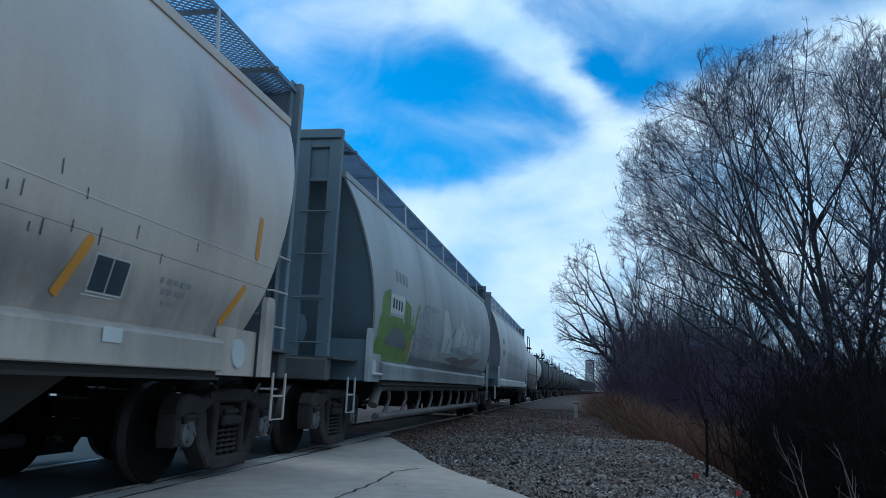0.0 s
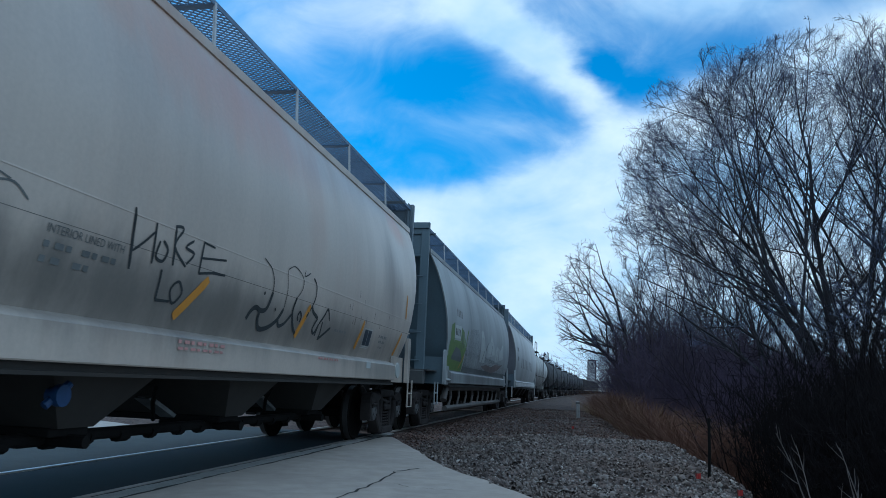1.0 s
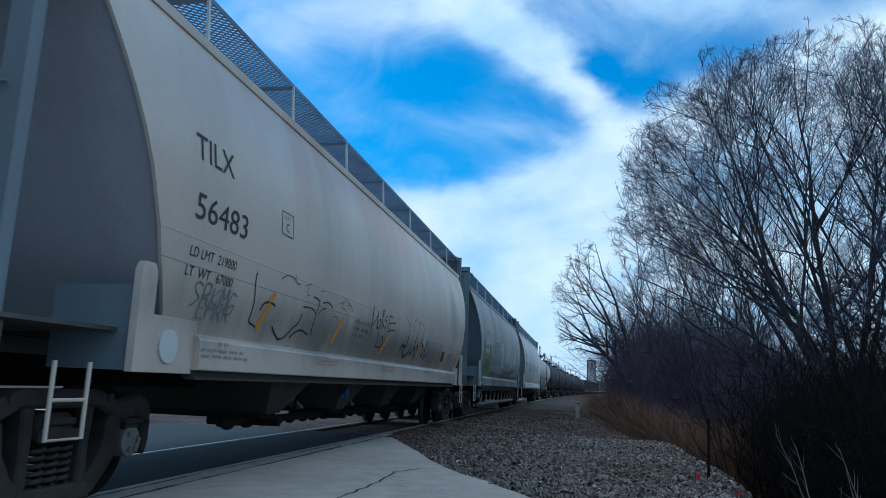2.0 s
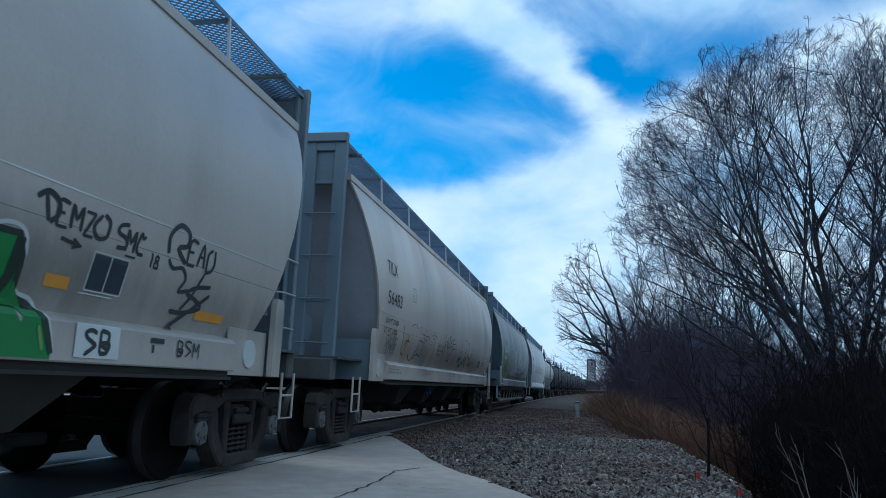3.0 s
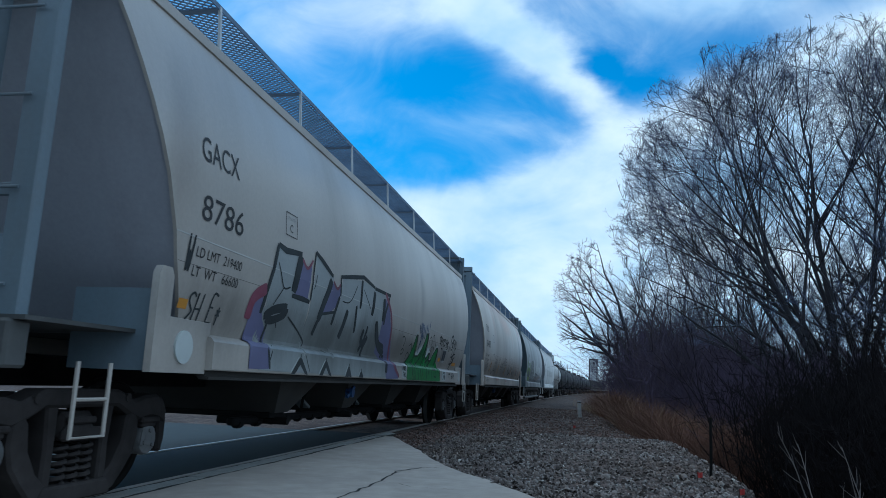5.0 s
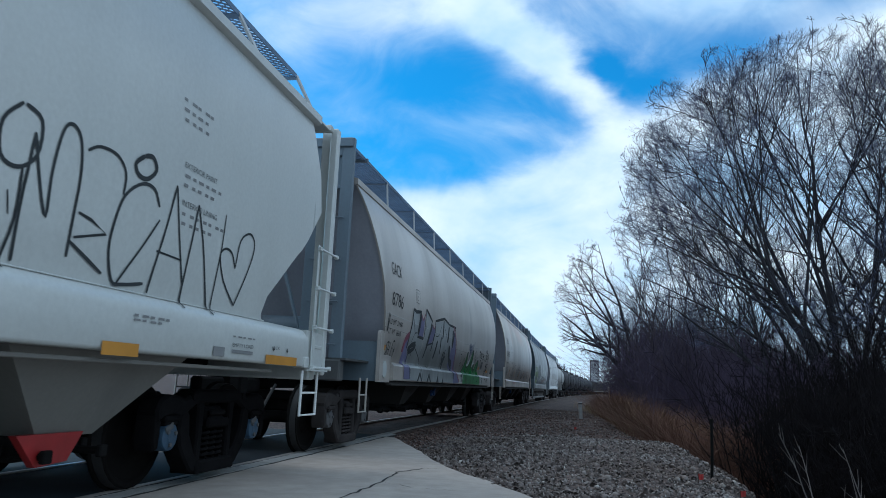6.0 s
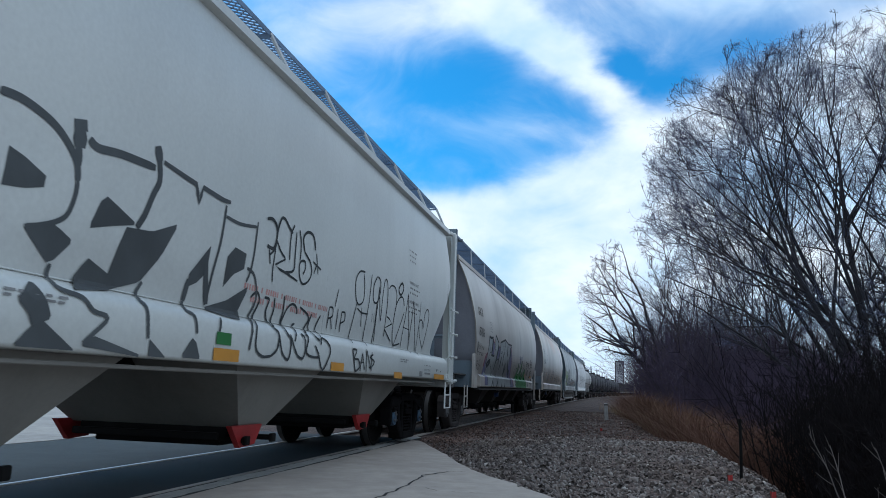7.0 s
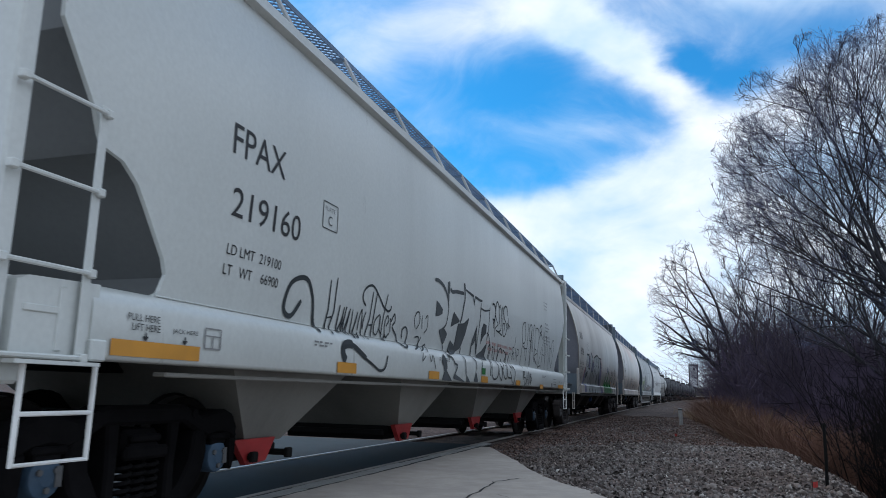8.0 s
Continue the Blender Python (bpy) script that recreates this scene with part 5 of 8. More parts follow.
    graffiti(car_a, sk, "dark_spray", [("s", .024, [(-4.37, 1.44), (-4.23, 1.52), (-4.07, 1.55), (-3.94, 1.53), (-3.85, 1.52)]), ("s", .018, [(-3.74, 1.51), (-3.78, 1.64), (-3.77, 1.77), (-3.94, 1.82), (-4.2, 1.81)]), ("s", .018, [(-3.77, 1.77), (-3.72, 1.86), (-3.72, 1.93), (-3.81, 1.95), (-3.93, 1.96)]), ("s", .018, [(-3.6, 1.92), (-3.42, 1.95), (-3.26, 1.92), (-3.23, 1.89)]), ("s", .014, [(-3.7, 1.77), (-3.57, 1.85), (-3.45, 1.86)])], "graffiti", "")
    graffiti(car_a, sk, "grey_spray", [("s", .014, [(-4.94, 2.02), (-4.84, 2.07), (-4.72, 2.09), (-4.59, 2.08), (-4.5, 2.04), (-4.39, 2.04)]), ("s", .014, [(-4.59, 2.14), (-4.54, 2.08)]), ("l", .016, [(-4.23, 2.05), (-4.07, 2.09)]), ("l", .014, [(-4.14, 2.05), (-4.14, 1.95), (-4.07, 1.96)]), ("s", .014, [(-3, 1.98), (-2.81, 2.03), (-2.89, 1.96), (-2.66, 1.92)]), ("l", .014, [(-2.85, 2.08), (-2.56, 2.02)]), ("s", .014, [(-2.67, 1.99), (-2.53, 2.01), (-2.4, 1.94)]), ("l", .012, [(-3.74, 2.05), (-3.6, 2.07)]), ("s", .012, [(-3.12, 1.8), (-2.99, 1.81), (-2.94, 1.75)])], "graffiti", "scribbled grey tag")
    graffiti(car_a, sk, "grey_spray", [("t", "SRKMG", -6.6, 1.56, .8, .2, .016, .1), ("t", "EMRK", -6.45, 1.47, .6, .16, .016, .1)], "graffiti", "scribbled grey tag")
    lettering(car_a, sk, "INTERIOR LINED WITH", -2.2, 1.80, .76, .055, "grey_spray")
    graffiti(car_a, sk, "grey_spray", [("b", [(-2.2, 1.71, .32, .04), (-1.85, 1.71, .4, .04), (-2.2, 1.62, .22, .04), (-1.9, 1.62, .2, .04)])], "stencil_mark")
    graffiti(car_a, sk, "faint_red", [("b", [(-.6, 1.235, .85, .028), (-.6, 1.185, .85, .022), (-6.1, 1.26, .3, .03), (2.6, 1.24, .8, .025), (-3.6, 1.23, .9, .03), (-3.6, 1.18, .8, .02)])], "stencil_mark", "faded red stencil lines")
    graffiti(car_a, sk, "faint_grey", [("b", [(-6.4, 1.20, .8, .02), (-6.4, 1.15, .9, .02), (5.3, 1.68, .5, .04), (5.35, 1.60, .4, .04), (5.4, 1.52, .3, .03), (3.2, 1.62, .6, .03)])], "stencil_mark")
    placard(car_a, sk, 4.52)
    drips = [(3.63, 1.99), (3.74, 2.0), (4.02, 2.19), (4.28, 2.12), (4.21, 1.87), (4.49, 1.86), (3.86, 1.8), (3.96, 1.82), (4.88, 1.96), (5.23, 1.86), (5.71, 2.02)]
    for i, (y, z) in enumerate(drips):
        graffiti(car_a, sk, "dark_spray", [("l", .013, [(y, z + .03 + .02 * (i % 3)), (y + .004, z - .03 - .02 * (i % 2))])], "paint_drip")
    graffiti(car_a, sk, "pale_spray", [("b", [(4.66, 1.19, .22, .10)])], "small_label", "white data label")


def placard(car, sk, y):
    g = Geo()
    fill(g, sk, [(y - .05, 1.50), (y + .30, 1.50)], [(y - .05, 1.55), (y + .30, 1.55)])
    graffiti(car, sk, "sign_dark", [("f", [(y, 1.52), (y + .17, 1.52)], [(y, 1.75), (y + .17, 1.75)]), ("f", [(y + .185, 1.52), (y + .36, 1.52)], [(y + .185, 1.75), (y + .36, 1.75)])], "placard", "dark two-part placard with a pale frame", LIFT + .003)
    graffiti(car, sk, "pale_spray", box_lines(y - .012, y + .372, 1.508, 1.762, .012) + [("l", .01, [(y + .178, 1.51), (y + .178, 1.76)]), ("l", .012, [(y - .05, 1.485), (y + .3, 1.485)])], "placard_frame")


def decorate_h():
    sk = FULL_ROUND
    weight_panel(car_h, sk, "GACX", "8786", "219400", "66600", -6.98, -5.2)
    placard(car_h, sk, 4.28)
    # green piece near the leading end
    up = [(.84, 1.33), (.95, 1.36), (1.12, 1.47), (1.26, 1.66), (1.38, 1.885), (1.53, 1.89), (1.556, 1.54), (1.6, 1.50), (1.84, 1.51), (2.02, 1.64), (2.18, 1.81), (2.29, 1.975), (2.475, 1.985), (2.49, 1.78), (2.51, 1.53), (2.62, 1.49), (2.75, 1.60),
          (2.89, 1.60), (2.93, 1.46), (3.08, 1.47), (3.25, 1.62), (3.44, 1.745), (3.61, 1.745), (3.68, 1.62), (3.69, 1.40), (3.86, 1.34), (3.97, 1.08)]
    graffiti(car_h, sk, "green_spray", [("f", [(.8, 1.05), (3.98, 1.05)], [(.8, 1.06)] + up)], "graffiti", "broad green spray-painted piece with black outlines", LIFT - .001)
    dark = [("l", .04, up), ("l", .09, [(1.48, 1.87), (1.50, 1.52)]), ("l", .09, [(2.43, 1.97), (2.42, 1.80), (2.36, 1.62), (2.28, 1.52)]), ("l", .06, [(2.87, 1.59), (2.84, 1.45)]),
            ("l", .07, [(3.63, 1.73), (3.62, 1.5), (3.56, 1.38)]), ("s", .022, [(1.3, 1.36), (1.44, 1.44), (1.5, 1.52)]), ("s", .022, [(1.85, 1.36), (2.1, 1.52), (2.25, 1.7)]), ("s", .022, [(2.6, 1.36), (2.8, 1.45)]), ("l", .014, [(.86, 1.335), (3.8, 1.335)]),
            ("l", .05, [(3.86, 1.34), (3.9, 1.25), (3.97, 1.08)])]
    graffiti(car_h, sk, "dark_green_spray", dark, "graffiti", "", LIFT + .001)
    graffiti(car_h, sk, "dark_green_spray", [("l", .04, [(1.22, 1.3), (1.24, 1.18), (1.23, 1.05)]), ("l", .035, [(1.25, 1.2), (1.32, 1.03)]), ("l", .03, [(1.39, 1.33), (1.33, 1.2)]), ("l", .035, [(1.43, 1.23), (1.42, 1.05)]), ("l", .03, [(1.44, 1.21), (1.49, 1.05)]), ("l", .035, [(1.66, 1.32), (1.71, 1.19), (1.77, 1.05)]), ("l", .035, [(1.86, 1.31), (1.94, 1.18), (2.02, 1.05)]), ("l", .045, [(2.06, 1.29), (2.08, 1.17), (2.08, 1.06)]), ("l", .035, [(2.1, 1.2), (2.21, 1.05)]), ("l", .03, [(2.47, 1.31), (2.49, 1.19), (2.55, 1.06)]), ("l", .05, [(2.68, 1.29), (2.73, 1.17)]), ("l", .035, [(2.77, 1.3), (2.75, 1.19)]), ("l", .025, [(3, 1.3), (3.02, 1.07)]), ("l", .035, [(3.03, 1.28), (3.42, 1.29), (3.5, 1.13), (3.26, 1.15), (3.24, 1.25)])], "graffiti", "black outlines of block letters", LIFT + .001)
    graffiti(car_h, sk, "dark_green_spray", [("s", .03, [(1.16, 1.28), (1.44, 1.37), (1.53, 1.45), (1.52, 1.52)]), ("s", .03, [(1.65, 1.32), (1.93, 1.41), (2.03, 1.55), (2.14, 1.64)]), ("s", .03, [(2.28, 1.33), (2.36, 1.45), (2.45, 1.55)]), ("s", .03, [(2.56, 1.36), (2.74, 1.46), (2.9, 1.51)]), ("l", .05, [(2.86, 1.32), (3.12, 1.46), (3.18, 1.5)])], "graffiti", "", LIFT + .001)
    graffiti(car_h, sk, "lime_spray", [("l", .03, [(1.23, 1.14), (1.24, 1.06)]), ("l", .025, [(1.42, 1.16), (1.44, 1.06)]), ("l", .03, [(2.09, 1.19), (2.1, 1.09)]), ("l", .03, [(3.84, 1.24), (3.89, 1.1)]), ("l", .035, [(1.48, 1.78), (1.53, 1.61)]), ("l", .02, [(2.43, 1.88), (2.48, 1.78)])], "graffiti", "", LIFT + .002)
    graffiti(car_h, sk, "pale_spray", [("s", .026, [(a + .012, b + .035) for a, b in up[2:]]), ("f", [(1.60, 1.52), (1.86, 1.53), (2.04, 1.68)], [(1.60, 1.56), (1.8, 1.66), (2.04, 1.76)]), ("f", [(2.52, 1.52), (2.66, 1.53), (2.76, 1.62)], [(2.52, 1.7), (2.76, 1.73)]),
                                       ("b", [(4.18, 1.07, .46, .22), (.42, 1.07, .32, .26)])], "graffiti", "pale halo of the green piece", LIFT - .002)
    graffiti(car_h, sk, "dark_spray", [("t", "SB", 4.28, 1.1, .3, .15, .03, 0), ("t", "MINUS", .45, 1.21, .26, .08, .018, 0), ("t", "TWO", .48, 1.10, .22, .08, .018, 0)], "graffiti", "", LIFT + .001)
    graffiti(car_h, sk, "blue_spray", [("l", .07, [(1.57, 2.11), (1.7, 1.95)]), ("l", .06, [(1.69, 2.15), (1.8, 1.94), (1.8, 1.73)]), ("l", .06, [(1.81, 2.15), (1.91, 1.81)]), ("l", .05, [(1.93, 2.14), (1.99, 1.87)]), ("l", .05, [(2.07, 2.13), (2.1, 1.86)]), ("l", .045, [(2.22, 2.16), (2.22, 1.92)]), ("l", .04, [(2.34, 2.18), (2.36, 2.01)]), ("l", .05, [(2.53, 2.25), (2.47, 2.1)]), ("s", .035, [(1.76, 1.81), (1.74, 1.68), (1.76, 1.58)])], "graffiti", "faded blue tag")
    graffiti(car_h, sk, "dark_spray", [("s", .036, [(3.66, 1.98), (3.74, 2.03), (3.84, 1.99), (3.86, 1.91), (3.8, 1.86)]), ("l", .034, [(3.73, 2.01), (3.79, 1.86)]), ("t", "EMZ", 3.86, 1.85, .38, .15, .026, -.08), ("s", .03, [(4.26, 2.0), (4.2, 1.92), (4.25, 1.85), (4.34, 1.87), (4.35, 1.97), (4.28, 2.01)]),
                                       ("l", .03, [(3.93, 1.785), (4.12, 1.765)]), ("l", .03, [(4.04, 1.80), (4.12, 1.765), (4.04, 1.745)]), ("s", .03, [(4.56, 2.0), (4.47, 1.98), (4.46, 1.93), (4.56, 1.9), (4.56, 1.84), (4.47, 1.83)]), ("t", "MC", 4.57, 1.82, .24, .15, .026, 0), ("t", "18", 4.88, 1.76, .13, .09, .018, 0), ("l", .02, [(4.58, 1.79), (4.7, 1.79)]),
                                       ("s", .042, [(5.1, 1.9), (5.08, 2.04), (5.2, 2.14), (5.34, 2.1), (5.34, 2.0), (5.22, 1.96), (5.36, 1.86)]), ("t", "EAO", 5.38, 1.86, .46, .19, .03, .05),
                                       ("s", .032, [(5.12, 1.86), (5.2, 1.8), (5.34, 1.82), (5.42, 1.74), (5.36, 1.64), (5.5, 1.66)]), ("s", .036, [(5.84, 1.73), (5.62, 1.7), (5.5, 1.64), (5.66, 1.6), (5.76, 1.54), (5.5, 1.48), (5.32, 1.48)]), ("l", .036, [(5.86, 1.66), (5.6, 1.5), (5.34, 1.34)]), ("l", .03, [(5.7, 1.84), (5.56, 1.6), (5.46, 1.5)]),
                                       ("t", "BSM", 5.4, 1.13, .36, .12, .016, 0), ("l", .05, [(5.02, 1.23), (5.2, 1.23)]), ("l", .03, [(5.06, 1.2), (5.06, 1.14)])], "graffiti", "black spray tags in a row")
    graffiti(car_h, sk, "dark_spray", [("s", .022, [(0.34, 1.78), (0.46, 1.8), (0.55, 1.76), (0.57, 1.7), (0.51, 1.63)]), ("s", .02, [(0.44, 1.55), (0.53, 1.59), (0.62, 1.55), (0.53, 1.49), (0.47, 1.5)]), ("s", .018, [(0.95, 1.66), (1.08, 1.71), (1.17, 1.66), (1.19, 1.58)]), ("s", .018, [(0.87, 1.42), (0.89, 1.51), (0.98, 1.54), (1.08, 1.5), (1.09, 1.43)]), ("s", .016, [(2.65, 1.77), (2.62, 1.88), (2.74, 1.95), (2.84, 1.89), (2.89, 1.7), (2.91, 1.58)]), ("s", .016, [(2.92, 1.8), (2.92, 1.96), (3.03, 2), (3.15, 1.89), (3.34, 1.78)]), ("s", .016, [(2.92, 1.74), (3.07, 1.76), (3.25, 1.69)])], "graffiti", "thin looping black outline")
    for y0, y1, z in ((3.9, 4.12, 1.52), (5.72, 6.2, 1.48), (-7.0, -6.86, 1.55)):
        graffiti(car_h, sk, "orange_tape", [("b", [(y0, z - .035, y1 - y0, .08)])], "reflector", "faded orange reflective strip", LIFT - .001)
    # violet and grey piece in the middle
    graffiti(car_h, sk, "purple_spray", [("f", [(-5.72, 1.07), (-5.51, 1.07), (-5.25, 1.08)], [(-5.75, 1.53), (-5.7, 1.73), (-5.56, 1.84), (-5.43, 1.58), (-5.21, 1.41)]),
             ("f", [(-4.78, 1.91), (-4.56, 1.89), (-4.3, 1.89)], [(-4.81, 1.98), (-4.67, 2.3), (-4.48, 2.22), (-4.37, 2.32)]),
             ("f", [(-3.79, 1.79), (-3.55, 1.82), (-3.28, 1.97)], [(-3.82, 1.84), (-3.6, 2.2), (-3.43, 2.13), (-3.29, 2.22)])], "graffiti", "large violet and grey spray-painted lettering", LIFT + .0005)
    graffiti(car_h, sk, "red_spray", [("s", .13, [(-5.75, 1.54), (-5.74, 1.71), (-5.65, 1.8), (-5.48, 1.87)]),
             ("s", .04, [(-4.67, 2.31), (-4.5, 2.23), (-4.35, 2.35)]),
             ("s", .04, [(-3.59, 2.21), (-3.43, 2.14), (-3.31, 2.21)])], "graffiti", "", LIFT + .0012)
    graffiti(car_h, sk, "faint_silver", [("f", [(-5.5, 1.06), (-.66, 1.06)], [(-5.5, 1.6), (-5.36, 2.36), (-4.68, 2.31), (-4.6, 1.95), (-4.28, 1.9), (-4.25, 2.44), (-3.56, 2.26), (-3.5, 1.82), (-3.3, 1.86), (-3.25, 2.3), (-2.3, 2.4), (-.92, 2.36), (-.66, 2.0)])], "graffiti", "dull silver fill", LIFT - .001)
    graffiti(car_h, sk, "dark_spray", [("l", .07, [(-5.5, 1.62), (-5.47, 1.84), (-5.4, 2.12), (-5.35, 2.35)]),
             ("l", .07, [(-5.35, 2.35), (-5.14, 2.32), (-4.7, 2.36)]),
             ("l", .16, [(-4.71, 2.34), (-4.78, 2.12), (-4.81, 1.92)]),
             ("l", .06, [(-4.83, 1.88), (-4.56, 1.88), (-4.3, 1.87)]),
             ("l", .04, [(-4.28, 2.46), (-4.3, 2.16), (-4.28, 1.89)]),
             ("l", .06, [(-4.28, 2.46), (-4.05, 2.4), (-3.62, 2.27)]),
             ("l", .14, [(-3.66, 2.22), (-3.83, 1.9), (-3.91, 1.69)]),
             ("l", .08, [(-3.91, 1.69), (-3.98, 1.51)]),
             ("l", .05, [(-3.81, 1.78), (-3.36, 1.85)])], "graffiti", "", LIFT + .001)
    graffiti(car_h, sk, "dark_spray", [("l", .06, [(-3.32, 2.31), (-2.33, 2.45), (-1.73, 2.38)]),
             ("l", .07, [(-1.72, 2.37), (-0.79, 2.37)]),
             ("l", .05, [(-3.31, 2.3), (-3.27, 2.06)]),
             ("l", .08, [(-3.3, 2.05), (-3.37, 1.87), (-3.42, 1.68)]),
             ("l", .12, [(-2.89, 1.92), (-2.96, 1.71), (-3.02, 1.54)]),
             ("l", .08, [(-2.54, 2.02), (-2.44, 1.65)]),
             ("l", .09, [(-2.38, 2.4), (-2.37, 2)]),
             ("l", .08, [(-1.85, 1.79), (-1.89, 1.59), (-2.03, 1.42)]),
             ("l", .13, [(-1.71, 2.32), (-1.75, 1.96)]),
             ("l", .08, [(-0.85, 2.34), (-1.02, 2.09), (-1.03, 1.88)]),
             ("s", .07, [(-1.41, 1.9), (-1.14, 1.61), (-0.79, 1.54), (-0.79, 1.37)])], "graffiti", "", LIFT + .001)
    graffiti(car_h, sk, "dark_spray", [("s", .1, [(-5.4, 1.6), (-5.19, 1.69), (-4.89, 1.74)]),
             ("s", .09, [(-4.89, 1.73), (-4.92, 1.66), (-5.18, 1.58), (-5.34, 1.58)]),
             ("s", .02, [(-5.31, 2.17), (-5.2, 2.05), (-5.07, 1.93), (-4.91, 1.96)]),
             ("s", .018, [(-5.08, 1.93), (-5.26, 1.73)]),
             ("s", .022, [(-4.81, 1.65), (-4.48, 1.54), (-4.19, 1.42), (-4.21, 1.36)]),
             ("s", .018, [(-4.17, 2.21), (-4.22, 2.03)]),
             ("s", .016, [(-3.16, 2.01), (-2.85, 2.04), (-2.58, 2.3)]),
             ("s", .016, [(-2.28, 2.28), (-1.87, 2.05)]),
             ("l", .045, [(-5.28, 1.55), (-5.31, 1.34), (-5.23, 1.08)]),
             ("l", .02, [(-5.17, 1.32), (-5.25, 1.14)]),
             ("s", .018, [(-4.26, 1.27), (-4.1, 1.08)]),
             ("s", .018, [(-5.1, 1.59), (-5.03, 1.51)])], "graffiti", "", LIFT + .001)
    graffiti(car_h, sk, "purple_spray", [("f", [(-1.18, 1.44), (-0.8, 1.34), (-0.65, 1.04), (0.16, 1.06)], [(-1.22, 1.96), (-1.21, 1.49), (-1.11, 2.31), (-0.8, 2.16), (-0.52, 1.82), (-0.17, 1.4), (0.15, 1.11)])], "graffiti", "", LIFT + .0005)
    graffiti(car_h, sk, "red_spray", [("s", .07, [(-1.11, 2.38), (-0.75, 2.16), (-0.53, 1.9), (-0.42, 1.58), (-0.22, 1.31), (0.2, 1.09)])], "graffiti", "", LIFT + .0012)
    graffiti(car_h, sk, "dark_spray", [("s", .09, [(-1.46, 1.9), (-1.35, 1.71), (-1.04, 1.52), (-0.67, 1.44)]),
             ("l", .13, [(-0.66, 1.42), (-0.67, 1.14)]),
             ("l", .14, [(-1.15, 2.28), (-1.11, 1.93)]),
             ("s", .1, [(-2.01, 1.73), (-2.03, 1.58), (-1.86, 1.52), (-1.76, 1.65)]),
             ("l", .08, [(-1.81, 1.61), (-1.89, 1.35)])], "graffiti", "", LIFT + .0015)
    out = []
    # chevrons along the sill, the larger ones open below
    chevrons = ((-4.4, .25, 1.235), (-3.54, .22, 1.23), (-2.62, .14, 1.19), (-2.03, .11, 1.14))
    for y, w, top in chevrons:
        leg = .11 if w > .2 else w
        out += [("f", [(y - w, 1.042), (y - w + leg, 1.042), (y, top - leg * .8), (y + w - leg * .75, 1.042), (y + w, 1.042)], [(y - w, 1.046), (y - .02, top), (y + .02, top), (y + w, 1.046)])]
        out += [("l", .035, [(y, top - .01), (y + .003, top + .03)])]
    graffiti(car_h, sk, "pale_spray", [("l", .018, [(y - w - .03, 1.05), (y - .05, top)]) for y, w, top in chevrons], "graffiti", "", LIFT + .0005)
    graffiti(car_h, sk, "dark_spray", out, "graffiti", "", LIFT + .001)
    graffiti(car_h, sk, "dark_spray", [("t", "SHVE*", -6.86, 1.42, .6, .24, .022, .1), ("t", "JW", -7.15, 1.8, .2, .3, .03, 0), ("s", .02, [(-6.8, 1.40), (-6.6, 1.36), (-6.4, 1.42)])], "graffiti", "black scribbled tag")


# the low band carries the side's grime and painted shade across the silver
M["faint_silver"] = car_paint("dull_silver_spray", (0.30, 0.32, 0.32), (0.2, 0.2, 0.19), (0.2, 0.18, 0.16), 0.3, 0.1, 0.4, [(0, 1.5, 11.0, .5, (.10, .105, .10), .95)])


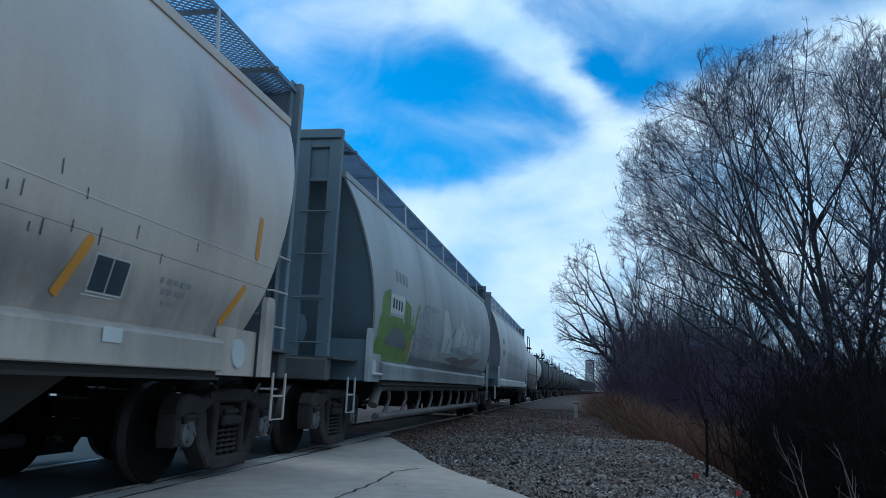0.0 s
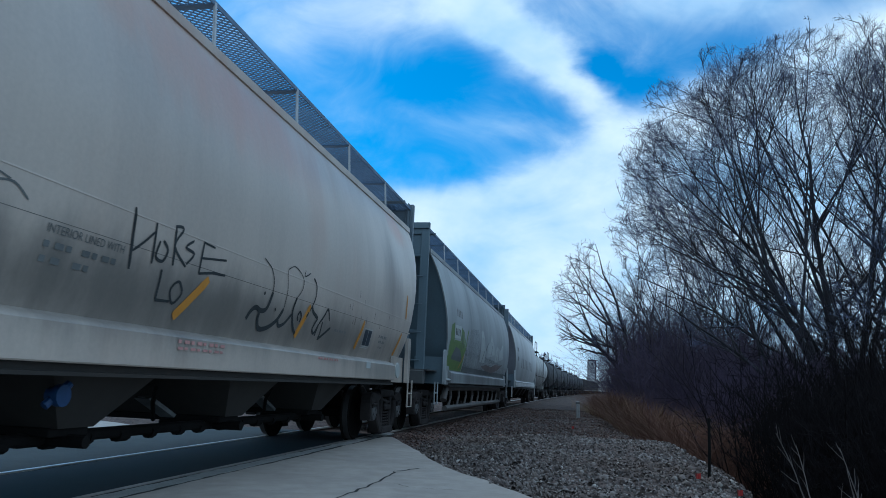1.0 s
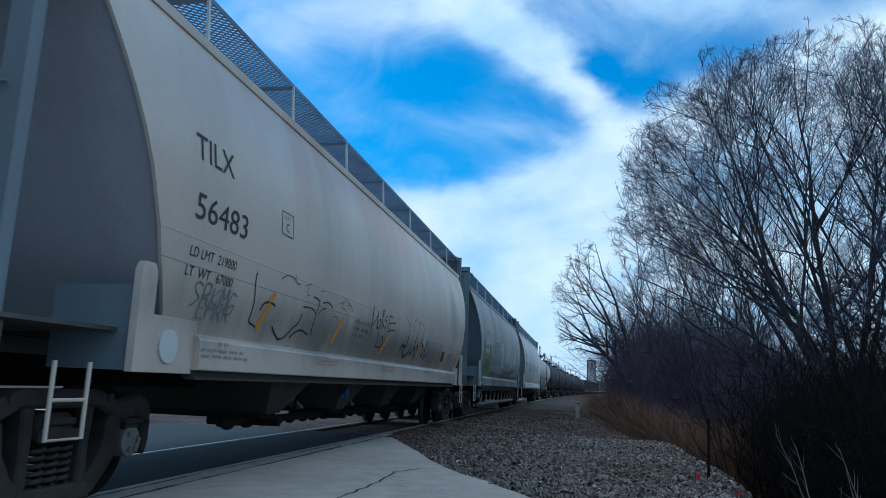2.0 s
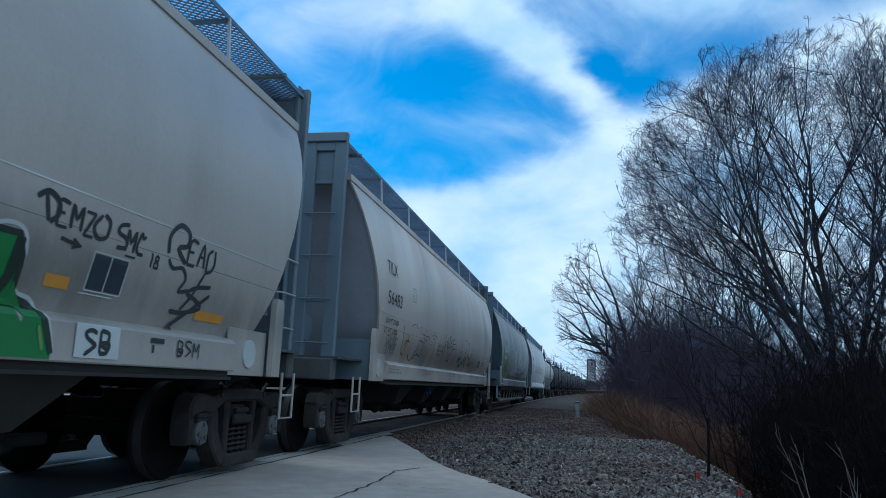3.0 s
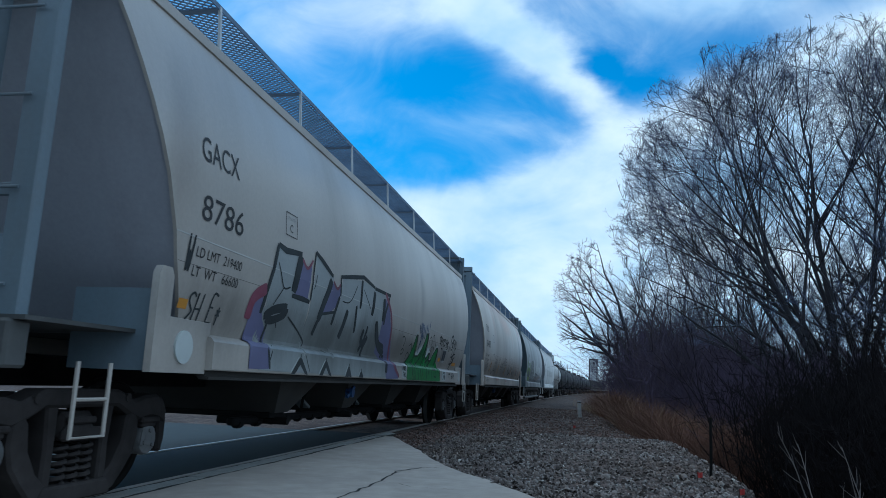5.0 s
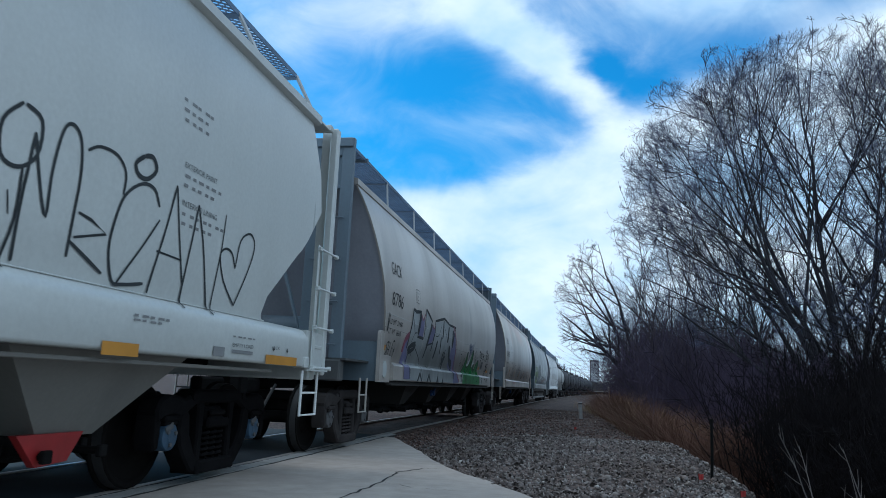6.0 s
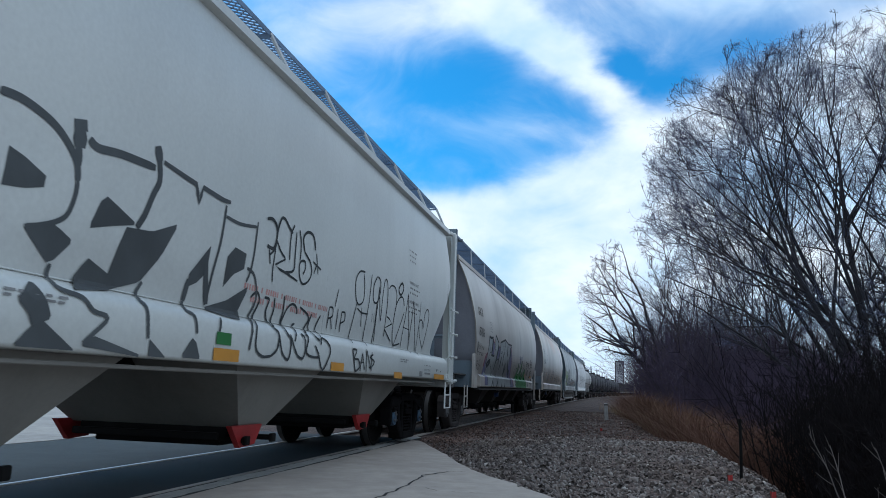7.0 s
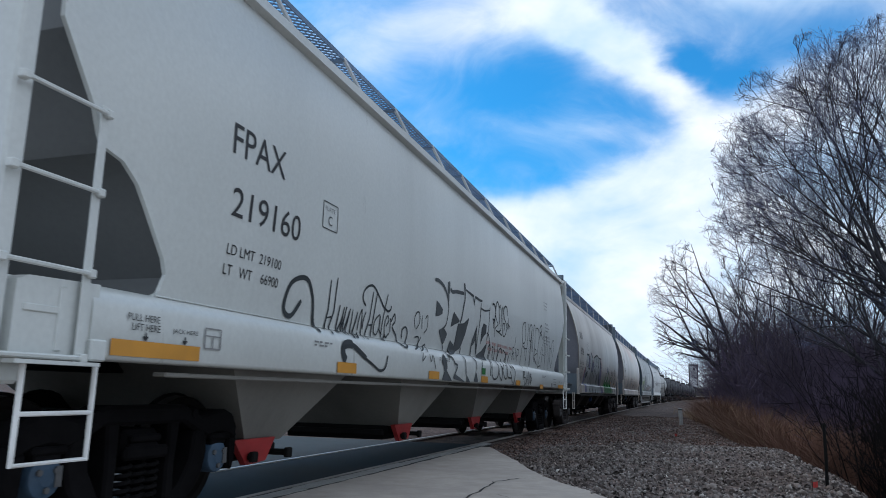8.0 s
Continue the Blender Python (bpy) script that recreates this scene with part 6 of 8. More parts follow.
def decorate_f():
    sk = FULL_FLAT
    lettering(car_f, sk, "FPAX", -7.34, 2.70, .76, .235)
    lettering(car_f, sk, "219160", -7.29, 2.235, 1.03, .22)
    lettering(car_f, sk, "LD LMT  219100", -7.28, 1.95, .77, .08)
    lettering(car_f, sk, "LT   WT    66900", -7.29, 1.80, .77, .08)
    graffiti(car_f, sk, "black_paint", box_lines(-5.87, -5.57, 2.46, 2.71), "plate_mark")
    lettering(car_f, sk, "PLATE", -5.83, 2.63, .2, .04, "faint_grey")
    lettering(car_f, sk, "C", -5.76, 2.50, .08, .09)
    lettering(car_f, sk, "PULL HERE", -8.28, 1.372, .28, .042)
    lettering(car_f, sk, "LIFT HERE", -8.24, 1.316, .25, .042)
    lettering(car_f, sk, "JACK HERE", -7.87, 1.318, .26, .036)
    lettering(car_f, sk, "JACK", 7.55, 1.27, .2, .04, "grey_spray")
    for y in (-8.115, -7.74, 7.6, 7.95):
        graffiti(car_f, sk, "black_paint", [("l", .014, [(y, 1.308), (y, 1.28)]), ("f", [(y - .024, 1.277), (y, 1.256), (y + .024, 1.277)], [(y - .024, 1.286), (y + .024, 1.286)])], "arrow_mark")
    graffiti(car_f, sk, "faint_grey", box_lines(-7.53, -7.35, 1.25, 1.385, .014) + [("l", .012, [(-7.53, 1.335), (-7.35, 1.335)]), ("l", .012, [(-7.44, 1.255), (-7.44, 1.335)])], "data_box")
    for y, w, z0, z1 in ((-8.40, .82, 1.16, 1.255), (-5.48, .43, 1.15, 1.25), (-2.83, .42, 1.15, 1.25), (-.25, .42, 1.15, 1.25), (2.33, .42, 1.14, 1.235), (4.88, .41, 1.10, 1.19), (7.42, .80, 1.13, 1.22)):
        graffiti(car_f, sk, "orange_tape", [("b", [(y, z0, w, z1 - z0)])], "reflector", "amber reflective sticker", LIFT + .001)
    graffiti(car_f, sk, "green_spray", [("b", [(-.22, 1.28, .24, .10)])], "small_label", "green data sticker", LIFT + .001)
    graffiti(car_f, sk, "dark_spray", [("l", .024, [(-5.58, 2.01), (-5.57, 1.73), (-5.62, 1.54)]),
             ("l", .024, [(-5.45, 2.05), (-5.45, 1.73), (-5.55, 1.5)]),
             ("l", .022, [(-5.59, 1.65), (-5.49, 1.67)]),
             ("s", .022, [(-5.33, 1.8), (-5.36, 1.62), (-5.38, 1.53), (-5.27, 1.65), (-5.23, 1.79)]),
             ("l", .022, [(-5.23, 1.79), (-5.28, 1.55)]),
             ("s", .02, [(-5.27, 1.57), (-5.21, 1.69), (-5.18, 1.8), (-5.24, 1.52)]),
             ("s", .02, [(-5.21, 1.54), (-5.14, 1.67), (-5.09, 1.79), (-5.17, 1.52)]),
             ("s", .02, [(-5.03, 1.79), (-5.04, 1.64), (-5.07, 1.5), (-4.95, 1.65), (-4.91, 1.78)]),
             ("s", .02, [(-4.91, 1.78), (-4.99, 1.52), (-4.88, 1.57)])], "graffiti", "black cursive spray tag", LIFT)
    graffiti(car_f, sk, "dark_spray", [("s", .02, [(-4.88, 1.59), (-4.86, 1.72), (-4.81, 1.81), (-4.79, 1.64), (-4.81, 1.51)]),
             ("s", .02, [(-4.76, 1.61), (-4.75, 1.72), (-4.71, 1.8)]),
             ("l", .024, [(-4.57, 2.03), (-4.6, 1.74), (-4.71, 1.51)]),
             ("l", .024, [(-4.47, 2.03), (-4.5, 1.76), (-4.54, 1.55)]),
             ("l", .02, [(-4.61, 1.67), (-4.52, 1.68)]),
             ("s", .026, [(-4.73, 1.86), (-4.82, 1.92), (-4.81, 2.01), (-4.69, 2.08), (-4.56, 2.08), (-4.39, 1.99), (-4.24, 1.9), (-4.11, 1.87), (-4.04, 1.9), (-4.04, 1.94)]),
             ("s", .02, [(-4.34, 1.81), (-4.45, 1.73), (-4.46, 1.61), (-4.38, 1.59), (-4.31, 1.69), (-4.32, 1.81), (-4.31, 1.65), (-4.23, 1.6)])], "graffiti", "", LIFT)
    graffiti(car_f, sk, "dark_spray", [("s", .022, [(-4.16, 2.06), (-4.22, 1.85), (-4.25, 1.64), (-4.23, 1.54), (-4.15, 1.59)]),
             ("s", .02, [(-4.13, 1.7), (-4.06, 1.77), (-4.11, 1.82), (-4.17, 1.73), (-4.13, 1.58), (-4.02, 1.63)]),
             ("l", .02, [(-4.02, 1.8), (-3.99, 1.64)]),
             ("s", .024, [(-3.99, 1.76), (-3.91, 1.86), (-3.87, 1.78), (-3.94, 1.71), (-3.8, 1.62), (-3.75, 1.54), (-3.57, 1.5), (-3.44, 1.64), (-3.49, 1.74), (-3.61, 1.71), (-3.61, 1.6)]),
             ("s", .085, [(-5.29, 1.27), (-5.35, 1.32), (-5.36, 1.4), (-5.26, 1.43), (-5.15, 1.43)]),
             ("s", .055, [(-5.16, 1.43), (-4.98, 1.37), (-4.81, 1.31)]),
             ("s", .028, [(-4.83, 1.31), (-4.62, 1.25), (-4.44, 1.2), (-4.29, 1.24), (-4.23, 1.37)])], "graffiti", "", LIFT)
    graffiti(car_f, sk, "dark_spray", [("s", .018, [(-3.19, 1.76), (-3.24, 1.87), (-3.17, 1.96), (-3.07, 1.95), (-3.05, 1.83), (-3.16, 1.75)]),
             ("s", .018, [(-2.97, 1.94), (-2.94, 1.77)]),
             ("s", .018, [(-2.84, 1.91), (-2.76, 1.96), (-2.74, 1.8), (-2.85, 1.73)]),
             ("s", .018, [(-3.17, 1.65), (-3.03, 1.66), (-3.06, 1.56), (-3.32, 1.49)]),
             ("s", .018, [(-2.94, 1.67), (-3.09, 1.49), (-2.76, 1.59), (-2.87, 1.48)]),
             ("s", .018, [(-3.05, 1.47), (-3.07, 1.37), (-2.96, 1.43)]),
             ("s", .018, [(-2.81, 1.46), (-2.74, 1.37), (-2.67, 1.45), (-2.56, 1.28)])], "graffiti", "small black spray tags", LIFT)
    graffiti(car_f, sk, "dark_spray", [("s", .045, [(-6.1, 1.75), (-6.25, 1.6), (-6.38, 1.66), (-6.3, 1.88), (-6.05, 1.95), (-5.9, 1.80), (-5.85, 1.6), (-5.8, 1.50)])], "graffiti")
    graffiti(car_f, sk, "slate_spray", [("s", .05, [(-2.58, 2.46), (-2.45, 2.47), (-2.3, 2.45), (-2.16, 2.41), (-2.04, 2.34), (-1.95, 2.25), (-1.92, 2.15)]),
             ("s", .035, [(-1.92, 2.15), (-1.92, 2.05), (-1.95, 1.94), (-2.02, 1.88), (-2.14, 1.83), (-2.25, 1.8)]),
             ("f", [(-2.46, 1.98), (-2.31, 2), (-2.15, 2.05)], [(-2.51, 2.2), (-2.48, 2.2), (-2.34, 2.17), (-2.17, 2.11)]),
             ("f", [(-2.25, 1.79), (-2.02, 1.62), (-1.87, 1.78)], [(-2.25, 1.8), (-2.03, 1.86), (-1.88, 1.8)]),
             ("s", .03, [(-2.01, 1.63), (-2.01, 1.5), (-1.8, 1.46), (-1.7, 1.39), (-1.56, 1.36), (-1.68, 1.25), (-1.76, 1.19)])], "graffiti", "large grey and black block-letter graffiti", LIFT)
    graffiti(car_f, sk, "slate_spray", [("l", .15, [(-1.98, 2.52), (-1.96, 2.45)]),
             ("l", .12, [(-1.97, 2.46), (-1.95, 2.35)]),
             ("l", .07, [(-1.96, 2.36), (-1.94, 2.24)]),
             ("s", .055, [(-1.88, 2.43), (-1.79, 2.4), (-1.57, 2.43), (-1.2, 2.45)]),
             ("l", .09, [(-1.2, 2.61), (-1.16, 2.51)]),
             ("s", .055, [(-1.17, 2.53), (-1.13, 2.38), (-1.18, 2.26), (-1.24, 2.1), (-1.3, 2)]),
             ("f", [(-1.74, 1.9), (-1.53, 1.96), (-1.32, 2.01)], [(-1.75, 1.91), (-1.67, 2.14), (-1.33, 2.03)]),
             ("f", [(-1.86, 1.5), (-1.51, 1.54), (-1.17, 1.64), (-0.97, 1.86), (-0.84, 2.1)], [(-1.85, 1.52), (-1.71, 1.72), (-1.5, 1.65), (-1.41, 1.98), (-1.12, 2.01), (-0.85, 2.12)])], "graffiti", "", LIFT)
    graffiti(car_f, sk, "slate_spray", [("l", .04, [(-1.11, 2.52), (-0.81, 2.49), (-0.67, 2.48), (-0.6, 2.35), (-0.57, 2.48), (-0.25, 2.46), (-0.13, 2.47)]),
             ("s", .03, [(-1.14, 1.65), (-1.21, 1.52), (-1.16, 1.47), (-1.12, 1.26)]),
             ("f", [(-0.58, 1.69), (-0.44, 1.75), (-0.28, 1.91)], [(-0.63, 2.1), (-0.6, 1.77), (-0.34, 2.06)]),
             ("l", .07, [(-0.39, 1.96), (-0.28, 1.59)]),
             ("l", .06, [(-0.58, 1.75), (-0.61, 1.58)]),
             ("s", .028, [(-0.61, 1.58), (-0.65, 1.51), (-0.55, 1.47), (-0.51, 1.34)]),
             ("s", .032, [(-0.19, 2.43), (-0.2, 2.16), (-0.25, 1.87), (-0.29, 1.61)]),
             ("s", .03, [(-0.17, 2.34), (0.07, 2.33), (0.38, 2.37)]),
             ("s", .03, [(0.39, 2.42), (0.38, 2.02), (0.32, 1.86)])], "graffiti", "", LIFT)
    graffiti(car_f, sk, "slate_spray", [("f", [(-0.06, 1.76), (0.08, 1.89), (0.29, 1.98)], [(-0.08, 1.8), (-0.08, 2), (0.04, 2.12), (0.25, 2.1)]),
             ("f", [(-0.3, 1.55), (-0.08, 1.52), (0.2, 1.51), (0.37, 1.79)], [(-0.29, 1.57), (0.03, 1.66), (0.36, 1.82)]),
             ("s", .03, [(0.3, 1.98), (0.46, 1.93), (0.55, 1.73), (0.42, 1.51), (0.35, 1.26)]),
             ("l", .03, [(-0.15, 1.5), (-0.18, 1.37)]),
             ("s", .15, [(-2.26, 1.45), (-2.16, 1.37), (-2.11, 1.28)]),
             ("f", [(-2.28, 1.14), (-2.1, 1.14), (-1.84, 1.14)], [(-2.28, 1.16), (-2.13, 1.31), (-1.84, 1.15)]),
             ("f", [(-1.76, 1.17), (-1.47, 1.15), (-1.2, 1.13)], [(-1.76, 1.19), (-1.67, 1.24), (-1.21, 1.15)]),
             ("f", [(-1.1, 1.14), (-0.91, 1.14)], [(-1.12, 1.27), (-0.91, 1.15)]),
             ("f", [(-0.68, 1.15), (-0.45, 1.15)], [(-0.69, 1.17), (-0.54, 1.33), (-0.45, 1.17)])], "graffiti", "", LIFT)
    graffiti(car_f, sk, "dark_spray", [("s", .034, [(0.56, 2.49), (0.67, 2.51), (0.77, 2.46), (0.8, 2.35), (0.76, 2.25), (0.67, 2.24), (0.62, 2.25)]), ("s", .032, [(0.8, 2.35), (0.81, 2.46), (0.86, 2.56), (0.94, 2.57), (1.05, 2.51), (1.14, 2.47)]), ("l", .026, [(0.67, 2.22), (0.72, 2.09)]), ("s", .024, [(0.8, 2.25), (0.79, 2.07), (0.82, 1.93)]), ("s", .024, [(0.69, 2.17), (0.78, 2.24), (0.82, 2.33)])], "graffiti", "thin dark spray tag with a star")
    graffiti(car_f, sk, "dark_spray", [("s", .024, [(0.81, 2.33), (0.91, 2.25), (1.03, 2.2)]), ("l", .026, [(1.04, 2.19), (0.83, 2.1), (0.95, 2.07), (1.08, 2.06), (1.38, 2.02)]), ("s", .028, [(1.05, 2.06), (1.25, 2.11), (1.25, 2.26), (1.23, 2.5)]), ("s", .026, [(1.17, 2.56), (1.11, 2.47), (1.11, 2.34), (1.13, 2.2)]), ("s", .026, [(1.3, 2.54), (1.37, 2.4), (1.38, 2.24)])], "graffiti", "")
    graffiti(car_f, sk, "dark_spray", [("s", .032, [(1.75, 2.41), (1.68, 2.54), (1.57, 2.57), (1.46, 2.54), (1.41, 2.46), (1.48, 2.34)]), ("s", .026, [(1.48, 2.34), (1.65, 2.26), (1.71, 2.16), (1.65, 2.06), (1.52, 2.01), (1.42, 2.07), (1.38, 2.19), (1.43, 2.24), (1.52, 2.24), (1.53, 2.16), (1.49, 2.11)]), ("l", .026, [(1.79, 2.38), (1.84, 2.28), (1.77, 2.16)]), ("l", .026, [(1.72, 2.28), (1.96, 2.23)]), ("l", .022, [(1.84, 2.28), (1.89, 2.17)])], "graffiti", "")
    graffiti(car_f, sk, "dark_spray", [("s", .026, [(0.72, 1.77), (0.82, 1.76), (0.78, 1.64), (0.86, 1.5), (0.93, 1.46), (0.94, 1.38), (0.9, 1.29), (0.78, 1.23)]), ("s", .026, [(0.93, 1.79), (0.94, 1.67), (0.87, 1.51)]), ("s", .026, [(0.93, 1.46), (0.97, 1.37), (1.03, 1.27), (1.15, 1.21), (1.21, 1.28), (1.21, 1.41), (1.11, 1.5), (1.15, 1.68), (1.14, 1.84)]), ("s", .026, [(1.11, 1.52), (1.18, 1.65), (1.27, 1.75), (1.37, 1.78), (1.46, 1.75), (1.48, 1.69)]), ("s", .026, [(1.2, 1.46), (1.28, 1.36), (1.4, 1.26), (1.52, 1.24), (1.58, 1.32), (1.56, 1.45), (1.48, 1.49)]), ("s", .026, [(1.3, 1.4), (1.34, 1.46), (1.39, 1.56), (1.46, 1.59)]), ("s", .026, [(1.54, 1.77), (1.81, 1.68), (1.62, 1.5), (1.66, 1.47), (1.61, 1.32), (1.73, 1.27), (1.97, 1.27)]), ("s", .026, [(1.87, 1.73), (1.81, 1.59), (1.87, 1.49), (1.98, 1.45)]), ("s", .026, [(2.12, 1.74), (2.01, 1.6), (2.03, 1.51), (2.0, 1.41)]), ("s", .026, [(1.84, 1.39), (1.94, 1.31), (2.08, 1.14), (2.28, 1.31), (2.27, 1.4), (2.17, 1.46), (2.04, 1.49)]),
                                       ("s", .026, [(.45, 1.74), (.55, 1.80), (.62, 1.72), (.5, 1.52), (.47, 1.30), (.6, 1.22), (.78, 1.23)])], "graffiti", "looping black bubble tag across the sill")
    graffiti(car_f, sk, "dark_spray", [("t", "RIP", 2.35, 1.62, .62, .24, .022, .0), ("l", .02, [(2.52, 1.88), (2.56, 2.1)])], "graffiti", "black spray tags on the sill")
    graffiti(car_f, sk, "dark_spray", [("s", .026, [(3.44, 2.44), (3.23, 2.41), (3.12, 2.27), (3.18, 2.08), (3.31, 2), (3.47, 2.06), (3.48, 2.24), (3.4, 2.41)]),
             ("s", .02, [(3.25, 2.02), (3.18, 1.79), (3.07, 1.49)]),
             ("s", .022, [(3.29, 1.95), (3.48, 1.91), (3.72, 1.92)]),
             ("l", .018, [(3.45, 1.98), (3.51, 1.73)]),
             ("s", .024, [(3.73, 2.45), (3.71, 2.02), (3.63, 1.49)]),
             ("s", .026, [(3.97, 2.46), (3.85, 2.32), (3.88, 2.13), (4.02, 2.1), (4.14, 2.21), (4.13, 2.41), (3.99, 2.46)]),
             ("s", .022, [(4.05, 2.11), (4.07, 1.81), (4.01, 1.53)]),
             ("l", .012, [(3.9, 1.95), (3.93, 1.83)]),
             ("l", .012, [(3.98, 1.96), (4.02, 1.83)])], "graffiti", "tall looping black spray tag", LIFT)
    graffiti(car_f, sk, "dark_spray", [("s", .024, [(4.11, 1.58), (4.09, 1.97), (4.1, 2.33)]),
             ("s", .024, [(4.1, 2.33), (4.19, 2.08), (4.3, 1.88), (4.28, 2.14), (4.31, 2.41), (4.38, 2.48), (4.47, 2.42), (4.52, 2.24), (4.53, 1.96), (4.54, 1.68)]),
             ("s", .022, [(4.55, 2.37), (4.66, 2.43), (4.84, 2.43), (4.96, 2.34), (4.97, 2.19)]),
             ("l", .022, [(4.57, 1.97), (4.7, 1.95), (4.87, 1.89), (4.57, 1.81)]),
             ("l", .026, [(4.54, 1.78), (4.9, 1.63)]),
             ("s", .026, [(5.41, 2.21), (5.32, 2.32), (5.16, 2.32), (4.99, 2.19), (4.93, 1.99), (4.93, 1.79), (5.02, 1.6), (5.13, 1.59), (5.38, 1.63)])], "graffiti", "", LIFT)
    graffiti(car_f, sk, "dark_spray", [("s", .036, [(5.14, 2.52), (5.05, 2.44), (5.1, 2.37), (5.21, 2.37), (5.3, 2.46), (5.24, 2.54), (5.14, 2.52)]),
             ("s", .02, [(5.44, 2.12), (5.29, 1.89), (5.15, 1.7), (5.07, 1.59)]),
             ("l", .024, [(5.44, 1.57), (5.52, 1.97), (5.6, 2.43)]),
             ("l", .022, [(5.6, 2.43), (5.72, 2.09), (5.9, 1.69)]),
             ("l", .02, [(5.47, 1.89), (5.83, 1.88)]),
             ("s", .024, [(5.89, 1.51), (5.93, 2.13), (5.95, 2.36)]),
             ("s", .024, [(5.95, 2.36), (6.15, 1.97), (6.35, 1.5)]),
             ("s", .018, [(6.39, 1.52), (6.42, 2.06), (6.42, 2.39)]),
             ("s", .022, [(6.81, 1.63), (6.55, 1.82), (6.42, 2.02), (6.49, 2.1), (6.62, 2.08), (6.72, 1.96)]),
             ("s", .022, [(6.72, 1.96), (6.75, 2.22), (6.92, 2.32), (7.04, 2.23), (6.98, 1.98), (6.81, 1.63)])], "graffiti", "", LIFT)
    graffiti(car_f, sk, "dark_spray", [("l", .028, [(3.04, 1.42), (3.17, 1.14)]), ("s", .026, [(3.04, 1.42), (3.19, 1.41), (3.11, 1.31), (3.27, 1.3), (3.32, 1.21), (3.17, 1.15)]), ("l", .024, [(3.34, 1.16), (3.42, 1.39), (3.52, 1.18)]), ("l", .02, [(3.36, 1.26), (3.48, 1.28)]), ("l", .024, [(3.59, 1.16), (3.58, 1.44), (3.8, 1.18), (3.8, 1.42)]), ("s", .024, [(3.86, 1.39), (3.73, 1.35), (3.92, 1.3), (3.79, 1.22), (3.7, 1.22)])], "graffiti", "")
    for z, y0, n in ((1.80, .30, 42), (1.70, .45, 33)):      # two rows of small worn red letters
        graffiti(car_f, sk, "faint_red", [("b", [(y0 + .048 * k, z, .026 + .008 * (k % 3 == 0), .052)]) for k in range(n) if (k * 5 + n) % 9 > 1], "small_print", "faded red stencil lines", LIFT - .002)
    lettering(car_f, sk, "EXTERIOR PAINT", 5.67, 2.60, .52, .045, "grey_spray")
    lettering(car_f, sk, "INTERIOR LINING", 5.70, 2.30, .56, .045, "grey_spray")
    rows = [(5.57, 3.12, 5), (5.58, 3.04, 4), (5.6, 2.96, 4), (5.69, 2.525, 6), (5.69, 2.45, 5), (5.72, 2.225, 7), (5.73, 2.15, 5)]
    graffiti(car_f, sk, "faint_grey", [("b", [(y + .105 * k + .015 * (k % 2), z, .06 + .02 * ((k + i) % 2), .026) for i, (y, z, n) in enumerate(rows) for k in range(n)] + [(5.2, 1.38, .55, .018), (5.2, 1.35, .4, .015), (6.7, 1.34, .5, .014), (-5.95, 1.40, .4, .015), (-5.95, 1.37, .35, .015), (-2.4, 1.43, .6, .015), (-2.4, 1.40, .5, .015)])], "stencil_mark", "small grey stencil lines", LIFT - .002)
    lettering(car_f, sk, "EMPTY LOAD", 6.7, 1.255, .42, .035, "grey_spray")
    graffiti(car_f, sk, "faint_grey", [("b", [(6.36, 1.16, .2, .08), (6.7, 1.2, .42, .03), (1.5, 1.4, .01, .01)])], "data_box")


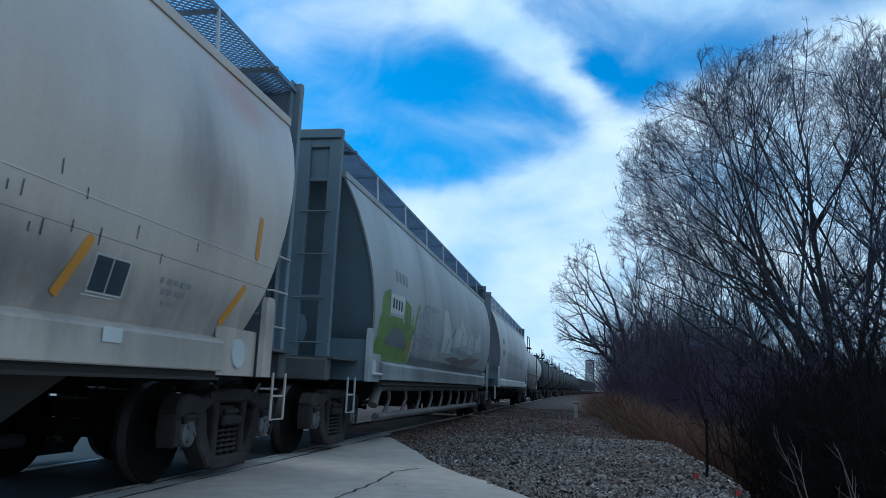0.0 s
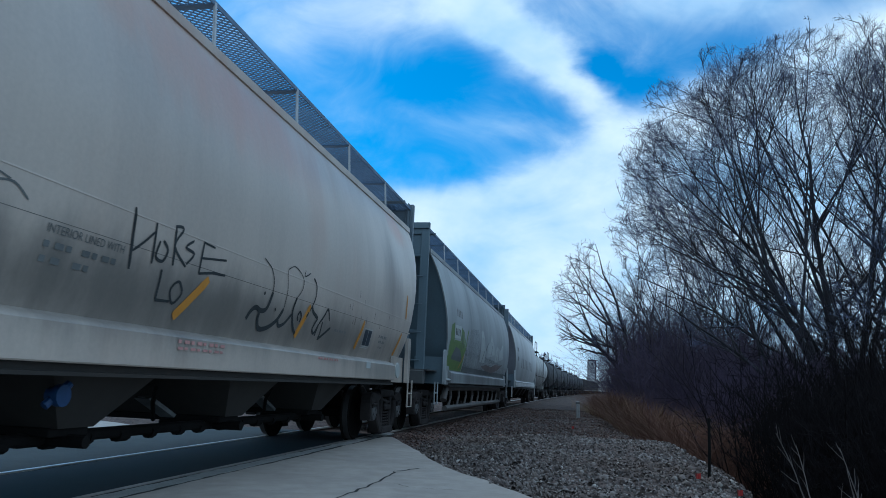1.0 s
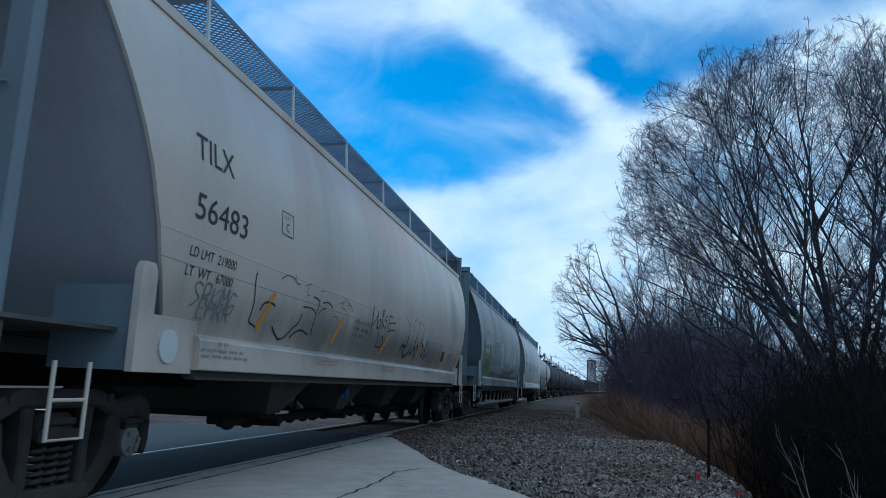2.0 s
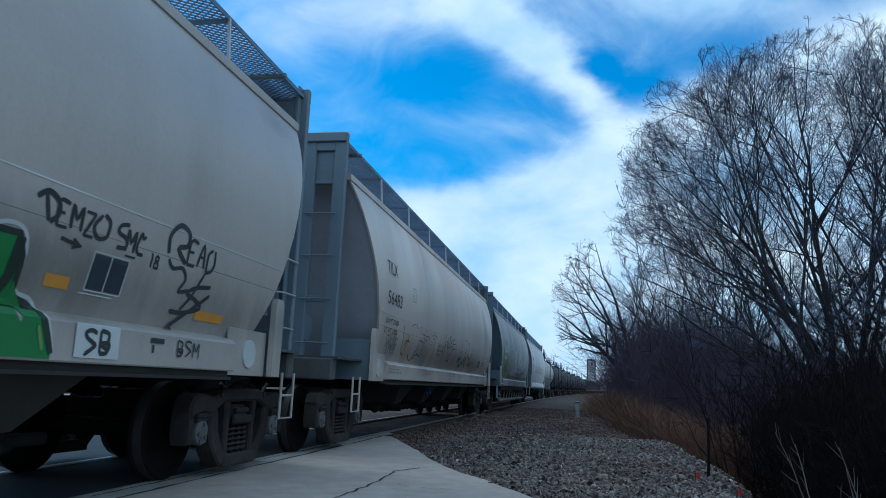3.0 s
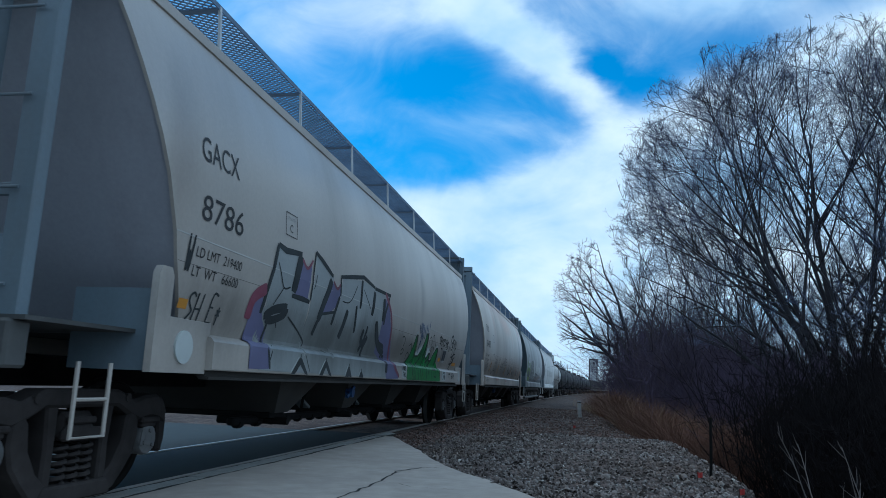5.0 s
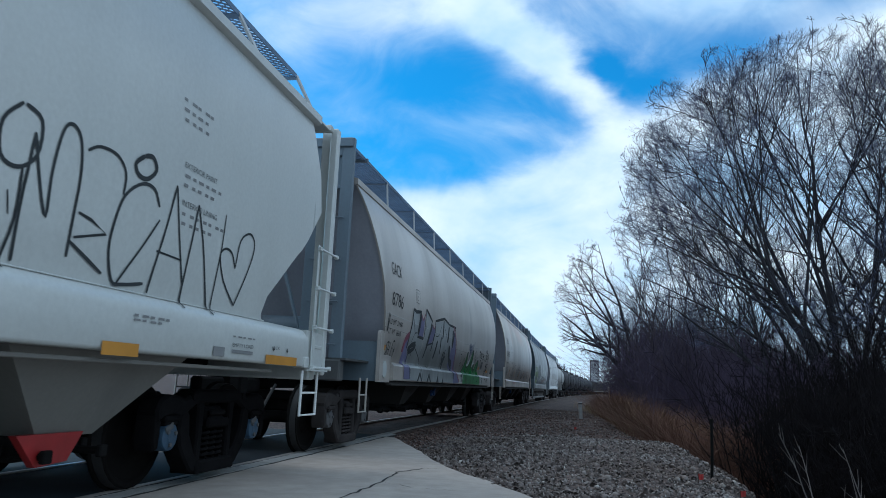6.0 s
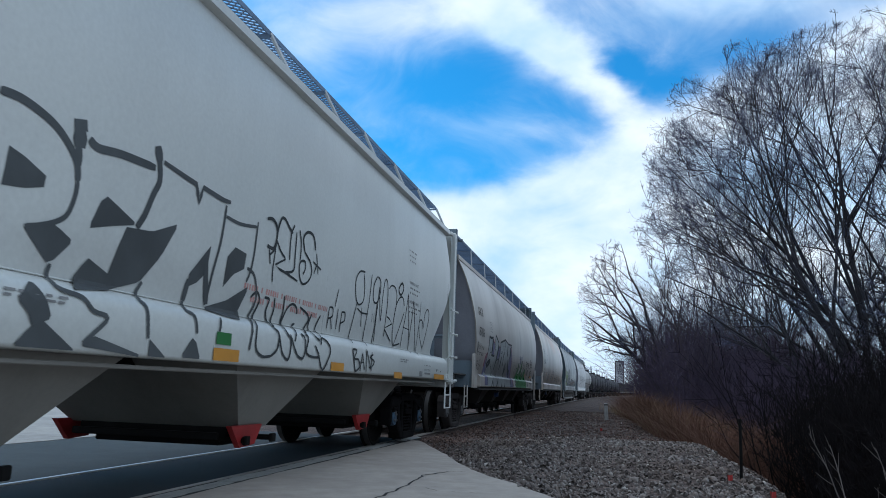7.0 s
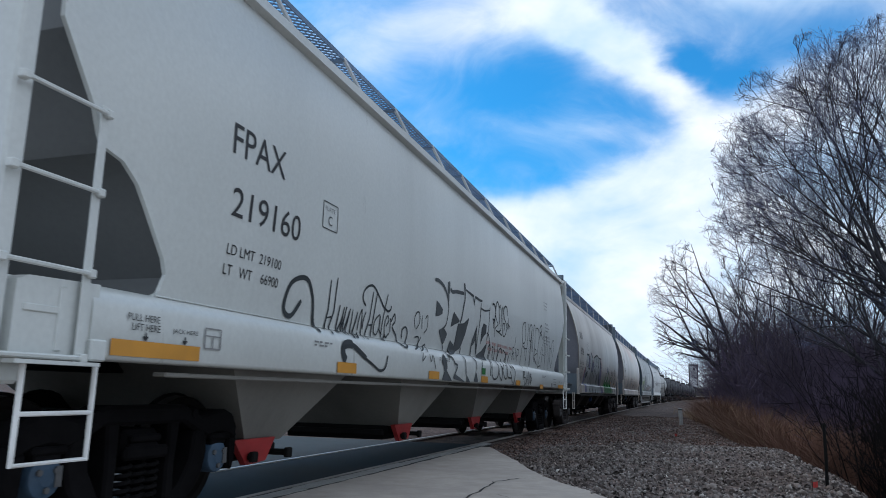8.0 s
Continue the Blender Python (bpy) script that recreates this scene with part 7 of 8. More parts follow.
def decorate_b():
    sk = FULL_ROUND
    graffiti(car_b, sk, "faint_grey", [("b", [(-6.05 + i * .24, 2.71, .15, .19) for i in range(4)])], "number_mark", "faded grey car mark bars")
    graffiti(car_b, sk, "smoke_spray", [("f", [(-4.4, 1.36), (7.0, 1.36)], [(-4.4, 2.2), (-3.6, 2.58), (-2.1, 2.66), (-1.6, 2.2), (-1.2, 1.95), (2.2, 1.9), (5, 1.8), (7.0, 1.75)])], "graffiti", "smoky grey overspray", LIFT - .003)
    graffiti(car_b, sk, "lime_spray", [("f", [(-6.95, 1.36), (-4.5, 1.36)], [(-6.95, 1.85), (-6.84, 2.42), (-6.4, 2.53), (-6.3, 2.1), (-5.4, 2.12), (-5.3, 2.47), (-4.85, 2.4), (-4.75, 2.1), (-4.6, 2.3), (-4.5, 1.9)]), ("s", .12, [(-4.5, 1.9), (-4.3, 2.3), (-4.1, 2.5)])], "graffiti", "lime and olive spray paint", LIFT - .002)
    graffiti(car_b, sk, "smoke_spray", [("f", [(-6.4, 1.62), (-4.9, 1.6)], [(-6.4, 1.7), (-6.0, 1.95), (-5.3, 1.9), (-4.9, 1.7)]), ("l", .07, [(-5.2, 2.3), (-5.1, 1.9)]), ("l", .05, [(-4.95, 2.3), (-4.85, 1.95)])], "graffiti", "", LIFT - .0005)
    graffiti(car_b, sk, "pale_spray", [("f", [(-6.36, 2.14), (-5.38, 2.18)], [(-6.36, 2.47), (-5.4, 2.5)])], "number_panel", "pale masked number panel", LIFT)
    graffiti(car_b, sk, "black_paint", [("b", [(-6.22 + i * .19, 2.23, .10, .17) for i in range(4)])], "number_mark", "dark car number bars", LIFT + .001)
    graffiti(car_b, sk, "orange_tape", [("s", .05, [(-5.03, 1.43), (-4.8, 1.6), (-4.52, 1.81)])], "graffiti")
    graffiti(car_b, sk, "rust_spray", [("f", [(-.8, 1.6), (.4, 1.5), (2.2, 1.46), (3.8, 1.6), (5.2, 1.86)], [(-.8, 1.61), (.3, 1.7), (1.6, 1.66), (3, 1.8), (4.2, 1.78), (5.2, 1.87)])], "graffiti", "rust-red spray along the base", LIFT - .002)
    graffiti(car_b, sk, "pale_spray", [("f", [(-1.43, 1.73), (-.3, 1.74)], [(-1.43, 2.65), (-1.2, 2.72), (-.9, 2.7), (-.5, 2.35), (-.3, 2.1)]),
                                       ("f", [(.2, 1.94), (1.0, 1.98), (2.3, 2.1)], [(.2, 2.3), (.9, 2.5), (1.3, 2.8), (1.6, 2.55), (2.3, 2.3)]),
                                       ("f", [(2.5, 1.85), (3.4, 1.9)], [(2.5, 2.25), (2.9, 2.46), (3.4, 2.4)]), ("f", [(3.7, 1.95), (5.0, 2.05)], [(3.7, 2.4), (4.2, 2.35), (4.6, 2.6), (5.0, 2.55)])], "graffiti", "pale peaked graffiti letters")
    graffiti(car_b, sk, "smoke_spray", [("l", .05, [(-1.0, 1.75), (-.6, 2.1)]), ("l", .05, [(1.2, 2.0), (1.5, 2.4)]), ("l", .05, [(2.9, 1.9), (3.0, 2.3)]), ("l", .06, [(-.3, 2.1), (.25, 2.4)])], "graffiti", "", LIFT + .001)
    graffiti(car_c, FULL_ROUND, "faint_grey", [("b", [(-4.5 + i * 1.1, 2.0, .35, .5) for i in range(8)] + [(-6.8, 2.75, .8, .2), (-6.8, 2.3, .7, .2)])], "number_mark", "large grey lettering bars")
    graffiti(car_c, FULL_ROUND, "white_paint", [("b", [(-7.1, 1.1, 14.2, .14)])], "sill_stripe", "white sill stripe")


decorate_f()
decorate_h()
decorate_a()
decorate_b()


# ---- trees and brush ----
def branches(rng, p0, d, length, r0, segs, wander, lift, taper):
    """Polylines of many branches at once: points (n, segs+1, 3) and radii (n, segs+1)."""
    n = len(p0)
    pts, rad = np.zeros((n, segs + 1, 3)), np.zeros((n, segs + 1))
    pts[:, 0], rad[:, 0] = p0, r0
    cur = d.copy()
    for i in range(segs):
        cur = cur + rng.normal(0, wander, (n, 3)) + np.array([0, 0, lift])
        cur /= np.linalg.norm(cur, axis=1)[:, None]
        pts[:, i + 1] = pts[:, i] + cur * (length / segs)[:, None]
        rad[:, i + 1] = r0 * (1 - (1 - taper) * (i + 1) / segs)
    return pts, rad


def tubes(pts, rad, m):
    """Mesh arrays of m-sided tubes along the polylines."""
    n, k, _ = pts.shape
    d = np.gradient(pts, axis=1)
    d /= np.linalg.norm(d, axis=2)[..., None] + 1e-9
    ref = np.where(np.abs(d[..., 2:3]) > 0.9, np.array([1.0, 0, 0]), np.array([0, 0, 1.0]))
    a = np.cross(d, ref)
    a /= np.linalg.norm(a, axis=2)[..., None] + 1e-9
    b = np.cross(d, a)
    ang = np.arange(m) * 2 * np.pi / m
    v = pts[:, :, None] + (a[:, :, None] * np.cos(ang)[None, None, :, None] + b[:, :, None] * np.sin(ang)[None, None, :, None]) * rad[:, :, None, None]
    idx = np.arange(n * k * m).reshape(n, k, m)
    q = np.stack([idx[:, :-1], np.roll(idx, -1, 2)[:, :-1], np.roll(idx, -1, 2)[:, 1:], idx[:, 1:]], -1).reshape(-1, 4)
    return v.reshape(-1, 3), q


def array_mesh(name, pieces, mat, smooth=False):
    vs, fs, n = [], [], 0
    for v, f in pieces:
        vs.append(v), fs.append(f + n)
        n += len(v)
    v, f = np.concatenate(vs), np.concatenate(fs)
    me = bpy.data.meshes.new(name)
    me.vertices.add(len(v)), me.loops.add(f.size), me.polygons.add(len(f))
    me.vertices.foreach_set("co", v.astype(np.float32).ravel())
    me.loops.foreach_set("vertex_index", f.astype(np.int32).ravel())
    me.polygons.foreach_set("loop_start", np.arange(0, f.size, f.shape[1], dtype=np.int32))
    me.update(calc_edges=True)
    if smooth:
        me.shade_smooth()
    me.materials.append(mat)
    return me


def children(rng, pts, rad, count, lo, hi, angle, spread, ratio, length):
    """Starts, headings, radii and lengths of side branches."""
    n, k, _ = pts.shape
    t = np.clip(np.sort(rng.uniform(lo, hi, (n, count)), 1), 0, 0.999) * (k - 1)
    i = t.astype(int)
    fr = (t - i)[..., None]
    rows = np.arange(n)[:, None]
    p = pts[rows, i] * (1 - fr) + pts[rows, i + 1] * fr
    d = pts[rows, i + 1] - pts[rows, i]
    d /= np.linalg.norm(d, axis=2)[..., None] + 1e-9
    r = (rad[rows, i] * (1 - fr[..., 0]) + rad[rows, i + 1] * fr[..., 0]) * ratio
    side = rng.normal(0, 1, d.shape)
    side -= d * (side * d).sum(2)[..., None]
    side /= np.linalg.norm(side, axis=2)[..., None] + 1e-9
    a = np.radians(rng.normal(angle, spread, (n, count)))[..., None]
    nd = d * np.cos(a) + side * np.sin(a)
    ln = length[:, None] * rng.uniform(0.7, 1.15, (n, count)) * (1.05 - 0.45 * t / (k - 1))
    return p.reshape(-1, 3), nd.reshape(-1, 3), r.reshape(-1), ln.reshape(-1)


def crown_room(p, d, centre, radii, power=2.5, far=14.0):
    """How far a branch from p may run along d before it leaves the crown."""
    t = np.linspace(0, far, 57)
    q = np.abs((p[:, None] + d[:, None] * t[None, :, None] - centre) / radii)
    s = (p[:, None] + d[:, None] * t[None, :, None] - centre) / radii
    inside = (q ** power).sum(2) < 1 + .16 * np.sin(s[..., 0] * 8 + s[..., 2] * 5) * np.cos(s[..., 1] * 6 - s[..., 2] * 7) + .12 * np.sin(s[..., 0] * 17 + s[..., 2] * 13)
    last = len(t) - 1 - np.argmax(inside[:, ::-1], 1)
    return np.where(inside.any(1), t[last], .25)


def bare_tree(name, label, x, y, z, centre, radii, seed, stems=7, counts=(10, 8, 6, 5, 3), base_r=.17, fork=.7, twig=1.0, lift=1.0, buds=.6, low=-.25, sweep=1.0):
    """A leafless tree: stems that fan out from a short bole, and five orders of ever finer branches inside the crown."""
    rng = np.random.default_rng(seed)
    tree = thing(name, label, "tree", "bare trees beside the track", "", pose(x, y, z))
    centre, radii = np.array(centre, float), np.array(radii, float)
    # stems aim at points spread evenly over the upper shell of the crown
    k = np.arange(stems)
    turn, up = k * 2.39996 + seed, low + (1 - low) * ((k + .5) / stems) ** .85
    flat = np.sqrt(np.maximum(0, 1 - np.clip(up, -1, 1) ** 2))
    goal = centre + np.stack([np.cos(turn) * flat, np.sin(turn) * flat, up], 1) * radii
    foot = np.stack([.22 * np.cos(turn) * base_r / .17, .22 * np.sin(turn) * base_r / .17, np.full(stems, fork) * rng.uniform(.6, 1.1, stems)], 1)
    d = goal - foot
    d /= np.linalg.norm(d, axis=1)[:, None]
    # each stem leaves the bole steeper than its goal lies and bends outward
    d0 = d * np.array([sweep, sweep, 1]) + np.array([0, 0, .35])
    d0 /= np.linalg.norm(d0, axis=1)[:, None]
    ln = np.linalg.norm(goal - foot, axis=1) * rng.uniform(.92, 1.0, stems)
    segs = 10
    w = np.linspace(0, 1, segs + 1)[None, :, None]
    bend = np.cumsum(rng.normal(0, .011, (stems, segs + 1, 3)), 1) * ln[:, None, None]
    P = foot[:, None] + (d0[:, None] * (1 - w) + d[:, None] * w) * ln[:, None, None] * w + bend * w
    r0 = base_r * rng.uniform(.6, 1.0, stems)
    R = r0[:, None] * (1 - .93 * w[..., 0] ** .75)
    bole = Geo().tube([(0, 0, -.3), (0, 0, .05), (.02, 0, fork * .7), (0, .03, fork * 1.15)], [base_r * 2.2, base_r * 1.8, base_r * 1.55, base_r * 1.1], 12)
    part("trunk", bole, M["bark"], tree)
    for i in range(stems):
        part("limb", array_mesh("limb", [tubes(P[i:i + 1], R[i:i + 1], 8)], M["bark"], True), None, tree)
    work, fine = [], []
    angles, ratio = (38, 40, 42, 40, 38), (.62, .6, .58, .52, .55)
    rise = (.02, .03, .05, .10, .12)
    for order, n in enumerate(counts):
        p, nd, rr, l2 = children(rng, P, R, n, (.2, .28, .3, .25, .2)[order], 1.0, angles[order], 9, .66, ln * ratio[order])
        nd = nd + np.array([0, 0, .10 * lift])
        nd /= np.linalg.norm(nd, axis=1)[:, None]
        l2 = np.minimum(l2 * 1.25, crown_room(p, nd, centre, radii) * rng.uniform(.7, 1.0, len(p)) + .05)
        keep = l2 > (.3, .2, .12, .08, .05)[order]
        p, nd, rr, l2 = p[keep], nd[keep], rr[keep], l2[keep]
        rr = np.maximum(rr, (.016, .011, .0075, .0052, .0036)[order] * twig)
        P, R = branches(rng, p, nd, l2, rr, (6, 5, 3, 1, 1)[order], (.075, .09, .10, .10, .1)[order], rise[order] * lift, .3)
        ln = l2
        (work if order < 3 else fine).append(tubes(P, R, (6, 4, 3, 3, 3)[order]))
    for i, piece in enumerate(work):
        tagged(part("branch_work", array_mesh("branch_work", [piece], M["bark"], i == 0), None, tree), kind="stuff")
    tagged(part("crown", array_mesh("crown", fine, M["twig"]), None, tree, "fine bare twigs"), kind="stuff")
    if buds:
        tips = P[:, -1]
        tips = tips[rng.uniform(0, 1, len(tips)) < buds]
        k = rng.uniform(.007, .014, (len(tips), 1, 1)) * twig
        tet = np.array([(0, 0, 3.2), (.7, 0, -.6), (-.4, .65, -.6), (-.4, -.65, -.6)])
        v = tips[:, None] + tet[None] * k
        i = np.arange(len(tips))[:, None] * 4
        tri = np.concatenate([i + np.array([[0, 1, 2]]), i + np.array([[0, 2, 3]]), i + np.array([[0, 3, 1]])])
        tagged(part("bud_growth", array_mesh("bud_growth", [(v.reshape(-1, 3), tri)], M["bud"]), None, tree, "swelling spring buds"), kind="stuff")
    return tree


def from_eye(az, dist):
    """A place at an angle (degrees, left positive) off the track's line as seen from the eye."""
    return EYE[0] - dist * math.sin(radians(az)), dist * math.cos(radians(az))


x, y = from_eye(-17.6, 24)
bare_tree("bare_tree", "large spreading leafless tree with several stems", x, y, -1.0, (.15, 0, 7.35), (6.6, 4.2, 5.4), 3, 11, (9, 7, 5, 5, 3), .16, .9, 1.0, .8, .7, -.35)
x, y = from_eye(-25.5, 26)
bare_tree("bare_tree", "tall leafless tree behind the thicket", x, y, -1.0, (.6, 0, 8.0), (5.2, 4.2, 5.9), 8, 9, (9, 7, 5, 4, 2), .16, .9, 1.0)
x, y = from_eye(-4.3, 40)
bare_tree("bare_tree", "leafless tree leaning over the track", x, y, -0.8, (-2.1, 0, 6.5), (2.75, 2.2, 3.5), 5, 6, (6, 5, 4, 3, 2), .21, 2.0, 1.4, .1, .5, -.8)
x, y = from_eye(-6.6, 40)
bare_tree("bare_tree", "slender leafless tree in the thicket", x, y, -1.0, (-.2, 0, 6.2), (3.0, 2.8, 4.0), 6, 6, (7, 5, 4, 3, 2), .12, 1.5, 1.3)
x, y = from_eye(-10.6, 36)
bare_tree("bare_tree", "leafless tree with ascending twigs", x, y, -1.0, (0, 0, 6.0), (3.8, 3.4, 4.4), 9, 6, (7, 5, 4, 3, 2), .13, 1.2, 1.25)
for az, dist, rz, seed in ((-14.2, 37, 3.4, 31), (-20.4, 34, 3.6, 33)):
    x, y = from_eye(az, dist)
    bare_tree("bare_tree", "leafless tree further back in the thicket", x, y, -1.0, (0, 0, rz + .6), (3.6, 3.0, rz), seed, 5, (7, 5, 4, 3, 2), .11, 1.0, 1.5)
for i, (az, dist, h) in enumerate([(3.4, 150, 9), (2.7, 170, 10), (2.0, 190, 9.5), (1.5, 215, 9), (4.6, 140, 8), (-1.9, 260, 9)]):
    x, y = from_eye(az, dist)
    bare_tree("bare_tree", "small leafless tree far behind the tank cars", x - (0 if az < 0 else 3), y, -0.2, (0, 0, h * .58), (h * .42, h * .42, h * .42), 20 + i, 4, (6, 5, 4, 3), .12, .8, 4.5, 1.0, 0)


def shoots(rng, n, xs, ys, heights, spread, r, mat_name, name, label, category, segs=3, lift=0.1, kind="stuff", side=4, base=None):
    """Many thin stems in a patch, forked once."""
    px, py = xs(rng, n * 2), ys(rng, n * 2)
    keep = (px - EYE[0] > py * .052 + .2)
    px, py = px[keep][:n], py[keep][:n]
    n = len(px)
    p0 = np.stack([px, py, np.array([ground_height(a, b) for a, b in zip(px, py)]) - .03], 1)
    d = np.stack([rng.normal(0, spread, n), rng.normal(0, spread, n), np.ones(n)], 1)
    d /= np.linalg.norm(d, axis=1)[:, None]
    ln = heights(rng, n)
    P, R = branches(rng, p0, d, ln, np.full(n, r), segs, .16, lift, .35)
    pieces = [tubes(P, R, 3)]
    for cnt, lf in ((side, .5), (max(1, side - 1), .5)):
        p, nd, rr, l2 = children(rng, P, R, cnt, .1, 1, 38, 16, .6, ln * lf)
        P, R = branches(rng, p, nd, l2, np.maximum(rr, r * .4), 1, .2, .06, .4)
        ln = l2
        pieces.append(tubes(P, R, 3))
    return tagged(new(name, array_mesh(name, pieces, M[mat_name])), label, category, "", kind)


def build_thicket():
    rng = np.random.default_rng(4)
    # dark brush along the far side of the ditch, one clump after another
    clumps = [(-2.6, 60, 2.4, 4.4), (-3.6, 52, 2.6, 5.8), (-5.0, 46, 3.0, 6.2), (-6.6, 40, 3.0, 6.2), (-8.2, 35, 3.0, 5.4), (-10.2, 31, 2.6, 4.6), (-12.4, 28, 2.6, 4.0),
              (-15.0, 25, 2.4, 3.2), (-17.6, 22, 2.4, 3.2), (-20.5, 19, 2.4, 3.7), (-23.5, 17, 2.4, 3.7), (-17.2, 17, 1.3, 2.2), (-18.0, 14, 1.2, 2.2), (-20.0, 12.5, 1.2, 2.2), (-19.2, 11.0, .7, 1.4), (-21.0, 10, .8, 1.6), (-23.0, 11, 1.2, 2.2)]
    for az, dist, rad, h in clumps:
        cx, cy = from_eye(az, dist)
        # clumps past 20 m take the haze-tinted colour, nearer ones the shade-dark one
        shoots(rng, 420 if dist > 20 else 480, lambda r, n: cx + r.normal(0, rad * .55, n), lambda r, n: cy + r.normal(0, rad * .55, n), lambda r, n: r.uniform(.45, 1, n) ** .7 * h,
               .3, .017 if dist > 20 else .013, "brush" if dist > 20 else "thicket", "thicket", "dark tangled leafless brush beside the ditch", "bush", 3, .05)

    for az, dist, rad, h in clumps[1:6]:
        cx, cy = from_eye(az, dist + 1)
        shoots(rng, 170, lambda r, n: cx + r.normal(0, rad * .6, n), lambda r, n: cy + r.normal(0, rad * .6, n), lambda r, n: r.uniform(.75, 1.2, n) * h,
               .22, .009, "sapling", "sapling_thicket", "thin brownish saplings rising out of the thicket", "bush", 4, .08)


build_thicket()


def build_grass():
    rng = np.random.default_rng(12)

    def patch(name, label, mat, spots, n, h, w):
        v, f = [], []
        per = n // len(spots)
        for az, dist, sx, sy in spots:
            cx, cy = from_eye(az, dist)
            for _ in range(per):
                x, y = cx + rng.normal(0, sx), cy + rng.normal(0, sy)
                if x < 6.6 - .085 * max(0, y - 16) or x < 2.4:
                    continue
                z = ground_height(x, y)
                k = h * rng.uniform(.45, 1.1)
                a = rng.uniform(0, 6.28)
                lx, ly = rng.normal(0, .7) * k, rng.normal(0, .7) * k
                dx, dy = math.cos(a) * w, math.sin(a) * w
                b = len(v)
                v += [(x - dx, y - dy, z - .02), (x + dx, y + dy, z - .02), (x + lx * .4 + dx * .8, y + ly * .4 + dy * .8, z + k * .6),
                      (x + lx * .4 - dx * .8, y + ly * .4 - dy * .8, z + k * .6), (x + lx + dx * .2, y + ly + dy * .2, z + k), (x + lx - dx * .2, y + ly - dy * .2, z + k)]
                f += [(b, b + 1, b + 2, b + 3), (b + 3, b + 2, b + 4, b + 5)]
        me = array_mesh(name, [(np.array(v), np.array(f))], M[mat])
        return tagged(new(name, me), label, "grass", "", "stuff")
    patch("dry_grass", "tall russet dry grass along the ditch", "dry_grass",
          [(-2.6, 34, .5, 2.5), (-3.6, 30, .7, 2.4), (-4.8, 27, .8, 2.4), (-6.0, 24, .8, 2.2), (-7.4, 22, .8, 1.8), (-8.8, 20, .7, 1.6), (-10.2, 18, .6, 1.4), (-11.4, 16.5, .4, 1.0)], 40000, 1.15, .0045)
    patch("dry_grass", "straw-coloured seed heads among the russet grass", "pale_grass",
          [(-3.4, 29, .6, 2.4), (-5.4, 25, .8, 2.2), (-7.0, 22, .8, 1.8), (-8.6, 20, .5, 1.2), (-8.9, 22, .25, .6)], 2200, 1.25, .005)
    patch("dry_grass", "pale dry grass tufts among the gravel", "pale_grass",
          [(-1.2, 30, .8, 4), (-2.4, 26, .6, 2), (-0.4, 38, .9, 5)], 3000, .5, .005)


build_grass()


# ---- ballast stones ----
def stone_shape(rng):
    base = np.array([(1, 0, -.2), (.3, .95, -.25), (-.8, .6, -.2), (-.8, -.6, -.25), (.3, -.95, -.2), (.7, .4, .6), (-.2, .75, .55), (-.85, 0, .5), (-.2, -.75, .6), (.65, -.45, .5)], float)
    base = base * rng.uniform(.75, 1.2, base.shape)
    faces = [(0, 1, 5), (1, 6, 5), (1, 2, 6), (2, 7, 6), (2, 3, 7), (3, 8, 7), (3, 4, 8), (4, 9, 8), (4, 0, 9), (0, 5, 9), (5, 6, 7), (5, 7, 8), (5, 8, 9)]
    return base, np.array(faces)


def on_gravel(x, y):
    if y > 13.9:
        return x > 0.95 and not (x > 6.6)
    for (x0, y0), (x1, y1) in zip(APRON[1:], APRON[2:]):
        if y1 <= y <= y0:
            k = (y0 - y) / (y0 - y1)
            return x > x0 + (x1 - x0) * k - .04
    return False


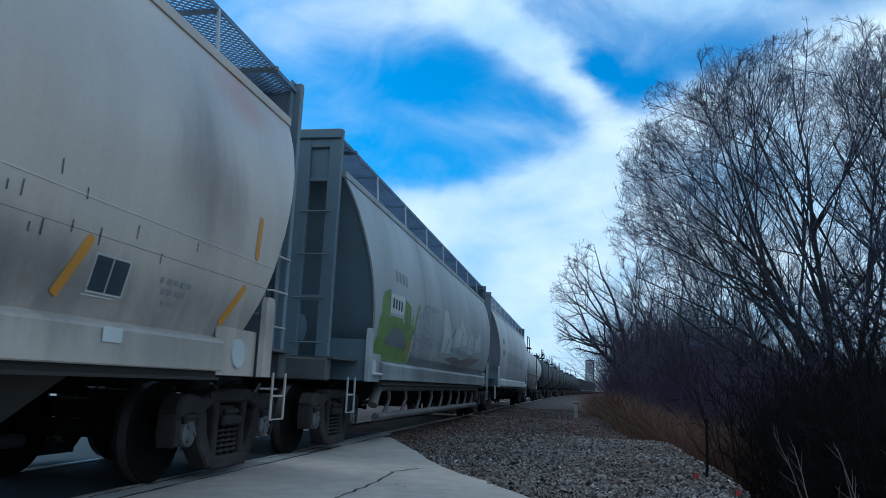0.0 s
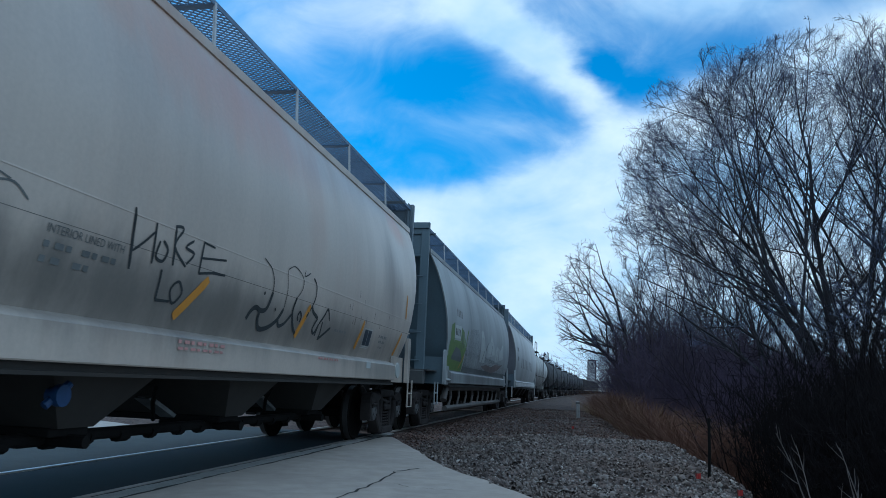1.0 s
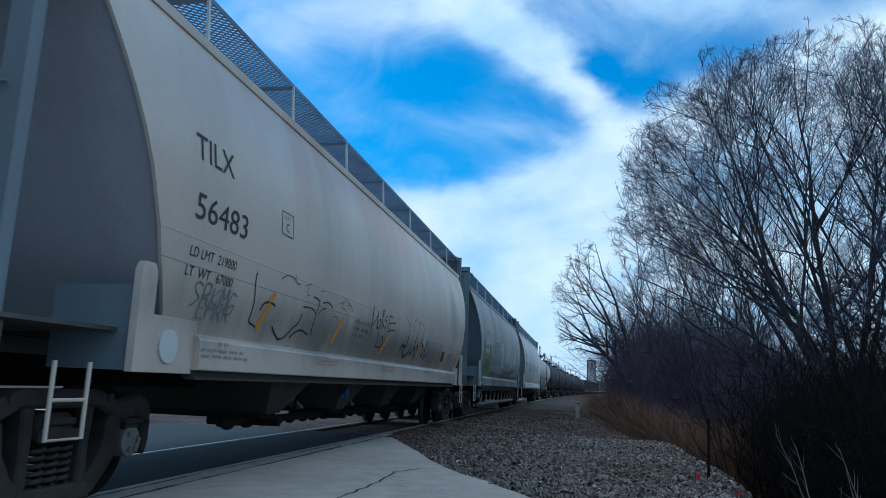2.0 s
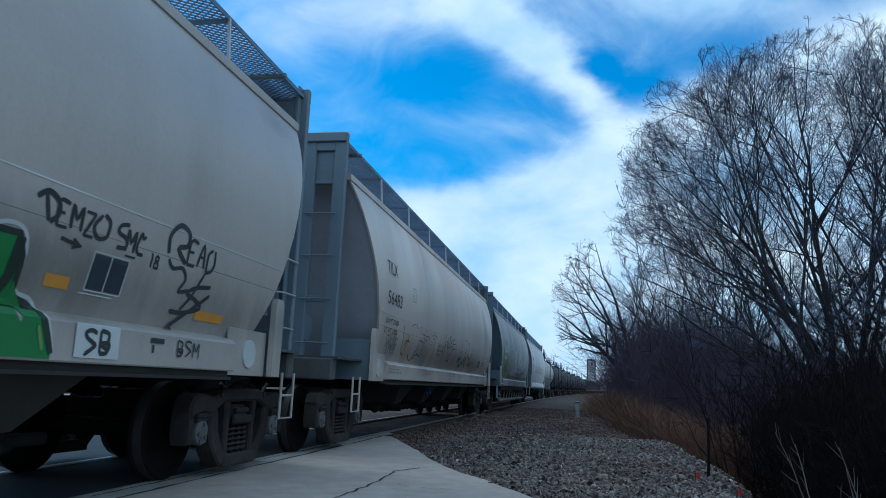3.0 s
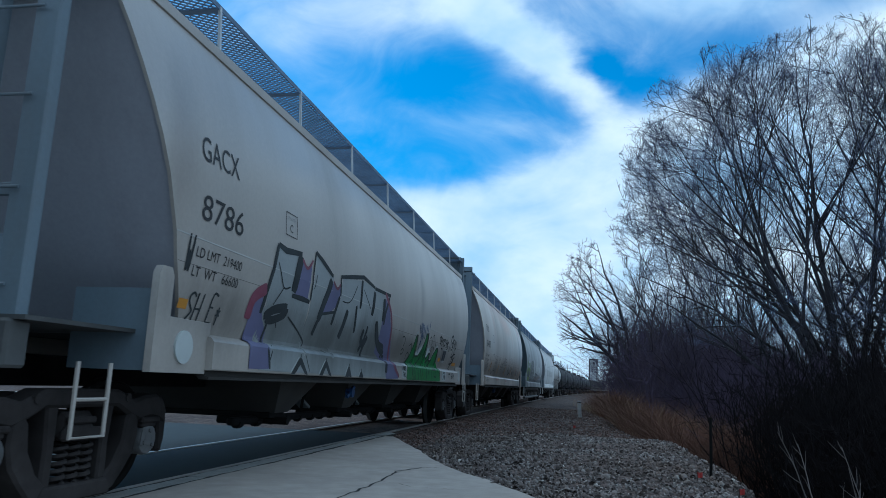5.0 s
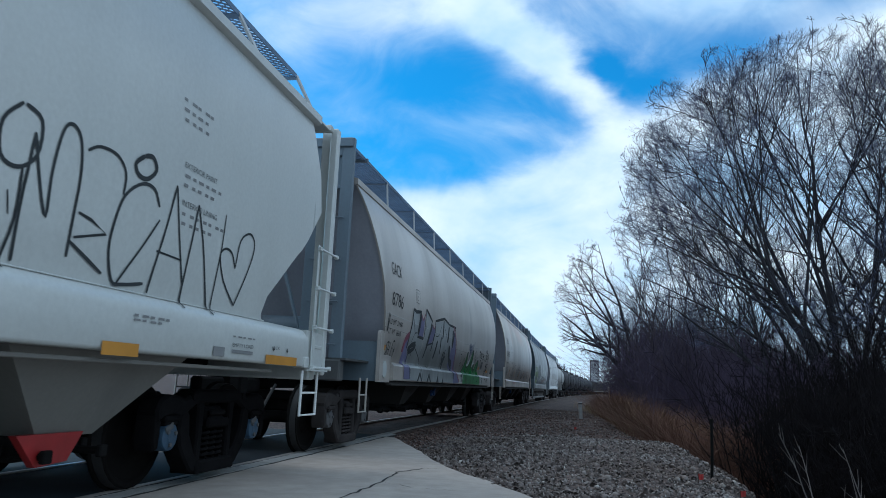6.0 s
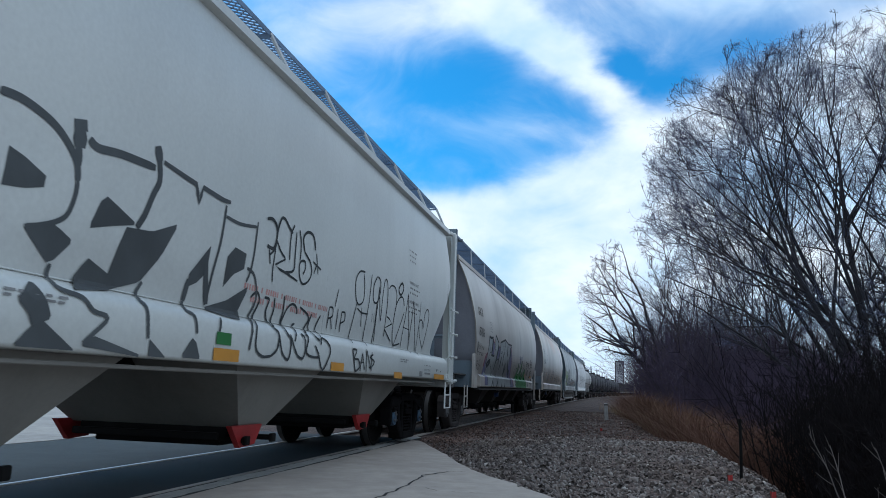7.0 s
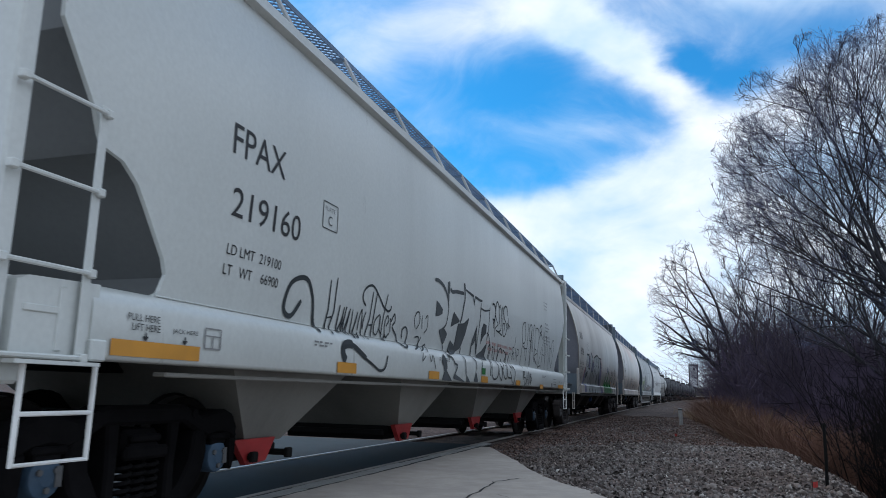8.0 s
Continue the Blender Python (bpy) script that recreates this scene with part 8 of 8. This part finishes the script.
def build_ballast():
    rng = np.random.default_rng(7)
    shapes = [stone_shape(rng) for _ in range(12)]
    ballast = thing("ballast", "loose grey crushed-stone ballast beside the track", "gravel", "", "structure")
    meshes = [array_mesh("stone", [s], M["stone"]) for s in shapes]
    count = 0
    while count < 300:
        x, y = rng.uniform(2.6, 6.4), rng.uniform(6.0, 10.5)
        if not on_gravel(x, y):
            continue
        s = rng.uniform(.022, .045)
        ob = part("stone", meshes[count % 12], None, ballast)
        ob.matrix_basis = Matrix.LocRotScale((x, y, ground_height(x, y) + s * .3), Euler(rng.uniform(0, 6.28, 3)), (s, s, s * .8))
        count += 1
    clean, rusty = ([], [], [0]), ([], [], [0])
    done = 0
    while done < 42000:
        y = 6.0 + 34 * rng.uniform(0, 1) ** 1.7
        x = rng.uniform(0.95, 6.9)
        done += 1
        if not on_gravel(x, y):
            continue
        b, f = shapes[done % 12]
        s = rng.uniform(.010, .027) * (1 + .6 * (rng.uniform() > .96))
        m = np.array(Euler(rng.uniform(0, 6.28, 3)).to_matrix())
        # brake dust and rust stain the stones next to the rails and the bare ground further along
        stained = x < 1.75 + .5 * rng.uniform() or (y > 16 and rng.uniform() < .65)
        v2, f2, n2 = rusty if stained else clean
        v2.append((b * s) @ m.T + np.array([x, y, ground_height(x, y) + s * .25]))
        f2.append(f + n2[0])
        n2[0] += len(b)
    for (v2, f2, _), name, mat, label in ((clean, "loose_stones", "stone", ""), (rusty, "stained_stones", "rust_stone", "rust-stained brown stones")):
        ob = part(name, array_mesh(name, [(np.concatenate(v2), np.concatenate(f2))], M[mat]), None, ballast, label)
        tagged(ob, kind="stuff")
    # stones between the ties further along
    vs, fs, n = [], [], 0
    for i in range(9000):
        s_ = 14.6 + 45 * rng.uniform() ** 1.4
        u = rng.uniform(-2.2, 1.0)
        cx, cy, a = track_at(s_)
        b, f = shapes[i % 12]
        s = rng.uniform(.02, .04)
        m = np.array(Euler(rng.uniform(0, 6.28, 3)).to_matrix())
        vs.append((b * s) @ m.T + np.array([cx + u, cy, -.17 + s * .2]))
        fs.append(f + n)
        n += len(b)
    ob = part("track_stones", array_mesh("track_stones", [(np.concatenate(vs), np.concatenate(fs))], M["rust_stone"]), None, ballast)
    tagged(ob, kind="stuff")


build_ballast()


# ---- small things beside the track ----
def build_small():
    post = thing("marker_post", "short weathered white marker post beside the track", "post", "", "", pose(4.54, 28.8, -0.1, 2, -3, 10))
    part("shaft", Geo().box((0, 0, .33), (.13, .1, .7), .02), M["marker_white"], post)
    part("cap_band", Geo().box((0, 0, .63), (.136, .106, .06), .01), M["tower_dark"], post)
    for x, y, h in ((4.42, 19.3, .26), (5.95, 9.1, .12), (6.3, 8.6, .12)):
        fl = thing("marker_flag", "small red survey flag on a wire", "flag", "", "", pose(x, y, ground_height(x, y)))
        part("wire", Geo().tube([(0, 0, 0), (.01, 0, h)], .004, 5), M["rust_stake"], fl)
        part("flag", Geo().loft([[(0, 0, h - .06), (0, 0, h)], [(.03, .02, h - .07), (.03, .02, h - .01)], [(.06, .01, h - .06), (.06, .01, h)]], False), M["flag_red"], fl, "", None)
    x, y = from_eye(-8.85, 9.7)
    st = thing("stake", "thin rusty steel stake in the gravel", "stake", "", "", pose(x, y, ground_height(x, y), 0, 1))
    part("rod", Geo().tube([(0, 0, -.1), (.005, 0, .35), (0, 0, .72)], .018, 6), M["frame_steel"], st)
    # pale leafless shrubs that rise out of the ditch
    r3 = np.random.default_rng(77)
    for az, dist, n, tall in ((-16.1, 8.0, 2, 1.45), (-19.3, 7.6, 3, 1.5), (-17.9, 9.0, 2, 1.3)):
        x, y = from_eye(az, dist)
        shrub = thing("bare_shrub", "small pale leafless shrub at the ditch edge", "shrub", "", "", pose(x, y, ground_height(x, y)))
        d = np.stack([r3.normal(-.08, .16, n), r3.normal(0, .12, n), np.ones(n)], 1)
        d /= np.linalg.norm(d, axis=1)[:, None]
        P, R = branches(r3, np.zeros((n, 3)), d, tall * r3.uniform(.8, 1.0, n), np.full(n, .009), 7, .07, .03, .35)
        p, nd, rr, l2 = children(r3, P, R, 5, .55, 1, 34, 8, .65, np.full(n, .32))
        P2, R2 = branches(r3, p, nd, l2, np.maximum(rr, .003), 3, .1, .06, .4)
        for i in range(n):
            part("stem", array_mesh("stem", [tubes(P[i:i + 1], R[i:i + 1], 5)], M["pale_wood"]), None, shrub)
        tagged(part("twig_work", array_mesh("twig_work", [tubes(P2, R2, 4)], M["pale_wood"]), None, shrub), kind="stuff")
    cx, cy = from_eye(-0.68, 420)
    tw = thing("tower", "tall grey concrete tower in the distance", "tower", "", "", pose(cx, cy, 0))
    part("shaft", Geo().box((0, 0, 8.6), (4.2, 5, 17.2), .05), M["tower"], tw)
    part("cornice", Geo().box((0, 0, 17.4), (4.6, 5.4, .7), .05), M["tower_dark"], tw)
    for s in (-1, 1):
        part("corner_pilaster", Geo().box((s * 2.1, -2.5, 8.6), (.5, .3, 17.1), .02), M["tower_dark"], tw)
    part("window", Geo().box((.3, -2.52, 15.4), (1.0, .1, 1.2), .02), M["tower_dark"], tw)
    me_pieces = []
    r2 = np.random.default_rng(31)
    for a0, a1, dist, h in ((-3, 70, 420, 9), (-40, -3, 330, 10)):
        n = 800
        az = np.radians(r2.uniform(a0, a1, n))
        dd = dist * r2.uniform(.9, 1.3, n)
        p0 = np.stack([EYE[0] - dd * np.sin(az), dd * np.cos(az), np.full(n, -.2)], 1)
        d = np.stack([r2.normal(0, .2, n), r2.normal(0, .2, n), np.ones(n)], 1)
        d /= np.linalg.norm(d, axis=1)[:, None]
        ln = h * r2.uniform(.5, 1, n)
        P, R = branches(r2, p0, d, ln, np.full(n, .2), 2, .1, .05, .4)
        me_pieces.append(tubes(P, R, 3))
        p, nd, rr, l2 = children(r2, P, R, 7, .2, 1, 40, 12, .6, ln * .5)
        P, R = branches(r2, p, nd, l2, np.maximum(rr, .12), 1, .2, .06, .4)
        me_pieces.append(tubes(P, R, 3))
    tagged(new("far_woods", array_mesh("far_woods", me_pieces, M["far_wood"])), "distant bare woods along the horizon", "woods", "", "stuff")


build_small()


# ---- motion of the train ----
def motions():
    for car, station in CARS:
        rows = []
        for i in range(9):
            cx, cy, a = track_at(station + SPEED * i)
            rows.append((float(i), pose(cx, cy, 0, 0, 0, -a)))
        walk(car, rows)
    rate = math.degrees(SPEED / WHEEL_R)
    for w, dy in TURNING:
        walk(w, [(i / 10, pose(0, dy, WHEEL_R, -rate * i / 10, 0, 0)) for i in range(81)])


motions()
